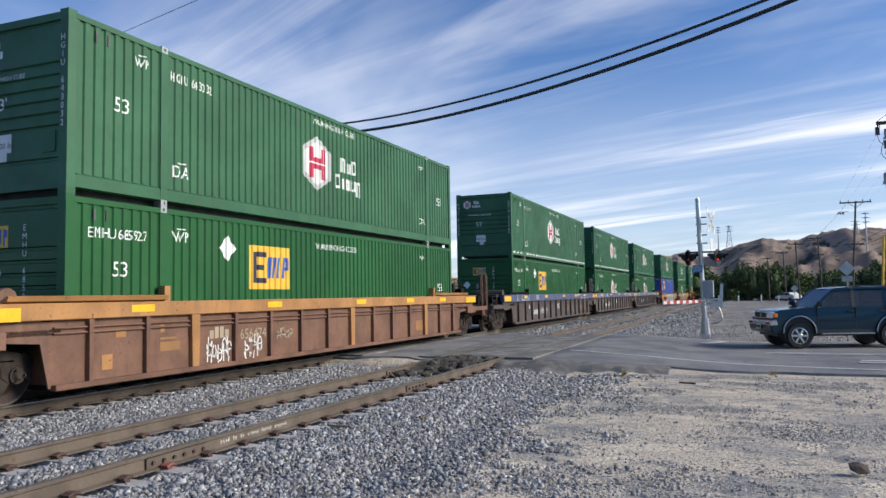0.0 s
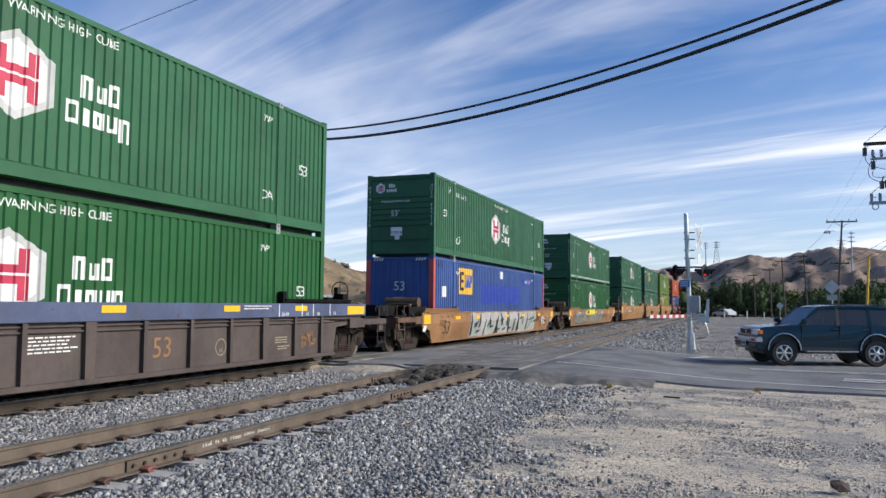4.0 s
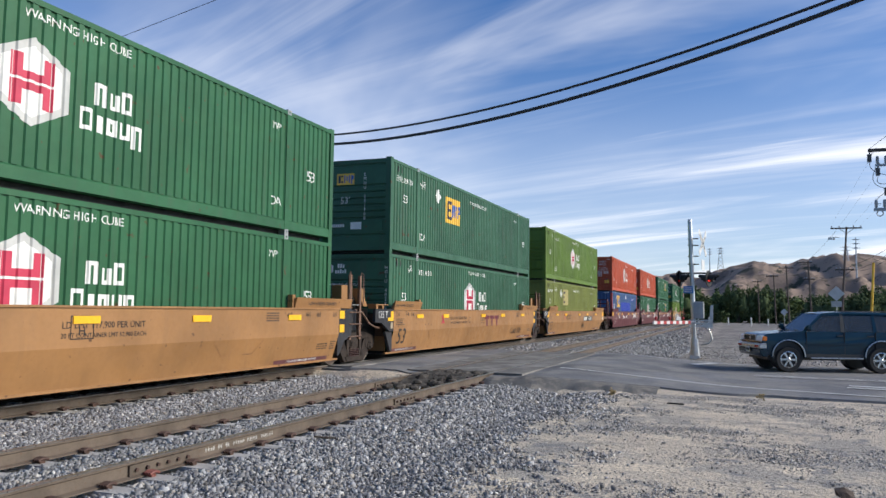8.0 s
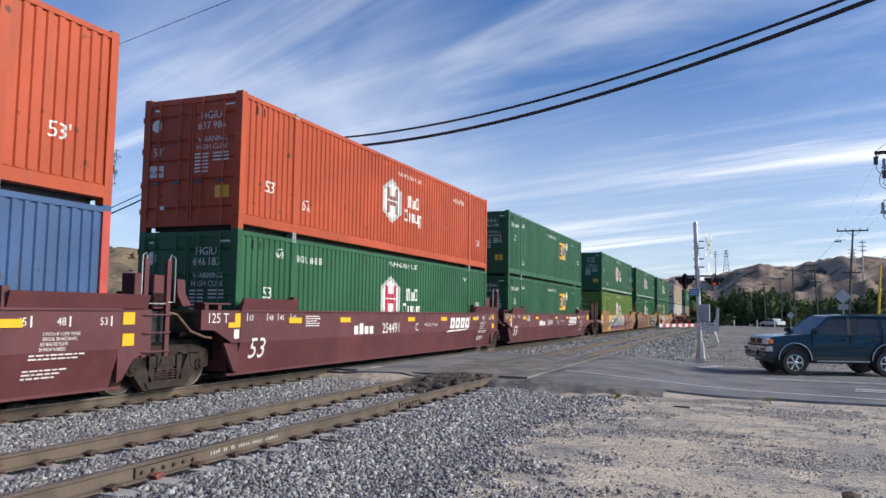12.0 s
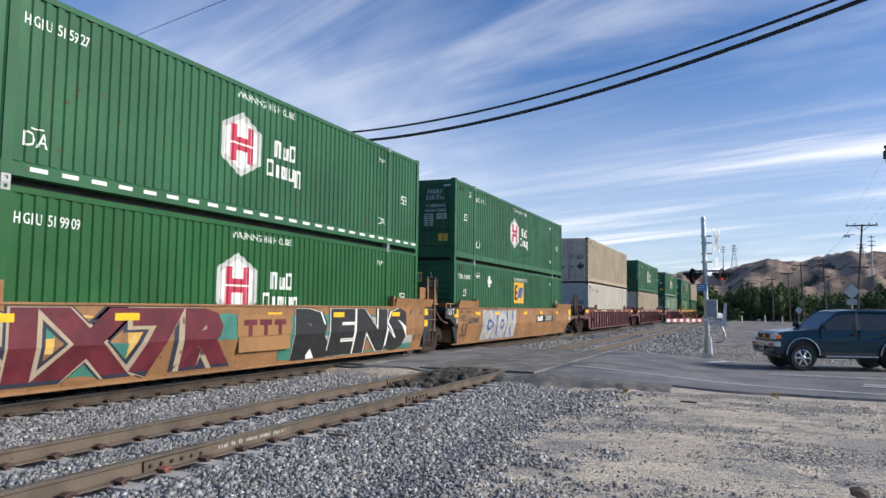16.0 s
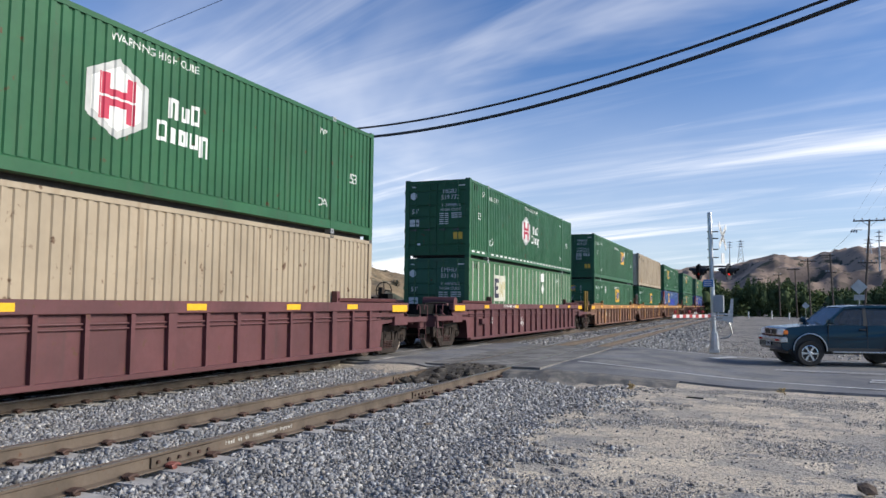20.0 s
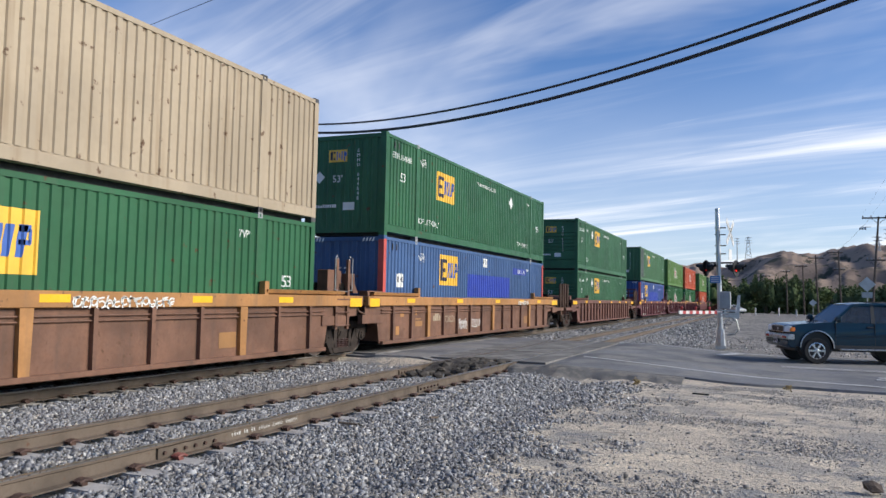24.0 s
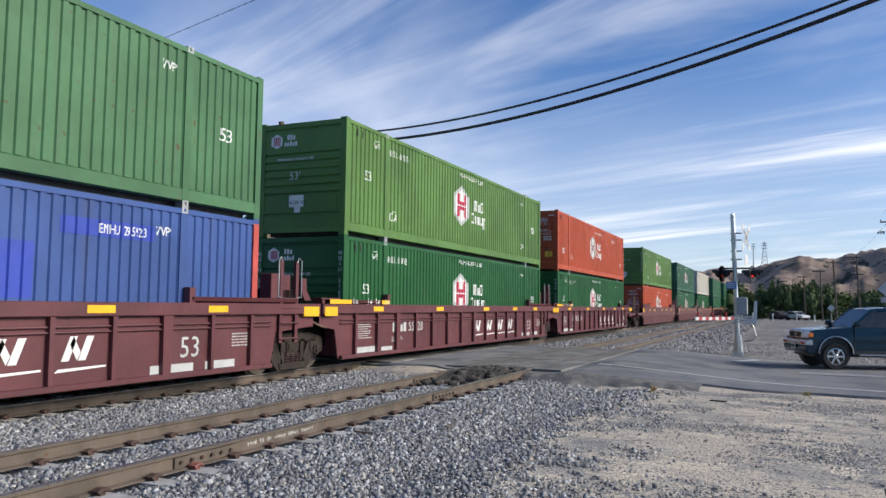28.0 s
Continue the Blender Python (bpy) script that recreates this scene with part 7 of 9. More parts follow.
    unit(242.75, green_square("green_a", "654499", "doors", y=10.8, diamond=11.9), green_square("green_a", "654199", "doors", y=10.8, diamond=11.9), maroon(JO, CO, "B"))
    c = tan(CO, JO, "724150", True, plate=2.75)
    sprayed_ground(c, 14, 2.0, 9.4, 0.25, 1.44, ("spray_gold", "car_maroon_b", "spray_teal"))
    sprayed_word(c, "OAKAS", 2.9, 9.1, 0.27, 1.43, ((0.12, "spray_blue", 0.004, None), (0.05, "spray_white", 0.007, None), (0.05, "spray_purple", 0.0085, 0.62)))
    sprayed_ground(c, 15, 9.4, 14.1, 0.25, 1.44, ("spray_red", "spray_mint"))
    sprayed_word(c, "MERS", 9.7, 13.8, 0.30, 1.40, ((0.085, "mark_pale", 0.004, None), (0.055, "spray_red", 0.007, None)))
    lower = container("lime", "closed", "lime-green ribbed container with a white six-sided emblem")
    hexagon_marks(lower, "639205")
    end_marks(lower, "hex")
    unit(266.5, lower, green_hex("green_a", "513352", "doors", True), c)
    c = tan(JO, JO, "", True)
    sprayed_ground(c, 61, 0.7, 7.1, 0.27, 1.42, ("car_tan_worn", "spray_gold", "spray_teal"))
    sprayed_word(c, "SIX7R", 0.9, 7.0, 0.26, 1.44, ((0.125, "mark_navy", 0.004, None), (0.095, "cream", 0.0055, None), (0.06, "spray_red", 0.008, None), (0.06, "mark_navy", 0.0095, 0.36)))
    car_marks(c, [rect(7.05, 8.95, 0.86, 1.30), rect(7.1, 8.9, 0.55, 0.85)], "car_tan", "smooth", 1.520, "repainted_panel", "clean tan repainted patch")
    for i in range(3):
        car_marks(c, [rect(7.25 + 0.52 * i, 7.68 + 0.52 * i, 1.08, 1.20), rect(7.40 + 0.52 * i, 7.53 + 0.52 * i, 0.87, 1.08)], "spray_red", "smooth", 1.524, "name_bar", "faded dark red bar")
    sprayed_ground(c, 62, 8.6, 15.5, 0.27, 1.30, ("spray_teal", "spray_white", "car_tan_worn"))
    sprayed_word(c, "RENS", 9.1, 15.0, 0.26, 1.44, ((0.125, "mark_black", 0.004, None), (0.10, "mark_white", 0.0055, None), (0.075, "mark_black", 0.008, None)))
    unit(285.7, green_hex("green_c", "519909"), green_hex("green_a", "515927", "doors", True), c)
    c = tan(JO, CO, "724150", True, plate=10.2, letter="A")
    sprayed_ground(c, 63, 2.5, 6.8, 0.25, 1.42, ("spray_white",))
    sprayed_word(c, "CION", 2.6, 6.8, 0.25, 1.42, ((0.15, "spray_blue", 0.004, None), (0.085, "spray_white", 0.007, None)))
    tag(c, 23, 0.9, 0.9, 0.9, 0.26, "leaf_grey", 1.57)
    unit(305.0, green_square("green_a", "264142", y=8.0), green_hex("green_a", "510716", "doors"), c)
    unit(328.5, plain_box("white_paint", "doors", "606129", "white ribbed container with rusty doors"), plain_box("cream", "doors", "603209", "dirty cream ribbed container with stained doors"), maroon_rib(CO, CO, tagged_by=31))
    unit(351.6, plain_box("cream", "flat", "110330", "cream ribbed container streaked with rust"), green_hex("green_a", "648607"), maroon_rib(CO, CO))
    unit(375.2, pale_posts("831431"), green_hex("green_a", "519772", "doors", True), maroon_rib(CO, CO, tagged_by=32))
    unit(397.9, green_square("green_b", "657420", y=8.6), green_square("green_b", "653291", "doors", y=10.8, diamond=11.9), brown(CO, JO))
    unit(417.4, green_square("green_a", "273025", y=8.2, diamond=0, caution=False), plain_box("cream", "flat", "601320", "cream ribbed container with an orange placard"), brown(JO, JO))
    tag(U[-1], 33, 9.4, 1.22, 2.0, 0.2, "mark_white")
    unit(437.0, blue_box("", "blue", at=4.7, patch_at=6.4), green_square("green_a", "644648", "flat", y=4.3, diamond=11.2, lift_note=True), brown(JO, CO, accent="end_brown"))
    tag(U[-1], 34, 5.35, 0.42, 0.75, 0.36, "mark_white", 1.41)
    car_marks(U[-1], letters("BEYOU!", 6.92, 0.62, 0.26, 0.85) + [rect(6.74, 7.09, 0.46, 0.485)], "mark_white", "rib", 1.408, "sprayed_lettering", "white sprayed lettering")
    tag(U[-1], 35, 11.7, 1.22, 1.5, 0.2, "mark_white")
    unit(460.3, green_square("green_b", "646789", z=2.10), green_square("green_b", "646356", z=2.10), ribbed_car("faded red-brown ribbed well car with a dusty top rail", "car_red_brown", "car_red_brown", (CO, CO), "end_brown", 19, chord=0.20))
    upper = green_square("green_e", "832260", "flat", y=4.9)
    mark(upper, "repainted_panel", "", "grey_green", [rect(0.14, 1.98, 0.34, TALL - 0.13)], 0.0075, "grey-green repainted end bay")
    unit(483.5, blue_box("", "blue_b"), upper, oxide_rib(CO, JO, "55728"))
    upper = container("lime_b", "closed", "pale green ribbed container with a white six-sided emblem")
    hexagon_marks(upper, "639876")
    end_marks(upper, "hex")
    unit(502.9, green_hex("green_c", "516702"), upper, oxide_rib(JO, JO, "55728"))
    unit(521.9, green_hex("green_c", "507732"), red_hex("637711"), oxide_rib(JO, CO, "55728"))
    unit(545.8, red_hex("638540"), green_hex("lime_b", "640552", label="pale green ribbed container with a white six-sided emblem"), smooth_car("red-brown smooth-sided well car", "car_maroon_b", (CO, JO), "car_maroon_b"))
    unit(566.4, green_hex("green_a", "514403"), green_hex("green_d", "519027"), smooth_car("red-brown smooth-sided well car", "car_maroon_b", (JO, JO), "car_maroon_b"))
    unit(586.0, green_hex("green_c", "514404"), plain_box("white_paint", "closed", "606810", "white ribbed container on the train"), smooth_car("red-brown smooth-sided well car", "car_maroon_b", (JO, CO), "car_maroon_b"))
    for k, (a, p, q) in enumerate(((609.4, "green_a", "green_b"), (632.8, "green_c", "green_a"), (652.3, "green_a", "green_a"), (671.8, "green_b", "green_c"), (695.2, "green_a", "green_b"))):
        unit(a, container(p, "closed", "green ribbed container far down the train"), container(q, "closed", "green ribbed container far down the train"), maroon_rib(CO, CO))


train()

# ---- hills ----
def polar(az, d):
    return d * math.sin(radians(az)), d * math.cos(radians(az))


HILLS = {}


def hill(name, label, material, ridge, near, crest, back, step, rough, gully):
    """A ridge seen from the crossing: ridge as (bearing, degrees up) pairs; it rises from near to crest and falls to back."""
    bm = bmesh.new()
    azs = np.arange(ridge[0][0], ridge[-1][0] + step, step)
    ds = list(np.linspace(near, crest, 44)) + list(np.linspace(crest, back, 8))[1:]
    grid = []
    for az in azs:
        el = float(np.interp(az, [r[0] for r in ridge], [r[1] for r in ridge]))
        el += 0.10 * noise.noise((az * 0.9, 3, 1)) + 0.05 * noise.noise((az * 3.1, 8, 1))
        row = []
        for d in ds:
            x, y = polar(az, d)
            k = (d - near) / (crest - near) if d <= crest else max(0.0, 1 - 0.5 * (d - crest) / (back - crest))
            k = k if d > crest else ease(0, 1, k) * 0.75 + 0.25 * k
            top = 1.516 + crest * math.tan(radians(el))
            z = -0.6 + top * k
            fold = abs(noise.noise((x / gully, y / gully, 4))) + 0.5 * abs(noise.noise((x / gully * 2.3, y / gully * 2.3, 6)))
            z -= fold * rough * k * (1.15 - k) * 3
            row.append(bm.verts.new((x, y, z)))
        grid.append(row)
    for a, b in zip(grid, grid[1:]):
        for i in range(len(ds) - 1):
            bm.faces.new((a[i], b[i], b[i + 1], a[i + 1]))
    HILLS[name] = (azs, ds, [[v.co.z for v in row] for row in grid])
    setting(name, bm, material, label, "hill", True)


hill("hill_left", "dry tan grassy hillside with dark scrub", "hill_dry", [(-95, 5), (-75, 5.5), (-62, 5.2), (-55, 4.6), (-48, 4.1), (-45, 4.4), (-42, 4.3), (-40, 4.9), (-38.2, 5.8), (-36.2, 5.3), (-33, 4.4), (-30, 3.6), (-28, 2.9), (-26, 2.3), (-22, 1.7), (-15, 1.3)],
     120, 260, 420, 0.3, 8.0, 26.0)
hill("hill_right", "brown eroded hills in the distance", "hill_far", [(-18, 1.4), (-10, 2.2), (-4.8, 2.9), (-3, 2.85), (-1.2, 3.15), (0.2, 3.55), (1.15, 3.82), (2.2, 3.68), (3.2, 3.55), (4.2, 3.8), (5.2, 4.15), (6.3, 4.38), (7.6, 4.28), (9, 3.9), (12, 3.7), (18, 3.2), (30, 3.6), (60, 2.5)],
     430, 820, 1200, 0.16, 26.0, 62.0)


# ---- trees ----
def leaf_cloud(bm, rnd, centres, count, size, droop=0.0, squash=1.0):
    """Many small bent leaves scattered through overlapping clumps."""
    total = sum(c[3] ** 2 for c in centres)
    for cx, cy, cz, r in centres:
        n = int(count * r * r / total)
        # each clump is made of sprays, so that gaps stay open
        sprays = [Vector((rnd.gauss(0, 1), rnd.gauss(0, 1), rnd.gauss(0, 1))).normalized() * r * rnd.uniform(0.35, 1.0) for _ in range(max(3, n // (32 if droop else 26)))]
        for i in range(n):
            s = sprays[i % len(sprays)]
            p = Vector((cx, cy, cz)) + s + Vector((rnd.gauss(0, 1), rnd.gauss(0, 1), rnd.gauss(0, 1) * squash)) * r * 0.15
            p.z -= droop * abs(rnd.gauss(0, 1)) * 0.5
            d = Vector((rnd.uniform(-1, 1), rnd.uniform(-1, 1), rnd.uniform(-1, 0.6) - droop)).normalized()
            u = d.orthogonal().normalized()
            u.rotate(Matrix.Rotation(rnd.uniform(0, 6.28), 3, d))
            l = size * rnd.uniform(0.6, 1.4)
            w = l * (0.19 if droop else 0.42)
            a, b, c = bm.verts.new(p), bm.verts.new(p + d * l * 0.5 + u * w), bm.verts.new(p + d * l)
            e = bm.verts.new(p + d * l * 0.5 - u * w)
            bm.faces.new((a, b, c, e))


def limb(bm, a, b, r0, r1, rnd, n=4):
    a, b = Vector(a), Vector(b)
    last, lr = a, r0
    for i in range(1, n + 1):
        k = i / n
        p = a.lerp(b, k) + Vector((rnd.uniform(-1, 1), rnd.uniform(-1, 1), rnd.uniform(-0.5, 0.5))) * (b - a).length * 0.05 * (i < n)
        r = r0 + (r1 - r0) * k
        tube(bm, last, p, lr, 7, r)
        last, lr = p, r


def big_tree():
    root = thing("pepper_tree", "tall drooping pepper tree with thin grey-green leaves", "tree", at=pose(-43.9, 32.8, -0.5, 0, 0, 51))
    rnd = random.Random(9)
    lobes = [(0.9, 15.4, 1.1), (2.4, 14.6, 1.3), (3.7, 13.9, 1.2), (4.9, 12.2, 1.1), (5.4, 10.4, 0.9), (3.6, 11.8, 1.2), (-0.6, 14.0, 1.3), (-0.6, 11.1, 1.7), (0.2, 9.2, 1.8), (2.3, 8.4, 1.5), (3.3, 6.9, 1.5), (3.7, 5.0, 1.1), (1.7, 6.3, 1.8), (0, 5.5, 1.9),
             (2.1, 3.6, 1.2), (-0.7, 4.0, 1.6), (1.6, 10.4, 1.3), (-2.6, 13.0, 1.5), (-3.8, 10.8, 1.8), (-3.2, 8.0, 2.0), (-4.6, 6.2, 1.7), (-2.4, 5.4, 1.8), (-5.6, 9.0, 1.5), (-3.4, 3.4, 1.3)]
    centres = [(x, rnd.uniform(-2.2, 2.2), z, r) for x, z, r in lobes]
    centres += [(x * 0.8, rnd.choice((-1, 1)) * rnd.uniform(1.5, 3.2), z * 0.95, r * 0.8) for x, z, r in lobes[::2]]
    centres = [(x * 1.17, y * 1.1, z * 1.145, r * 1.02) for x, y, z, r in centres]
    bm = bmesh.new()
    limb(bm, (0, 0, 0), (0.15, 0, 3.6), 0.45, 0.34, rnd)
    limb(bm, (0.15, 0, 3.6), (0.3, 0.2, 9.5), 0.30, 0.16, rnd, 5)
    limb(bm, (0.3, 0.2, 9.5), (1.1, 0, 17.2), 0.15, 0.03, rnd, 5)
    limb(bm, (0.15, 0, 3.4), (-2.8, 0.6, 9.0), 0.26, 0.10, rnd, 5)
    part("trunk", bm, "bark", root)
    for x, y, z, r in centres:
        bm = bmesh.new()
        hub = (0.3 + 0.04 * z, 0.2, max(3.0, z * 0.72))
        limb(bm, hub, (x, y, z), 0.07, 0.015, rnd, 4)
        part("branch", bm, "bark", root)
    bm = bmesh.new()
    leaf_cloud(bm, rnd, centres, 112000, 0.215, 1.2, 1.6)
    part("crown", bm, "leaf_olive", root)


big_tree()


def round_tree(seed, tall, wide, leaf, label, count=3300, size=0.50):
    rnd = random.Random(seed)
    root = thing("tree", label, "tree", "trees before the hills")
    bm = bmesh.new()
    limb(bm, (0, 0, 0), (0.1, 0, tall * 0.5), wide * 0.09, wide * 0.04, rnd, 3)
    centres = []
    for i in range(13):
        a = rnd.uniform(0, 6.28)
        z = tall * rnd.uniform(0.14, 0.86)
        r = wide * 0.36 * (1.1 - abs(z / tall - 0.5))
        x, y = math.cos(a) * wide * 0.55 * rnd.random(), math.sin(a) * wide * 0.55 * rnd.random()
        centres.append((x, y, z, r))
        limb(bm, (0.1, 0, tall * 0.4), (x, y, z), wide * 0.03, 0.02, rnd, 2)
    part("trunk", bm, "bark", root)
    bm = bmesh.new()
    leaf_cloud(bm, rnd, centres, count, size)
    # dense inner clumps behind the leaves
    for x, y, z, r in centres:
        out = bmesh.ops.create_icosphere(bm, subdivisions=2, radius=r * 0.50)["verts"]
        for v in out:
            v.co = v.co * (1 + 0.42 * noise.noise(v.co * (1.6 / r) + Vector((x, y, z)))) + Vector((x, y, z))
    part("crown", bm, leaf, root)
    return root


def tree_belt():
    kinds = [round_tree(1, 6.9, 7.0, "leaf_dark", "dense dark green tree at the field's edge"), round_tree(2, 8.0, 6.4, "leaf_mid", "dense mid-green tree at the field's edge"),
             round_tree(3, 5.2, 7.0, "leaf_dark", "low dark green tree at the field's edge"), round_tree(4, 5.6, 4.4, "leaf_grey", "thin grey-brown bare tree at the field's edge", 1100)]
    spots = []
    rnd = random.Random(6)
    for i in range(62):
        az = -9.5 + i * 0.42 + rnd.uniform(-0.2, 0.2)
        d = rnd.uniform(172, 215)
        spots.append((az, d, 3 if 3.6 < az < 5.6 and rnd.random() < 0.6 else rnd.choice((0, 1, 1, 2))))
    for i in range(12):
        spots.append((rnd.uniform(-7, 14), rnd.uniform(145, 160), 2))
    used = set()
    for az, d, k in spots:
        x, y = polar(az, d)
        m = pose(x, y, -0.3, 0, 0, rnd.uniform(0, 360)) @ Matrix.Diagonal((*(rnd.uniform(0.7, 1.05),) * 2, rnd.uniform(0.72, 1.05), 1.0))
        if k in used:
            copy_thing(kinds[k], m)
        else:
            kinds[k].matrix_basis = m
            used.add(k)


tree_belt()


def brush(name, label, material, spots, size, count):
    rnd = random.Random(len(spots))
    bm = bmesh.new()
    leaf_cloud(bm, rnd, [(x, y, z, r) for x, y, z, r in spots], count, size)
    tagged(new(name, to_mesh(bm, material, name)), label, "bushes", kind="stuff")


def brushes():
    rnd = random.Random(12)
    scrub = []
    for i in range(110):
        az, d = rnd.uniform(-11, 16), rnd.uniform(140, 170)
        x, y = polar(az, d)
        scrub.append((x, y, 0.5, rnd.uniform(0.8, 1.9)))
    brush("brush", "low green brush below the trees", "leaf_dark", scrub, 0.55, 20000)
    left = []
    for i in range(26):
        az, d = rnd.uniform(-56, -43.8), rnd.uniform(92, 120)
        x, y = polar(az, d)
        left.append((x, y, 0.6 + rnd.uniform(0, 0.8), rnd.uniform(1.0, 2.1)))
    brush("brush", "dark scrub at the foot of the hill", "leaf_dark", left, 0.35, 9000)
    azs, ds, zs = HILLS["hill_left"]
    slope = []
    for i in range(150):
        a, d = int(rnd.uniform(0.42, 0.86) * len(azs)), rnd.randrange(3, 40)
        if noise.noise((azs[a] * 0.35, ds[d] * 0.03, 7)) < 0.02:
            continue
        x, y = polar(azs[a], ds[d])
        slope.append((x, y, zs[a][d] + 0.2, rnd.uniform(0.5, 1.7)))
    brush("brush", "grey-green scrub scattered over the dry hillside", "leaf_grey", slope, 0.40, 12000)
    yellow = [(*polar(-49.5 + 0.5 * i, 84), 0.7 + 0.25 * (i % 2), 0.9) for i in range(4)]
    brush("brush", "yellow flowering bush beyond the tracks", "leaf_yellow", yellow, 0.25, 3200)
    weeds = [(1.30, 6.85, -0.16, 0.14), (1.5, 7.0, -0.16, 0.10), (-2.4, 15.9, -0.15, 0.10), (0.4, 16.6, -0.16, 0.07)]
    brush("brush", "dry weeds on the dirt", "dry_grass", weeds, 0.07, 260)


brushes()


# ---- poles and wires ----
def wire(name, a, b, sag, r, label, n=40):
    bm = bmesh.new()
    a, b = Vector(a), Vector(b)
    pts = [a.lerp(b, i / n) - Vector((0, 0, 4 * sag * (i / n) * (1 - i / n))) for i in range(n + 1)]
    pipe(bm, pts, r, 6)
    ob = new(name, to_mesh(bm, "wire_black", name))
    return tagged(ob, label, "wire")


def leaning_pole():
    root = thing("leaning_utility_pole", "leaning old wooden utility pole spliced to a thick stub", "utility pole", at=pose(-18.1, 25.4, -0.6))
    bm = bmesh.new()
    tube(bm, (0.35, -0.06, 0), (0.05, -0.42, 7.2), 0.21, 10, 0.16)
    part("stub", bm, "pole_wood", root, "thick dark wooden stub")
    bm = bmesh.new()
    tube(bm, (0.1, -0.12, 2.0), (0.02, -1.12, 9.3), 0.15, 10, 0.11)
    part("shaft", bm, "pole_wood", root)
    for z in (3.2, 4.9, 6.6):
        bm = bmesh.new()
        lathe(bm, [(0.27, z), (0.27, z + 0.05)], (0.15, -0.10 - (z - 2) * 0.10, 0), "z", 10)
        part("strap", bm, "steel_dark", root)
    for z, y in ((8.75, -1.1), (8.45, -1.06)):
        bm = bmesh.new()
        tube(bm, (0, y, z), (0.22, y - 0.06, z), 0.05, 8)
        part("bracket", bm, "steel_dark", root)
    bm = bmesh.new()
    pipe(bm, [(0.05, -1.0, 8.3), (1.6, 0.4, 0)], 0.008, 5)
    part("guy_wire", bm, "wire_black", root)


leaning_pole()
wire("power_cable", (-18.0, 24.3, 8.26), (12, 9, 9.03), 1.98, 0.030, "black power cable overhead")
wire("power_cable", (-18.0, 24.3, 7.99), (12, 9, 9.15), 2.17, 0.042, "thick black power cable overhead")
wire("power_cable", (-18.0, 24.3, 8.30), (-60, 38, 5.5), 1.70, 0.022, "black power cable overhead")
wire("power_cable", (-18.0, 24.3, 8.03), (-60, 38, 5.11), 1.68, 0.034, "thick black power cable overhead")
wire("power_cable", (-59.89, 43.82, 19.30), (3.42, 11.35, 9.83), 0.10, 0.013, "thin black wire high overhead")


def far_pole(az0, az1, d, el, arms, lean_label="dark wooden utility pole with a crossarm", thick=0.13):
    x0, y0 = polar(az1, d)
    x1, y1 = polar(az0, d)
    top = 1.516 + d * math.tan(radians(el))
    root = thing("utility_pole", lean_label, "utility pole", "utility poles along the far road", at=pose(x0, y0, -0.4))
    tip = Vector((x1 - x0, y1 - y0, top + 0.4))
    bm = bmesh.new()
    tube(bm, (0, 0, 0), tip, thick, 8, thick * 0.7)
    part("shaft", bm, "pole_far", root)
    for drop, left, right in arms:
        k = 1 - drop / (top + 0.4)
        c = tip * k
        bm = bmesh.new()
        box(bm, c.x - left, c.x + right, c.y - 0.22, c.y - 0.10, c.z - 0.07, c.z + 0.07)
        arm = part("crossarm", bm, "pole_far", root)
        for s in (-left + 0.1, -left * 0.45, right * 0.45, right - 0.1):
            bm = bmesh.new()
            lathe(bm, [(0.03, c.z + 0.06), (0.05, c.z + 0.14), (0.075, c.z + 0.20), (0.04, c.z + 0.27)], (c.x + s, c.y - 0.16, 0), "z", 8)
            part("insulator", bm, "insulator", arm)
        if left > 0.7 and right > 0.7:
            bm = bmesh.new()
            for s in (-0.75, 0.75):
                tube(bm, (c.x, c.y - 0.1, c.z - 0.6), (c.x + s, c.y - 0.1, c.z), 0.025, 5)
            part("arm_brace", bm, "pole_far", root)
    return root, tip


far_poles = [far_pole(6.98, 6.49, 91, 5.85, [(0.15, 1.55, 1.45), (4.6, 0.9, 0.9)]), far_pole(4.59, 4.76, 118, 3.61, [(0.25, 1.4, 0.5), (2.6, 0.7, 0.7)]), far_pole(3.21, 3.36, 122, 3.32, [(0.4, 1.0, 1.0)]),
             far_pole(2.41, 2.50, 135, 2.66, [(0.2, 1.2, 0.7)]), far_pole(1.38, 1.44, 142, 2.27, [(0.2, 0.9, 0.6)]), far_pole(0.08, 0.27, 160, 1.96, [(0.2, 0.8, 0.8)], thick=0.13)]
root, tip = far_poles[0]
bm = bmesh.new()
for s in (-0.45, -0.70, -0.92):
    tube(bm, (s, -0.2, tip.z - 1.42 - 0.08 * s), (s - 0.05, -0.2, tip.z - 1.10 + 0.1 * s), 0.10, 8)
box(bm, -1.0, 0.05, -0.24, -0.16, tip.z - 1.14, tip.z - 1.08)
part("transformer", bm, "housing_grey", root, "hanging grey equipment")


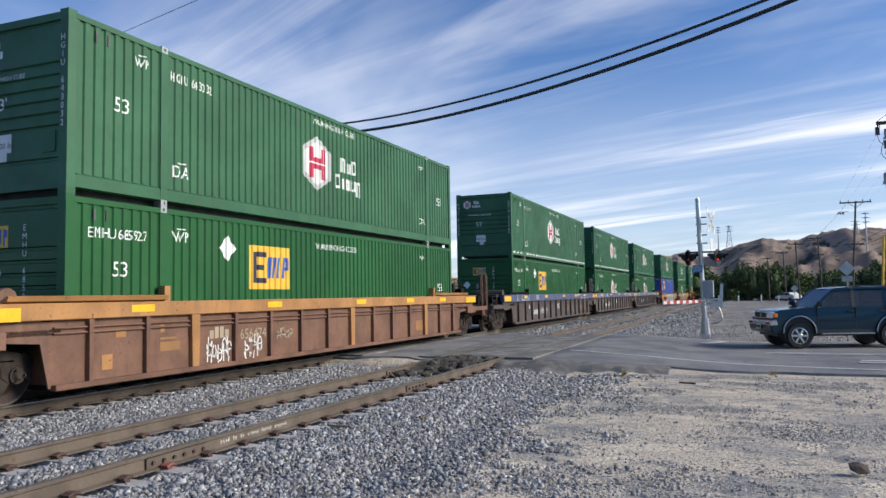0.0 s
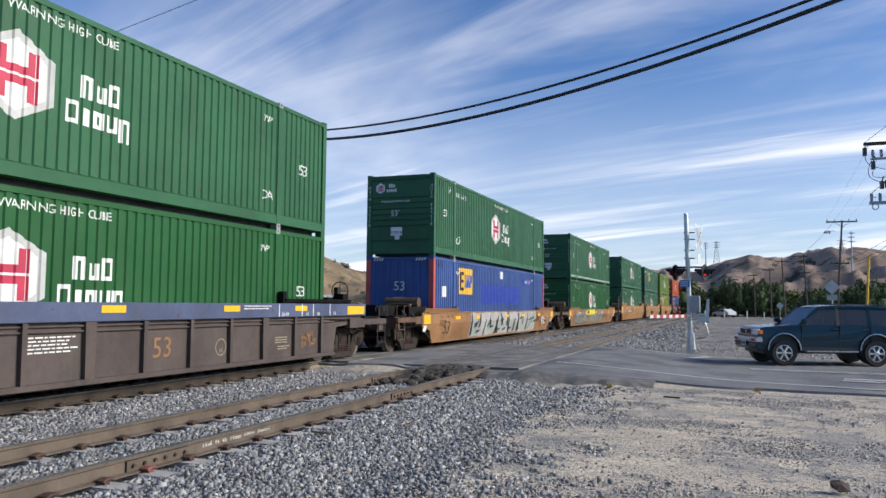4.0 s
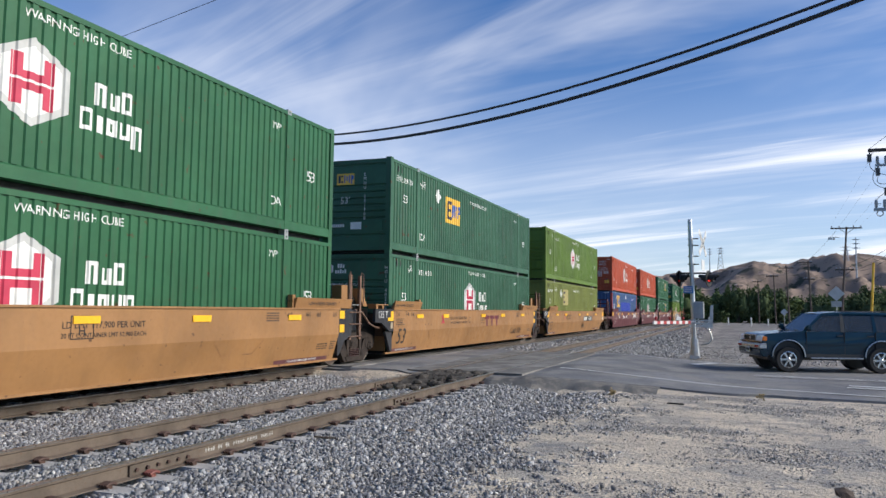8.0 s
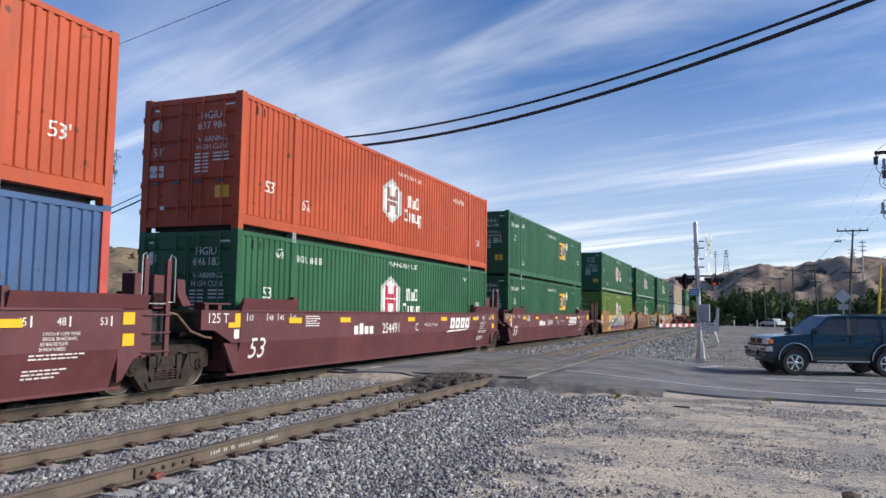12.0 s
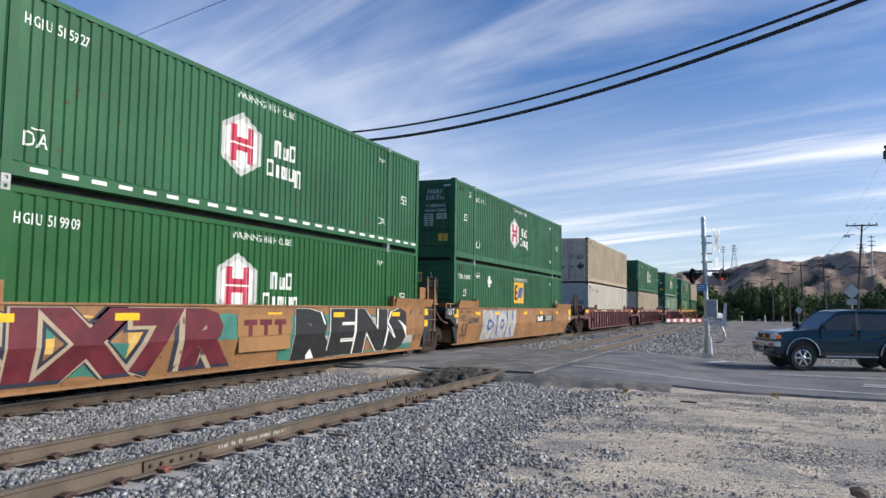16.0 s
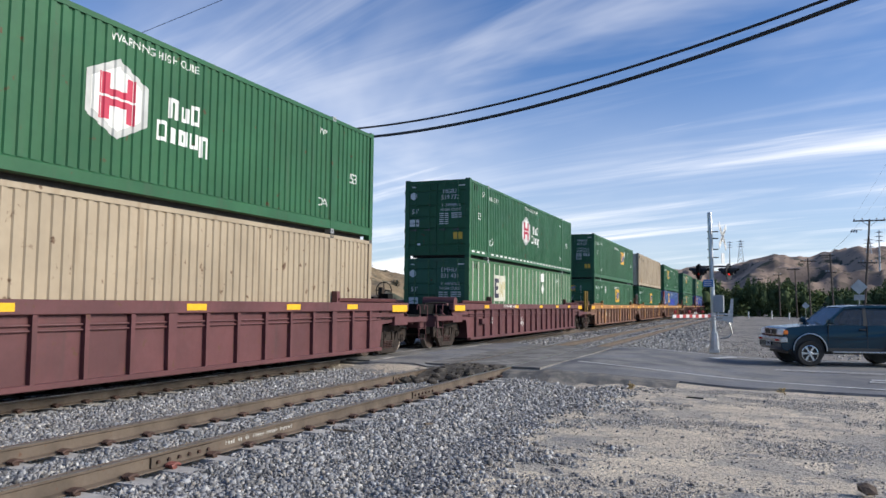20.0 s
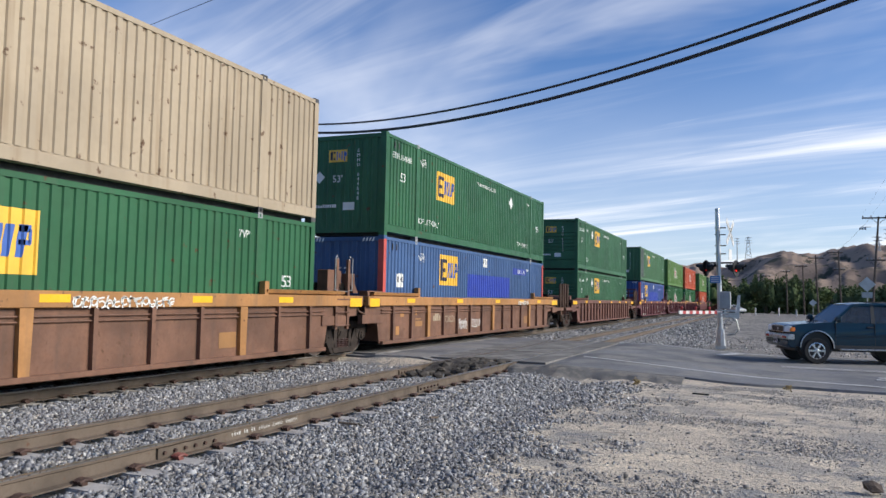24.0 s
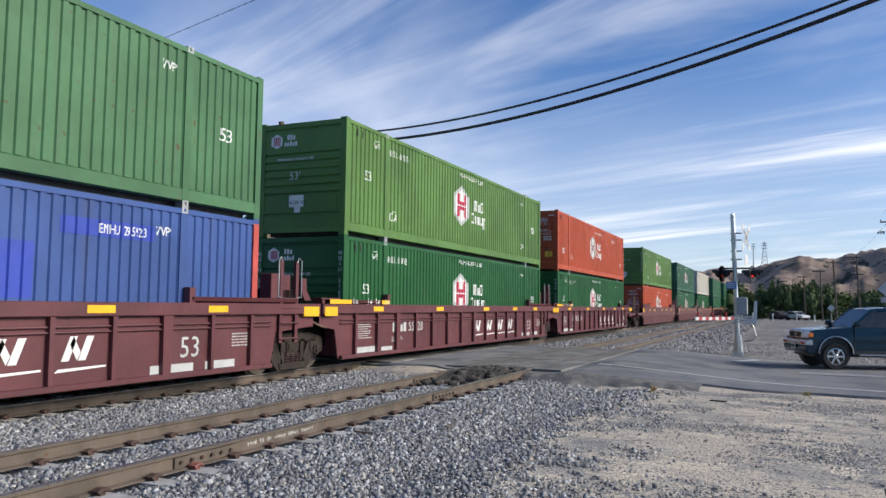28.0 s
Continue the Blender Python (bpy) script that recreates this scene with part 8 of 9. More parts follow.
def big_pole():
    """Equipment-laden pole whose arms reach into view."""
    x, y = polar(10.6, 49)
    root = thing("utility_pole", "tall wooden utility pole laden with switches and insulators", "utility pole", "utility poles along the far road", at=pose(x, y, -0.3))
    bm = bmesh.new()
    tube(bm, (0, 0, 0), (0, 0, 12.6), 0.20, 10, 0.14)
    part("shaft", bm, "pole_wood", root)

    def z_of(el):
        return 1.516 + 49 * math.tan(radians(el)) + 0.3
    for el, l, h, mat in ((10.70, 1.95, 0.09, "pole_far"), (9.72, 1.62, 0.06, "housing_grey"), (6.85, 1.75, 0.09, "housing_grey")):
        z = z_of(el)
        bm = bmesh.new()
        box(bm, -l, l, -0.32, -0.18, z - h, z + h)
        arm = part("crossarm", bm, mat, root)
        for i in range(4):
            s = -l + 0.12 + i * 0.42
            bm = bmesh.new()
            lathe(bm, [(0.04, z + h), (0.085, z + h + 0.08), (0.085, z + h + 0.40), (0.05, z + h + 0.46)], (s, -0.25, 0), "z", 8)
            if el != 10.70:
                part("bushing", bm, "insulator", arm, "grey porcelain bushing")
            else:
                bm.free()
    for el, s in ((10.2, -1.9), (9.3, -1.5), (8.0, -1.1), (7.9, -0.6), (8.05, -0.85)):
        z = z_of(el)
        bm = bmesh.new()
        box(bm, s - 0.10, s + 0.10, -0.34, -0.14, z - 0.22, z + 0.22)
        tube(bm, (s, -0.24, z + 0.2), (s + 0.1, -0.24, z + 0.5), 0.035, 6)
        part("switch", bm, "steel_dark", root)
    for el0, el1, s0, s1 in ((10.6, 9.0, -1.75, -0.9), (9.6, 8.1, -1.6, -0.8), (9.0, 8.6, -1.5, -0.3), (8.2, 7.2, -0.9, -1.4)):
        bm = bmesh.new()
        a, b = Vector((s0, -0.3, z_of(el0))), Vector((s1, -0.3, z_of(el1)))
        pts = [a.lerp(b, i / 8) + Vector((-0.5 * math.sin(math.pi * i / 8), 0, -0.25 * math.sin(math.pi * i / 8))) for i in range(9)]
        pipe(bm, pts, 0.018, 5)
        part("jumper_wire", bm, "wire_black", root)
    bm = bmesh.new()
    c = Vector((-1.45, -0.25, z_of(6.85) - 0.22))
    pipe(bm, [c + Vector((0.16 * math.cos(a * 0.524), 0, 0.16 * math.sin(a * 0.524))) for a in range(13)], 0.03, 6)
    part("pulling_eye", bm, "housing_grey", root)
    wire("power_line", (x - 1.9, y - 0.2, z_of(10.8) - 0.3), (x + 9, y - 42, 17), 0.2, 0.014, "thin wire from the utility pole")
    tx, ty = polar(6.98, 91)
    for s, el in ((-1.4, 4.7), (0.3, 4.5), (1.2, 4.3)):
        wire("power_line", (x + 0.2, y, z_of(el + 0.6) - 0.3), (tx + s, ty, 1.516 + 91 * math.tan(radians(2.9))), 0.35, 0.016, "thin wire between utility poles")
    for s in (-1.5, -0.6, 0.6, 1.4):
        wire("power_line", (x + s, y, z_of(10.9) - 0.3), (tx + s, ty, 1.516 + 91 * math.tan(radians(6.0))), 0.12, 0.004, "thin wire between utility poles")


big_pole()
for i in range(5):
    (r0, t0), (r1, t1) = far_poles[i], far_poles[i + 1]
    a, b = r0.location + t0, r1.location + t1
    wire("power_line", (a.x - 0.8, a.y, a.z - 0.1), (b.x - 0.5, b.y, b.z - 0.1), 0.35, 0.012, "thin wire between utility poles", 16)


def pylon(az, el_base, el_top, d, single):
    x, y = polar(az, d)
    z0, z1 = 1.5 + d * math.tan(radians(el_base)) - 6, 1.5 + d * math.tan(radians(el_top))
    h = z1 - z0
    root = thing("power_pylon", "pale steel power pylon on the hill" if not single else "slender steel transmission pole on the hill", "pylon", "pylons on the hills", at=pose(x, y, z0))
    w = 0.45 if single else h * 0.13
    if single:
        bm = bmesh.new()
        tube(bm, (0, 0, 0), (0, 0, h), 0.8, 8, 0.3)
        part("shaft", bm, "pylon_steel", root)
    else:
        for sx in (-1, 1):
            for sy in (-1, 1):
                bm = bmesh.new()
                tube(bm, (sx * w, sy * w, 0), (sx * w * 0.12, sy * w * 0.12, h), 0.22, 5)
                part("leg", bm, "pylon_steel", root)
        for i in range(7):
            k0, k1 = i / 7, (i + 1) / 7
            a, b = w * (1 - 0.88 * k0), w * (1 - 0.88 * k1)
            bm = bmesh.new()
            for s in (-1, 1):
                tube(bm, (-a, s * a, k0 * h), (b, s * b, k1 * h), 0.13, 4)
                tube(bm, (a, s * a, k0 * h), (-b, s * b, k1 * h), 0.13, 4)
            part("bracing", bm, "pylon_steel", root)
    for k in (0.78, 0.87, 0.96):
        bm = bmesh.new()
        l = (3.2 if single else h * 0.13)
        prism(bm, [(-l, k * h), (0, k * h - 0.5), (l, k * h), (0, k * h + 0.5)], "y", -0.2, 0.2)
        part("crossarm", bm, "pylon_steel", root)


pylon(-1.05, 3.0, 4.66, 860, False)
pylon(-1.78, 3.0, 4.60, 900, True)
pylon(7.5, 2.5, 5.11, 640, True)
pylon(6.9, 2.5, 4.60, 700, False)


# ---- signs and field clutter ----
def diamond_sign(az, d, z, half, plate=True):
    x, y = polar(az, d)
    root = thing("road_sign", "blank-backed diamond road sign on a post", "road sign", at=pose(x, y, -0.3, 0, 0, -az))
    bm = bmesh.new()
    tube(bm, (0, 0.03, 0), (0, 0.03, z + half + 0.1), 0.035, 8)
    part("post", bm, "galvanised", root)
    bm = bmesh.new()
    prism(bm, [(-half, z + 0.3), (0, z + 0.3 - half), (half, z + 0.3), (0, z + 0.3 + half)], "y", -0.012, 0.0)
    part("diamond_panel", bm, "pale_silver", root)
    if plate:
        bm = bmesh.new()
        box(bm, -half * 0.62, half * 0.62, -0.012, 0, z + 0.3 - half * 1.75, z + 0.3 - half * 1.02)
        part("plate", bm, "sign_back", root)


diamond_sign(6.26, 61, 2.98, 0.54)
diamond_sign(3.03, 118, 1.7, 0.50, False)


def marker_post():
    x, y = polar(8.21, 60)
    root = thing("marker_post", "slanting yellow-orange marker post with a white foot", "post", at=pose(x, y, -0.3))
    bm = bmesh.new()
    tube(bm, (0.10, 0, 2.0), (0.30, 0, 5.4), 0.085, 8, 0.08)
    part("sleeve", bm, "yellow_marker", root)
    bm = bmesh.new()
    tube(bm, (0, 0, 0), (0.10, 0, 2.0), 0.13, 8, 0.11)
    part("foot", bm, "sign_white", root)


marker_post()


def field_posts():
    for az, d, h in ((-1.9, 118, 1.1), (-0.6, 122, 1.0), (0.9, 120, 1.1), (2.0, 119, 0.9), (-2.6, 121, 1.0)):
        x, y = polar(az, d)
        root = thing("marker_post", "short white marker post in the field", "post", "posts in the field", at=pose(x, y, -0.3))
        bm = bmesh.new()
        tube(bm, (0, 0, 0), (0, 0, h), 0.09, 8)
        part("shaft", bm, "sign_white", root)
        bm = bmesh.new()
        tube(bm, (0, 0, h), (0, 0, h + 0.08), 0.11, 8)
        part("cap", bm, "sign_white", root)


field_posts()


def litter():
    bm = bmesh.new()
    prism(bm, [(-0.15, -0.03), (0.16, -0.035), (0.15, 0.03), (-0.10, 0.025), (-0.16, 0.01)], "z", 0, 0.035)
    tagged(new("wood_scrap", to_mesh(bm, "truck_black", "wood_scrap", bevel=0.006)), "charred scrap of wood lying on the dirt", "wood scrap").matrix_basis = pose(-1.11, 14.95, -0.225, 3, 0, -12)
    bm = bmesh.new()
    bmesh.ops.create_icosphere(bm, subdivisions=1, radius=0.10)
    for v in bm.verts:
        v.co *= 1 + 0.55 * noise.noise(v.co * 9)
        v.co.z *= 0.6
    tagged(new("rock", to_mesh(bm, "rock_dark", "rock")), "dark brown rock lying on the gravel", "rock").matrix_basis = pose(0.90, 8.05, -0.15)
    for x, y, l, a in ((-4.95, 8.6, 0.28, 20), (-4.2, 9.6, 0.16, 70)):
        bm = bmesh.new()
        prism(bm, [(-l / 2, -0.03), (l / 2, -0.025), (l / 2 - 0.03, 0.03), (-l / 2 + 0.02, 0.025)], "z", 0, 0.02)
        tagged(new("wood_scrap", to_mesh(bm, "rail_side", "wood_scrap")), "weathered brown splinter on the ballast", "wood scrap").matrix_basis = pose(x, y, -0.155, 0, 4, a)
    rnd = random.Random(3)
    for i in range(60):
        # broken asphalt crumbled between the near rails where the road begins
        s, far = rnd.uniform(0.03, 0.17), rnd.random()
        bm = bmesh.new()
        bmesh.ops.create_icosphere(bm, subdivisions=1, radius=s)
        for v in bm.verts:
            v.co *= 1 + 0.5 * noise.noise(v.co * (0.5 / s) + Vector((i, 0, 0)))
            v.co.z *= 0.55
        tagged(new("asphalt_lump", to_mesh(bm, "asphalt_crumb", "asphalt_lump")), "broken black lump of asphalt between the rails", "asphalt lump", "broken asphalt").matrix_basis = pose(
            NEAR_TRACK + rnd.uniform(-0.56, 0.56), 14.3 + 3.1 * far, -0.12 + 0.11 * min(1.0, far * 1.6), rnd.uniform(-20, 20), 0, rnd.uniform(0, 360))


def crumbled_edge():
    # the road's worn lip: a low uneven apron of crumbled asphalt running out between and beside the near rails
    for x0, x1, y0, h, label in ((-6.98, -5.65, 14.4, 0.15, "dark crumbled asphalt heaped between the rails"), (-5.50, -1.6, 16.1, 0.05, "worn grey asphalt lip breaking up into gravel")):
        bm = bmesh.new()
        nx, ny = int((x1 - x0) / 0.09), 30
        grid = []
        for i in range(nx + 1):
            x = x0 + (x1 - x0) * i / nx
            start = y0 + 0.45 * noise.noise((x * 1.3, 2, 0)) + 0.2 * noise.noise((x * 4.1, 6, 0))
            row = []
            for j in range(ny + 1):
                y = start + (ROAD_NEAR + 0.35 - start) * j / ny
                k = ease(0, 0.55, j / ny)
                top = 0.012 if h > 0.1 else road_z(x) - 0.012
                low = -0.24 if h > 0.1 else max(ground_z(x, y), float(np.interp(x, BED_X, BED_Z))) - 0.03
                bump = (0.07 if h > 0.1 else 0.022) * k * (1.2 - j / ny) * (noise.noise((x * 5, y * 5, 1)) + 0.6 * noise.noise((x * 13, y * 13, 4)))
                row.append(bm.verts.new((x, y, low + (top - low) * k + bump)))
            grid.append(row)
        for a, b in zip(grid, grid[1:]):
            for j in range(ny):
                bm.faces.new((a[j], b[j], b[j + 1], a[j + 1]))
        setting("road_edge", bm, "asphalt_crumb" if h > 0.1 else "asphalt_worn", label, "road edge", True)


crumbled_edge()
litter()


# ---- crossing signals ----
def crossbuck(bm, half, w):
    for s in (-1, 1):
        d, n = Vector((s * 0.78, 0.62)), Vector((-0.62 * s, 0.78)) * w / 2 * s
        pts = [d * half + n, d * half - n, -d * half - n, -d * half + n]
        a = [bm.verts.new((p.x, -0.006 - 0.004 * (s > 0), p.y)) for p in pts]
        b = [bm.verts.new((p.x, 0.004 - 0.004 * (s > 0), p.y)) for p in pts]
        bm.faces.new(a)
        bm.faces.new(b[::-1])
        for i in range(4):
            bm.faces.new((a[i], a[(i + 1) % 4], b[(i + 1) % 4], b[i]))


def crossbuck_letters(parent, half):
    for word, s in (("RAILROAD", -1), ("CROSSING", 1)):
        vs, fs = glyph_mesh(word, 0.13)
        a = math.atan2(0.62, 0.78) * s
        bm = bmesh.new()
        for f in fs:
            sheet(bm, [(vs[i][0] * math.cos(a) - vs[i][1] * math.sin(a), -0.016, vs[i][0] * math.sin(a) + vs[i][1] * math.cos(a)) for i in f])
        part("lettering", bm, "mark_black", parent)


def lamp_head(root, at, turn, lit, size=1.0):
    """Round black background, hood and red lens, facing local -y before the turn."""
    m = Matrix.Translation(at) @ Matrix.Rotation(radians(turn), 4, "Z") @ Matrix.Scale(size, 4)
    bm = bmesh.new()
    lathe(bm, [(0.26, -0.01), (0.26, 0.01), (0.12, 0.02), (0.10, 0.16)], (0, 0, 0), "y", 24)
    head = part("flasher", bm, "lamp_black", root, "round black flasher", at=m)
    bm = bmesh.new()
    n = 14
    arc = [(math.cos(math.pi * (-0.12 + 1.24 * i / n)), math.sin(math.pi * (-0.12 + 1.24 * i / n))) for i in range(n + 1)]
    a = [bm.verts.new((0.125 * c, -0.01, 0.125 * s)) for c, s in arc]
    b = [bm.verts.new((0.125 * c, -0.30 if s > 0.3 else -0.20, 0.125 * s)) for c, s in arc]
    a2 = [bm.verts.new((0.135 * c, -0.01, 0.135 * s)) for c, s in arc]
    b2 = [bm.verts.new((0.135 * c, -0.30 if s > 0.3 else -0.20, 0.135 * s)) for c, s in arc]
    for i in range(n):
        bm.faces.new((a[i], a[i + 1], b[i + 1], b[i]))
        bm.faces.new((a2[i], b2[i], b2[i + 1], a2[i + 1]))
        bm.faces.new((b[i], b[i + 1], b2[i + 1], b2[i]))
    part("hood", bm, "lamp_black", head)
    bm = bmesh.new()
    lathe(bm, [(0.10, -0.035), (0.105, -0.02), (0.105, -0.012)], (0, 0, 0), "y", 20)
    part("lens", bm, "lamp_red" if lit else "lamp_dim_red", head, "red lens")


def gate_signal():
    root = thing("crossing_gate", "aluminium railway crossing gate with lowered striped arm", "crossing gate", at=pose(-1.47, 29.2, -0.17))
    bm = bmesh.new()
    lathe(bm, [(0.085, 0.6), (0.08, 5.08), (0.07, 5.12)], (0, 0, 0), "z", 14)
    part("mast", bm, "aluminium", root, smooth=False, at=pose(0, 0, 0, 0, -1.3, 0))
    bm = bmesh.new()
    box(bm, -0.17, 0.17, -0.17, 0.17, 0, 0.12)
    lathe(bm, [(0.17, 0.12), (0.13, 0.62), (0.12, 0.72)], (0, 0, 0), "z", 8)
    part("base", bm, "aluminium", root)
    buck = Matrix.Translation((0.33, -0.12, 4.22)) @ Matrix.Rotation(radians(79), 4, "Z")
    bm = bmesh.new()
    crossbuck(bm, 0.68, 0.20)
    cb = part("crossbuck", bm, "sign_white", root, "white crossed-board sign", at=buck)
    crossbuck_letters(cb, 0.62)
    bm = bmesh.new()
    box(bm, -0.22, 0.22, -0.01, 0, -1.0, -0.62)
    part("track_count_sign", bm, "sign_white", root, at=buck)
    for z in (3.45, 3.75, 4.15, 4.40):
        bm = bmesh.new()
        box(bm, -0.20, 0.18, -0.02, 0.02, z - 0.02, z + 0.02)
        part("bracket", bm, "steel_dark", root)
    bm = bmesh.new()
    tube(bm, (-0.62, 0, 3.12), (0.62, 0, 3.12), 0.035, 8)
    part("lamp_arm", bm, "steel_dark", root)
    for at, turn, lit in (((-0.50, -0.05, 2.92), -80, False), ((-0.50, -0.05, 2.92), 70, True), ((0.52, -0.05, 2.92), 72, True), ((0.52, 0.05, 2.92), 250, False)):
        lamp_head(root, at, turn, lit, 1.15)
    bm = bmesh.new()
    box(bm, -0.36, -0.02, -0.12, -0.10, 2.38, 2.64)
    sg = part("notice", bm, "sign_blue", root, "small blue notice")
    bm = bmesh.new()
    for k in range(3):
        sheet(bm, [(-0.33, -0.123, 2.42 + 0.07 * k), (-0.06, -0.123, 2.42 + 0.07 * k), (-0.06, -0.123, 2.45 + 0.07 * k), (-0.33, -0.123, 2.45 + 0.07 * k)])
    part("notice_bars", bm, "sign_white", sg)
    bm = bmesh.new()
    box(bm, -0.02, 0.34, -0.20, 0.25, 1.45, 2.05)
    box(bm, 0.0, 0.32, -0.18, 0.23, 2.05, 2.08)
    mech = part("gate_mechanism", bm, "housing_grey", root, "grey gate motor housing", bevel=0.02)
    for s in (-0.28, 0.20):
        bm = bmesh.new()
        prism(bm, [(0.30, 1.15), (0.62, 1.10), (0.66, 1.95), (0.58, 1.95), (0.52, 1.30), (0.30, 1.30)], "y", s, s + 0.05)
        part("counterweight_arm", bm, "aluminium", root)
    for z in (1.16, 1.26, 1.36):
        bm = bmesh.new()
        box(bm, -0.18, 0.64, -0.30, -0.26, z, z + 0.06)
        part("arm_clamp", bm, "aluminium", root)
    way = Vector((-0.37, -0.93, 0))
    for i in range(13):
        bm = bmesh.new()
        a, b = 0.1 + i * 0.235, 0.1 + (i + 1) * 0.235
        box(bm, a, b, -0.02, 0.02, 1.265, 1.375)
        part("arm_stripe", bm, "gate_red" if i % 2 else "sign_white", root, "", at=Matrix.Rotation(math.atan2(way.y, way.x), 4, "Z"))
    for i in (2, 5, 8):
        bm = bmesh.new()
        a = 0.1 + i * 0.34 + 0.15
        tube(bm, (a, 0, 1.38), (a, 0, 1.43), 0.02, 8)
        lathe(bm, [(0.03, 1.42), (0.045, 1.45), (0.045, 1.50), (0.03, 1.52)], (a, 0, 0), "z", 10)
        part("arm_lamp", bm, "gate_red", root, at=Matrix.Rotation(math.atan2(way.y, way.x), 4, "Z"))
    bm = bmesh.new()
    pipe(bm, [(0.45, 0.1, 1.2), (0.56, 0.1, 0.9), (0.60, 0.1, 0.7), (0.48, 0.1, 0.55), (0.2, 0.1, 0.5)], 0.03, 6)
    part("conduit", bm, "galvanised", root)


gate_signal()


def far_signal():
    root = thing("crossing_signal", "railway crossing signal with a white crossbuck beyond the train", "crossing signal", at=pose(-14.6, 18.25, -0.45))
    bm = bmesh.new()
    lathe(bm, [(0.075, 0.0), (0.065, 5.15), (0.06, 5.2)], (0, 0, 0), "z", 12)
    part("mast", bm, "aluminium", root)
    face = 38
    m = Matrix.Rotation(radians(face), 4, "Z")
    bm = bmesh.new()
    crossbuck(bm, 0.56, 0.17)
    cb = part("crossbuck", bm, "sign_white", root, "white crossed-board sign", at=m @ Matrix.Translation((-0.30, -0.12, 4.28)) @ Matrix.Rotation(radians(90 - face), 4, "Z"))
    crossbuck_letters(cb, 0.62)
    bm = bmesh.new()
    for a, b, c, d in ((-0.16, 0.14, 3.40, 3.58), (-0.05, 0.14, 3.58, 3.82), (-0.36, -0.16, 3.40, 3.62)):
        box(bm, a - 0.2, b - 0.2, -0.11, -0.09, c, d)
    part("track_count_sign", bm, "sign_back", root, at=m)
    bm = bmesh.new()
    tube(bm, (-0.75, -0.1, 3.18), (0.75, -0.1, 3.18), 0.035, 8)
    part("lamp_arm", bm, "steel_dark", root, at=m)
    for x, turn, lit in ((0.0, 44, True), (0.50, 52, False), (0.10, 232, False)):
        lamp_head(root, m @ Vector((x, -0.16, 2.98)), face + turn, lit)
    # the head that turns its pale domed back to the camera
    bm = bmesh.new()
    lathe(bm, [(0.26, 0.0), (0.26, 0.02)], (0, 0, 0), "y", 24)
    back = part("flasher", bm, "lamp_black", root, "round black flasher", at=Matrix.Translation(m @ Vector((-0.60, -0.14, 2.98))) @ Matrix.Rotation(radians(face - 8), 4, "Z"))
    bm = bmesh.new()
    lathe(bm, [(0.20, -0.002), (0.19, -0.05), (0.13, -0.10), (0.05, -0.12)], (0, 0, 0), "y", 20)
    part("housing", bm, "housing_grey", back, "domed grey housing", smooth=True)
    bm = bmesh.new()
    box(bm, -0.14, 0.14, -0.12, 0.12, 2.35, 2.6)
    part("junction_box", bm, "housing_grey", root)


far_signal()


def white_trailers():
    for az0, az1, d, z in ((-34.9, -31.3, 92, 3.0), (-40.0, -37.0, 96, 2.2), (-30.6, -28.2, 96, 2.9)):
        x0, y0 = polar(az0, d)
        x1, y1 = polar(az1, d)
        l = math.hypot(x1 - x0, y1 - y0)
        root = thing("box_trailer", "white ribbed box trailer parked beyond the tracks", "trailer", "trailers beyond the tracks", at=pose(x0, y0, -0.4, 0, 0, math.degrees(math.atan2(y1 - y0, x1 - x0))))
        bm = bmesh.new()
        box(bm, 0, l, 0, 2.4, 1.0, z)
        part("body", bm, "sign_white", root)
        for i in range(int(l / 0.6)):
            bm = bmesh.new()
            box(bm, 0.3 + i * 0.6, 0.38 + i * 0.6, -0.03, 0.0, 1.05, z - 0.05)
            part("side_rib", bm, "pale_silver", root)
        bm = bmesh.new()
        for s in (0.8, 1.9):
            tube(bm, (l - s, 0.0, 0.5), (l - s, 2.4, 0.5), 0.5, 12)
        part("wheel", bm, "tyre", root)
        bm = bmesh.new()
        box(bm, 1.0, 1.15, 0.3, 0.45, 0, 1.0)
        part("landing_leg", bm, "steel_dark", root)


white_trailers()


# ---- vehicles ----
def arch(cx, cz, r, a0, a1, n=9):
    return [(cx + r * math.cos(radians(a0 + (a1 - a0) * i / n)), cz + r * math.sin(radians(a0 + (a1 - a0) * i / n))) for i in range(n + 1)]


def slab(bm, pts, thick):
    """A pane with real thickness, laid inwards from pts."""
    p = [Vector(q) for q in pts]
    n = (p[1] - p[0]).cross(p[2] - p[0]).normalized() * thick
    a, b = [bm.verts.new(q) for q in p], [bm.verts.new(q - n) for q in p]
    for i in range(len(p)):
        bm.faces.new((a[i], a[(i + 1) % len(p)], b[(i + 1) % len(p)], b[i]))
    bm.faces.new(a)
    bm.faces.new(b[::-1])


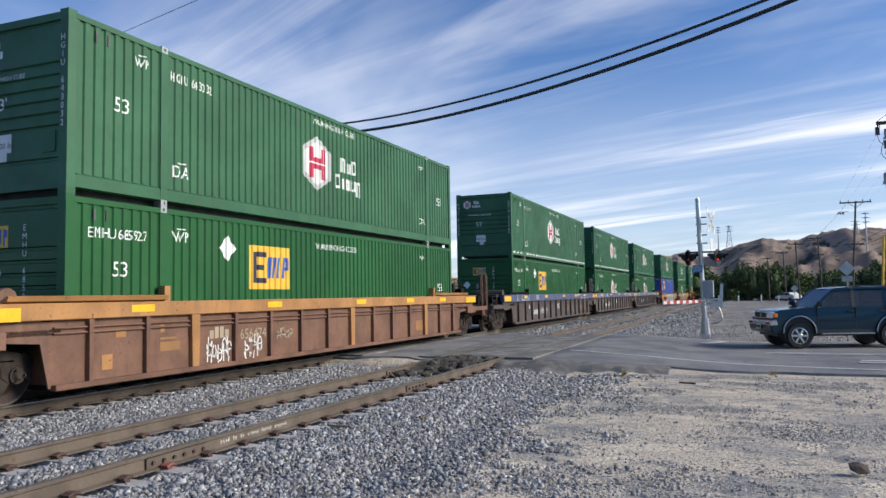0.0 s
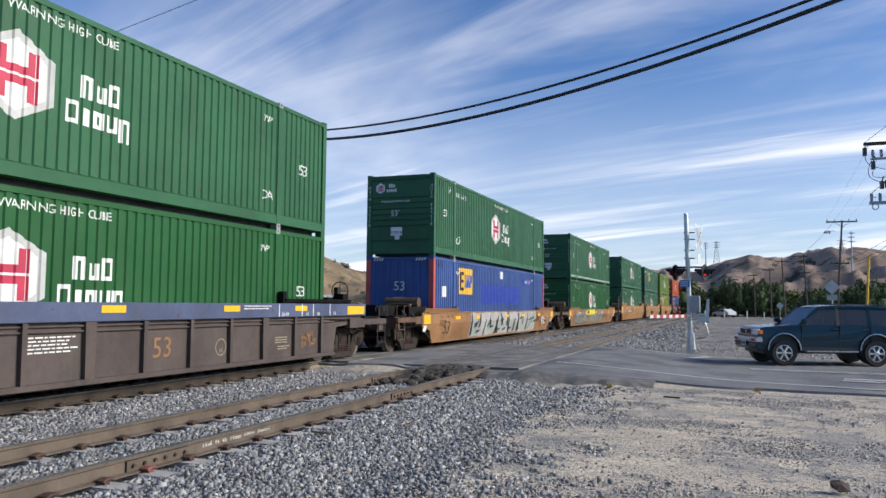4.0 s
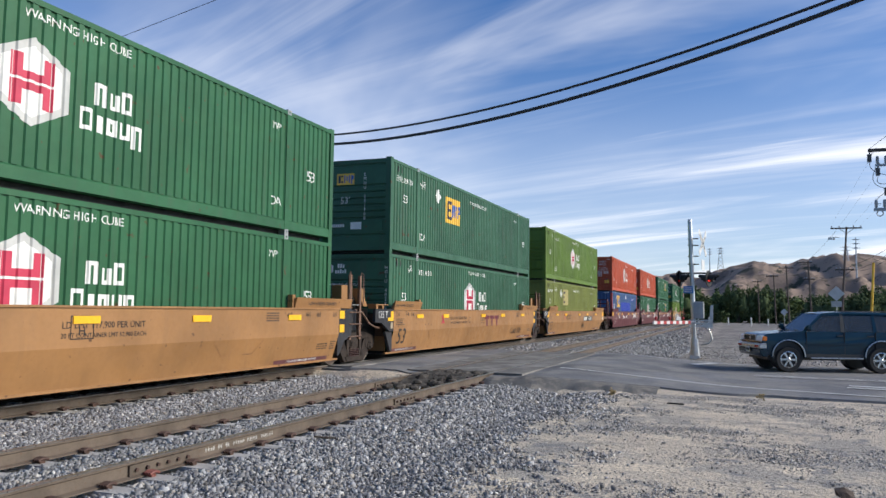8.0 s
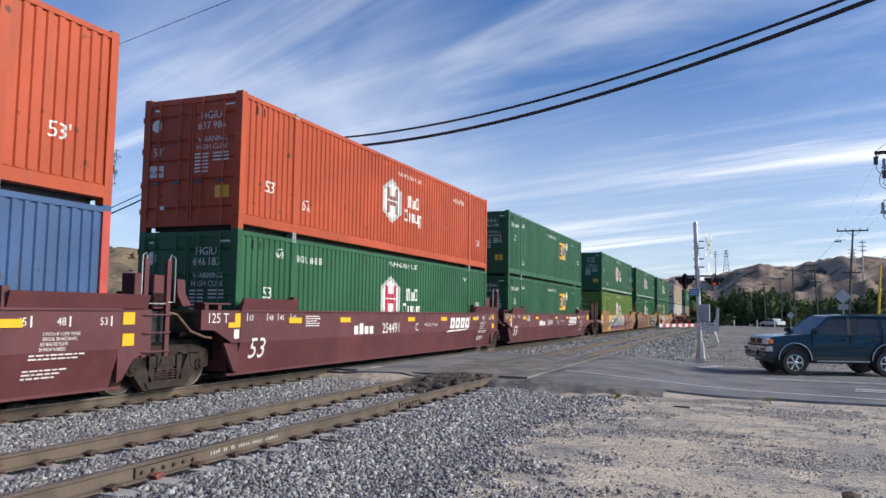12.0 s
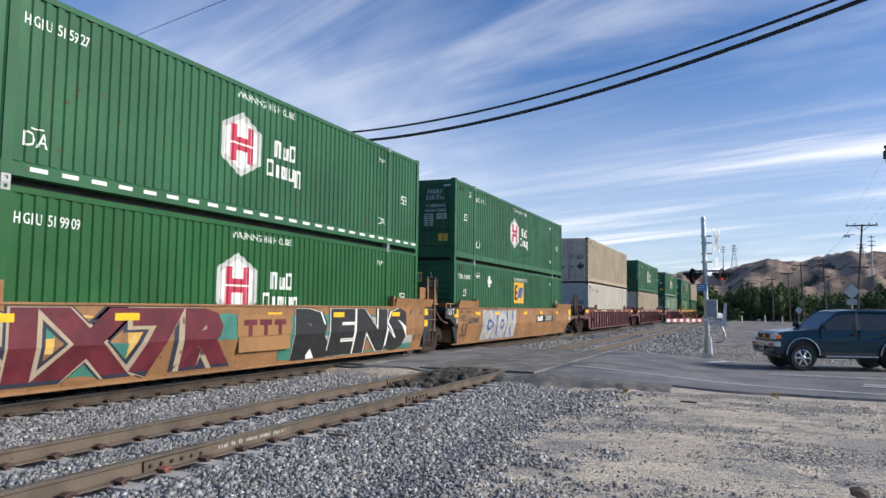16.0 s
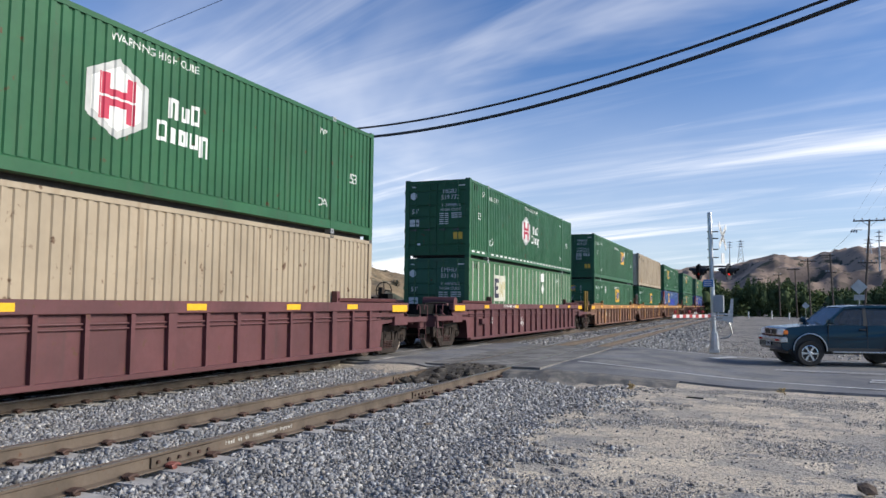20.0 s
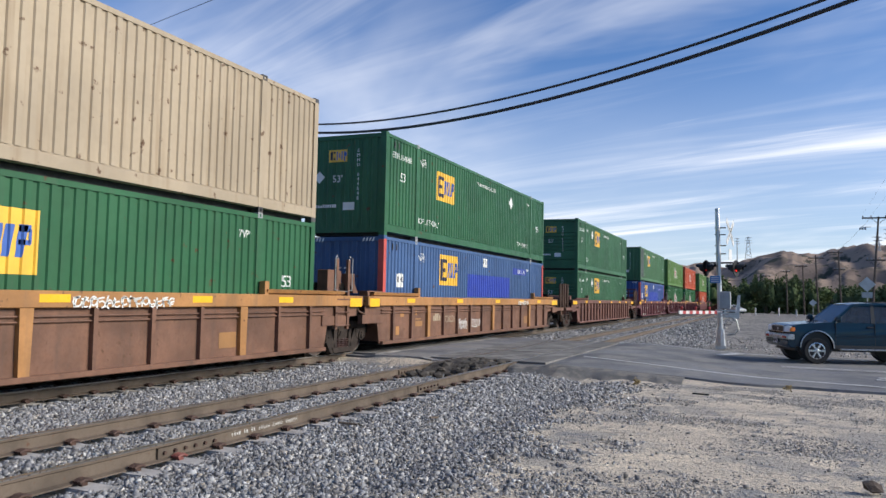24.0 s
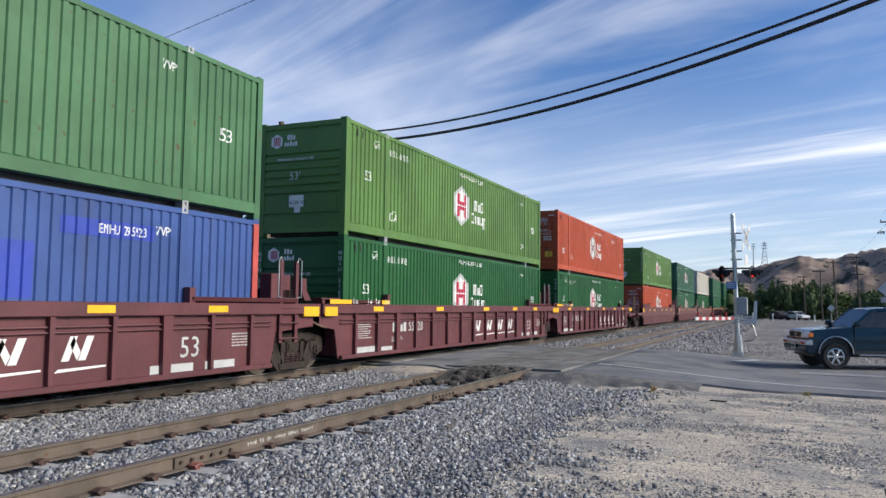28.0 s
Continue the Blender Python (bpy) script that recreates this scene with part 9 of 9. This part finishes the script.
def suv():
    """Local x forward, y to its left, z up; origin on the ground midway between the axles."""
    root = thing("suv", "dark teal four-door SUV waiting on the road", "car", at=pose(2.346, 25.556, -0.20, 0, 0, 199.8))
    wb, r = 1.3375, 0.375
    side = [(2.02, 0.42), (2.10, 0.55), (2.08, 0.86), (2.03, 1.00), (1.90, 1.045), (1.00, 1.125), (0.86, 1.135), (-2.20, 1.13), (-2.30, 1.08), (-2.34, 0.80), (-2.34, 0.48)]
    bottom = [(-2.0, 0.42)] + arch(-wb, 0.40, 0.46, 180, 0) + [(-0.80, 0.36), (0.80, 0.36)] + arch(wb, 0.40, 0.46, 180, 0) + [(1.90, 0.42)]
    poly = side + bottom
    bm = bmesh.new()
    n = len(poly)
    rings = []
    for y, pull in ((-0.845, 0.03), (-0.80, 0.0), (0.80, 0.0), (0.845, 0.03)):
        rings.append([bm.verts.new((x * (1 - pull * 0.25), y - math.copysign(0.05 * ease(0.75, 1.13, z), y), z - (pull if z > 1.05 else 0))) for x, z in poly])
    for a, b in zip(rings, rings[1:]):
        for i in range(n):
            bm.faces.new((a[i], a[(i + 1) % n], b[(i + 1) % n], b[i]))
    bm.faces.new(rings[0])
    bm.faces.new(rings[-1][::-1])
    part("body", bm, "suv_paint", root, "dark teal painted body", bevel=0.008)
    # roof and pillars
    yb, yt = 0.775, 0.655
    belt, top = 1.12, 1.66
    fb, ft, rb, rt = 0.86, 0.22, -2.24, -2.06
    bm = bmesh.new()
    rows = []
    for x, z in ((ft + 0.06, top - 0.02), (ft - 0.15, top + 0.025), (-0.6, top + 0.045), (-1.5, top + 0.035), (rt - 0.02, top + 0.0)):
        rows.append([bm.verts.new((x, y, z - d)) for y, d in ((-yt - 0.02, 0.06), (-yt + 0.05, 0.0), (0, -0.02), (yt - 0.05, 0.0), (yt + 0.02, 0.06))])
    for a, b in zip(rows, rows[1:]):
        for i in range(4):
            bm.faces.new((a[i], a[i + 1], b[i + 1], b[i]))
    low = [[bm.verts.new(v.co - Vector((0, 0, 0.04))) for v in row] for row in rows]
    for a, b in zip(low, low[1:]):
        for i in range(4):
            bm.faces.new((b[i], b[i + 1], a[i + 1], a[i]))
    part("roof", bm, "suv_paint", root)
    for s in (-1, 1):
        for name, x0, x1, w in (("front_pillar", fb, ft, 0.05), ("centre_pillar", -0.28, -0.30, 0.055), ("rear_door_pillar", -1.22, -1.20, 0.05), ("rear_pillar", rb, rt, 0.10)):
            bm = bmesh.new()
            a = [bm.verts.new((x0 + dx, s * (yb + dy), belt - 0.02)) for dx, dy in ((-w, 0), (w, 0), (w, -0.06), (-w, -0.06))]
            b = [bm.verts.new((x1 + dx * 0.8, s * (yt + dy), top)) for dx, dy in ((-w, 0), (w, 0), (w, -0.06), (-w, -0.06))]
            for i in range(4):
                bm.faces.new((a[i], a[(i + 1) % 4], b[(i + 1) % 4], b[i]))
            part(name, bm, "suv_paint" if name != "centre_pillar" else "suv_trim", root)

        def pane(pts, nm="side_window"):
            bm = bmesh.new()
            v = [(x, s * (yb - (yb - yt) * (z - belt) / (top - belt) - 0.012), z) for x, z in pts]
            slab(bm, v, 0.006)
            part(nm, bm, "tinted_glass", root, "dark tinted window")
        pane([(fb - 0.06, belt), (-0.24, belt), (-0.26, top - 0.04), (ft - 0.02, top - 0.04)])
        pane([(-0.34, belt), (-1.17, belt), (-1.16, top - 0.04), (-0.35, top - 0.04)])
        pane([(-1.28, belt), (rb + 0.10, belt), (rt + 0.08, top - 0.04), (-1.25, top - 0.04)])
        # trim down the side
        for nm, pts, mat, d in (("side_moulding", [(0.84, 0.74), (-0.82, 0.74), (-0.82, 0.79), (0.84, 0.79)], "suv_paint", 0.018), ("sill", [(0.84, 0.36), (-0.82, 0.36), (-0.82, 0.47), (0.84, 0.47)], "suv_trim", 0.010)):
            bm = bmesh.new()
            prism(bm, pts, "y", min(s * 0.84, s * (0.845 + d)), max(s * 0.84, s * (0.845 + d)))
            part(nm, bm, mat, root)
        for x in (0.80, -0.30, -1.20):
            bm = bmesh.new()
            prism(bm, [(x - 0.006, 0.45), (x + 0.006, 0.45), (x + 0.006, 1.12), (x - 0.006, 1.12)], "y", min(s * 0.80, s * 0.8465), max(s * 0.80, s * 0.8465))
            part("door_gap", bm, "lamp_black", root)
        for x in (-0.17, -1.05):
            bm = bmesh.new()
            box(bm, x - 0.09, x + 0.09, min(s * 0.82, s * 0.862), max(s * 0.82, s * 0.862), 0.985, 1.02)
            part("door_handle", bm, "suv_trim", root)
        bm = bmesh.new()
        box(bm, -0.78, 0.72, min(s * 0.80, s * 0.93), max(s * 0.80, s * 0.93), 0.335, 0.375)
        part("side_step", bm, "chrome", root, "bright metal side step", bevel=0.01)
        for cx in (wb, -wb):
            bm = bmesh.new()
            o, i_ = arch(cx, 0.40, 0.505, -5, 185, 14), arch(cx, 0.40, 0.455, -5, 185, 14)
            for k in range(14):
                q = [(o[k], 0.845), (o[k + 1], 0.845), (o[k + 1], 0.885), (o[k], 0.885)]
                sheet(bm, [(p[0], s * y, p[1]) for p, y in q])
                q = [(o[k], 0.885), (o[k + 1], 0.885), (i_[k + 1], 0.875), (i_[k], 0.875)]
                sheet(bm, [(p[0], s * y, p[1]) for p, y in q])
                q = [(i_[k], 0.875), (i_[k + 1], 0.875), (i_[k + 1], 0.80), (i_[k], 0.80)]
                sheet(bm, [(p[0], s * y, p[1]) for p, y in q])
            flare = part("wheel_arch_trim", bm, "suv_paint", root)
            bm = bmesh.new()
            pipe(bm, [(p[0], s * 0.884, p[1]) for p in arch(cx, 0.40, 0.472, -2, 182, 16)], 0.019, 6)
            part("bright_bead", bm, "chrome", flare)
            # wheel
            bm = bmesh.new()
            lathe(bm, [(0.235, s * 0.66), (0.345, s * 0.64), (r, s * 0.68), (r, s * 0.83), (0.345, s * 0.868), (0.25, s * 0.862), (0.235, s * 0.84)], (0, 0, 0), "y", 32)
            wheel = part("wheel", bm, "tyre", root, "black tyre on an alloy rim", at=pose(cx, 0, r))
            bm = bmesh.new()
            lathe(bm, [(0.24, s * 0.70), (0.238, s * 0.853), (0.218, s * 0.858), (0.207, s * 0.80), (0.207, s * 0.71)], (0, 0, 0), "y", 32)
            part("rim", bm, "alloy", wheel)
            bm = bmesh.new()
            lathe(bm, [(0.075, s * 0.78), (0.07, s * 0.852), (0.05, s * 0.862)], (0, 0, 0), "y", 16)
            for k in range(6):
                a = k * math.pi / 3
                c, q = math.cos(a), math.sin(a)
                t = Vector((-q, 0, c)) * 0.024
                p0, p1 = Vector((c * 0.06, s * 0.845, q * 0.06)), Vector((c * 0.225, s * 0.845, q * 0.225))
                t2 = t * 1.35
                f = [p0 - t, p0 + t, p1 + t2, p1 - t2]
                dn = Vector((0, -s * 0.05, 0))
                vs = [bm.verts.new(v) for v in f] + [bm.verts.new(v + dn) for v in f]
                for fc in ((0, 1, 2, 3), (7, 6, 5, 4), (0, 4, 5, 1), (1, 5, 6, 2), (2, 6, 7, 3), (3, 7, 4, 0)):
                    bm.faces.new([vs[i] for i in fc])
            part("spokes", bm, "alloy", wheel)
            # disc widened to the rim and coloured black to keep the spoke gaps dark
            bm = bmesh.new()
            lathe(bm, [(0.204, s * 0.70), (0.204, s * 0.765)], (0, 0, 0), "y", 24)
            part("brake_disc", bm, "lamp_black", wheel)
            bm = bmesh.new()
            lathe(bm, [(0.44, s * 0.50), (0.44, s * 0.80)], (cx, 0, 0.40), "y", 20)
            part("wheel_well", bm, "lamp_black", root)
        # lamps and mirror
        bm = bmesh.new()
        prism(bm, [(2.10, 0.815), (2.125, 0.825), (2.095, 0.975), (2.05, 0.99), (1.90, 0.985), (1.90, 0.815)], "y", min(s * 0.46, s * 0.81), max(s * 0.46, s * 0.81))
        lamp = part("headlight", bm, "lens_clear", root, "clear headlight", bevel=0.012)
        bm = bmesh.new()
        prism(bm, [(2.08, 0.84), (2.06, 0.96), (1.95, 0.955), (1.95, 0.84)], "y", min(s * 0.80, s * 0.856), max(s * 0.80, s * 0.856))
        part("turn_signal", bm, "lens_amber", lamp, "amber turn signal", bevel=0.01)
        bm = bmesh.new()
        box(bm, 2.15, 2.20, min(s * 0.54, s * 0.76), max(s * 0.54, s * 0.76), 0.645, 0.705)
        part("bumper_lamp", bm, "lens_red", root, "reddish lamp in the bumper")
        bm = bmesh.new()
        prism(bm, [(0.70, 1.14), (0.88, 1.16), (0.86, 1.31), (0.70, 1.32)], "y", min(s * 0.84, s * 1.03), max(s * 0.84, s * 1.03))
        part("mirror", bm, "suv_paint", root, "dark teal door mirror", bevel=0.04)
        bm = bmesh.new()
        pipe(bm, [(-0.15, s * 0.56, top + 0.02), (-0.20, s * 0.56, top + 0.065), (-1.85, s * 0.56, top + 0.065), (-1.88, s * 0.56, top + 0.01)], 0.016, 6)
        part("roof_rail", bm, "suv_trim", root)
        bm = bmesh.new()
        box(bm, -2.37, -2.30, min(s * 0.62, s * 0.80), max(s * 0.62, s * 0.80), 0.78, 1.10)
        part("tail_lamp", bm, "lens_red", root)
    for x in (-0.55, -1.45):
        bm = bmesh.new()
        box(bm, x - 0.03, x + 0.03, -0.56, 0.56, top + 0.055, top + 0.08)
        part("rack_bar", bm, "suv_trim", root)
    bm = bmesh.new()
    slab(bm, [(fb + 0.02, -0.74, belt), (fb + 0.02, 0.74, belt), (ft + 0.05, 0.63, top - 0.02), (ft + 0.05, -0.63, top - 0.02)], 0.006)
    part("windshield", bm, "wind_glass", root)
    bm = bmesh.new()
    slab(bm, [(rb - 0.02, -0.70, belt), (rt - 0.02, -0.62, top - 0.04), (rt - 0.02, 0.62, top - 0.04), (rb - 0.02, 0.70, belt)], 0.006)
    part("rear_window", bm, "tinted_glass", root)
    bm = bmesh.new()
    prism(bm, [(1.96, 0.60), (2.17, 0.60), (2.185, 0.64), (2.175, 0.73), (2.11, 0.765), (1.96, 0.765)], "y", -0.865, 0.865)
    part("front_bumper", bm, "chrome", root, "chrome front bumper", bevel=0.02)
    bm = bmesh.new()
    prism(bm, [(1.92, 0.36), (2.08, 0.38), (2.15, 0.46), (2.165, 0.596), (1.92, 0.596)], "y", -0.85, 0.85)
    part("front_valance", bm, "suv_paint", root, bevel=0.02)
    bm = bmesh.new()
    box(bm, 2.05, 2.105, -0.46, 0.46, 0.82, 0.985)
    grille = part("grille", bm, "suv_trim", root, "chrome-barred dark grille", bevel=0.012)
    for z in (0.868, 0.935):
        bm = bmesh.new()
        box(bm, 2.10, 2.114, -0.42, 0.42, z - 0.005, z + 0.005)
        part("slat", bm, "suv_trim", grille)
    bm = bmesh.new()
    for z0, z1, y0, y1 in ((0.81, 0.832, -0.46, 0.46), (0.972, 0.994, -0.46, 0.46), (0.832, 0.972, -0.46, -0.435), (0.832, 0.972, 0.435, 0.46)):
        box(bm, 2.095, 2.128, y0, y1, z0, z1)
    part("grille_frame", bm, "chrome", grille, "chrome surround")
    bm = bmesh.new()
    lathe(bm, [(0.05, 2.11), (0.045, 2.125)], (0, 0, 0.90), "x", 14)
    part("badge", bm, "chrome", grille)
    bm = bmesh.new()
    box(bm, 2.19, 2.20, -0.16, 0.16, 0.48, 0.64)
    plate = part("number_plate", bm, "sign_white", root)
    bm = bmesh.new()
    for k in range(6):
        box(bm, 2.20, 2.203, -0.125 + k * 0.043, -0.095 + k * 0.043, 0.52, 0.60)
    part("plate_bars", bm, "mark_navy", plate)
    bm = bmesh.new()
    prism(bm, [(-2.30, 0.46), (-2.44, 0.48), (-2.46, 0.66), (-2.30, 0.68)], "y", -0.83, 0.83)
    part("rear_bumper", bm, "chrome", root, bevel=0.02)
    bm = bmesh.new()
    for y0 in (0.1, -0.55):
        pipe(bm, [(fb + 0.05, y0 + 0.45, belt + 0.02), (fb - 0.02, y0, belt + 0.06)], 0.010, 5)
    part("wiper", bm, "lamp_black", root)
    bm = bmesh.new()
    tube(bm, (1.02, -0.74, 1.10), (0.86, -0.76, 1.42), 0.006, 5)
    part("antenna", bm, "lamp_black", root)
    for y in (0.36, -0.36):
        bm = bmesh.new()
        prism(bm, [(0.05, 0.75), (-0.12, 0.75), (-0.34, 1.30), (-0.22, 1.32)], "y", y - 0.23, y + 0.23)
        prism(bm, [(-0.26, 1.32), (-0.34, 1.30), (-0.38, 1.48), (-0.30, 1.49)], "y", y - 0.12, y + 0.12)
        part("front_seat", bm, "seat_cloth", root, bevel=0.03)
    bm = bmesh.new()
    prism(bm, [(-0.95, 0.75), (-1.15, 0.75), (-1.35, 1.28), (-1.22, 1.30)], "y", -0.62, 0.62)
    part("rear_seat", bm, "seat_cloth", root, bevel=0.03)
    bm = bmesh.new()
    c = Vector((0.42, 0.36, 1.08))
    pipe(bm, [c + Vector((0.06 * math.sin(k * 0.524), 0.18 * math.cos(k * 0.524), 0.17 * math.sin(k * 0.524))) for k in range(13)], 0.014, 5)
    part("steering_wheel", bm, "lamp_black", root)
    bm = bmesh.new()
    box(bm, -2.1, 1.9, -0.70, 0.70, 0.28, 0.40)
    part("chassis", bm, "lamp_black", root)
    # the body rides high on its springs
    for ob in root.children:
        if not ob.name.startswith("wheel.") and ob.name != "wheel":
            ob.matrix_basis = Matrix.Translation((0, 0, 0.075)) @ ob.matrix_basis


suv()


def small_car(paint_name, label):
    root = thing("car", label, "car", "cars on the far road")
    bm = bmesh.new()
    prism(bm, [(2.1, 0.35), (2.15, 0.62), (1.9, 0.80), (0.9, 0.92), (0.2, 1.38), (-1.0, 1.40), (-1.7, 1.0), (-2.1, 0.95), (-2.15, 0.4)], "y", -0.82, 0.82)
    part("body", bm, paint_name, root, bevel=0.05)
    for s in (-1, 1):
        for x0, x1, t0, t1 in ((0.80, -0.05, 0.20, -0.05), (-0.13, -1.25, -0.13, -0.95)):
            bm = bmesh.new()
            prism(bm, [(x0, 0.95), (x1, 0.95), (t1, 1.32), (t0, 1.32)], "y", min(s * 0.81, s * 0.826), max(s * 0.81, s * 0.826))
            part("side_window", bm, "lamp_black", root)
        for x in (1.3, -1.3):
            bm = bmesh.new()
            lathe(bm, [(0.30, s * 0.66), (0.32, s * 0.70), (0.32, s * 0.82), (0.2, s * 0.84)], (x, 0, 0.32), "y", 14)
            part("wheel", bm, "tyre", root)
    bm = bmesh.new()
    prism(bm, [(0.84, 0.95), (0.90, 0.95), (0.26, 1.34), (0.20, 1.34)], "y", -0.7, 0.7)
    part("windshield", bm, "lamp_black", root)
    return root


FAR_CARS = []
# bearing of each car on the far road over time, and its way of going
for paint_name, label, rows, d in (("sign_white", "small white car on the far road", [(0, 2.62), (1.0, 2.4), (3.0, 0.49), (8.0, -4.6), (28.0, -24.0)], 134),
                                   ("sign_white", "small white car on the far road", [(0, 14.0), (11.0, 2.96), (12.5, 1.32), (14.5, -0.89), (28.0, -14.5)], 136),
                                   ("pale_silver", "small silver car on the far road", [(0, -18.0), (25.0, -1.27), (26.2, -0.38), (27.2, 0.38), (28.0, 0.91)], 135),
                                   ("car_dust_brown", "small brown car on the far road", [(0, -16.0), (26.2, -1.40), (27.2, -0.74), (28.0, -0.15)], 137)):
    FAR_CARS.append((small_car(paint_name, label), rows, d, 90.0 if rows[0][1] > rows[-1][1] else -90.0))


# ---- motion ----
def travelled(t):
    """Metres that the train has rolled towards the camera's end of the track."""
    return 17.6923 * t - 0.010193 * t * t


def motions():
    for ob, start, z in MOVING:
        walk(ob, [(t, pose(TRAIN_TRACK, start - travelled(t), z)) for t in (0.0, 7.0, 14.0, 21.0, 28.0)])
    for ob, rows, d, turn in FAR_CARS:
        face = 128.0 if turn > 0 else -52.0
        walk(ob, [(t, pose(*polar(az, d), -0.3, 0, 0, face)) for t, az in rows])
    # wheels turn while their car rolls past the camera
    spun = {}
    for w, car in WHEELSETS:
        start = next(s for ob, s, z in MOVING if ob is car)
        y = w.matrix_basis.translation.y + w.parent.matrix_basis.translation.y
        t0 = max(0.0, (start + y - 34.0) / 17.4)
        t1 = min(28.0, (start + y - 4.0) / 17.4)
        if t1 <= t0 + 0.1:
            continue
        loc = w.matrix_basis.translation.copy()
        rows, t = [], t0
        while t < t1:
            a = math.degrees(travelled(t) / 0.457)
            rows.append((t, Matrix.Translation(loc) @ Matrix.Rotation(radians(a % 360.0), 4, "X")))
            t += 1.0 / 30.0
        first, last = rows[0][1], rows[-1][1]
        head = [(0.0, first)] if t0 > 0.05 else []
        tail = [(28.0, last)] if t1 < 27.9 else []
        walk(w, head + rows + tail)


motions()
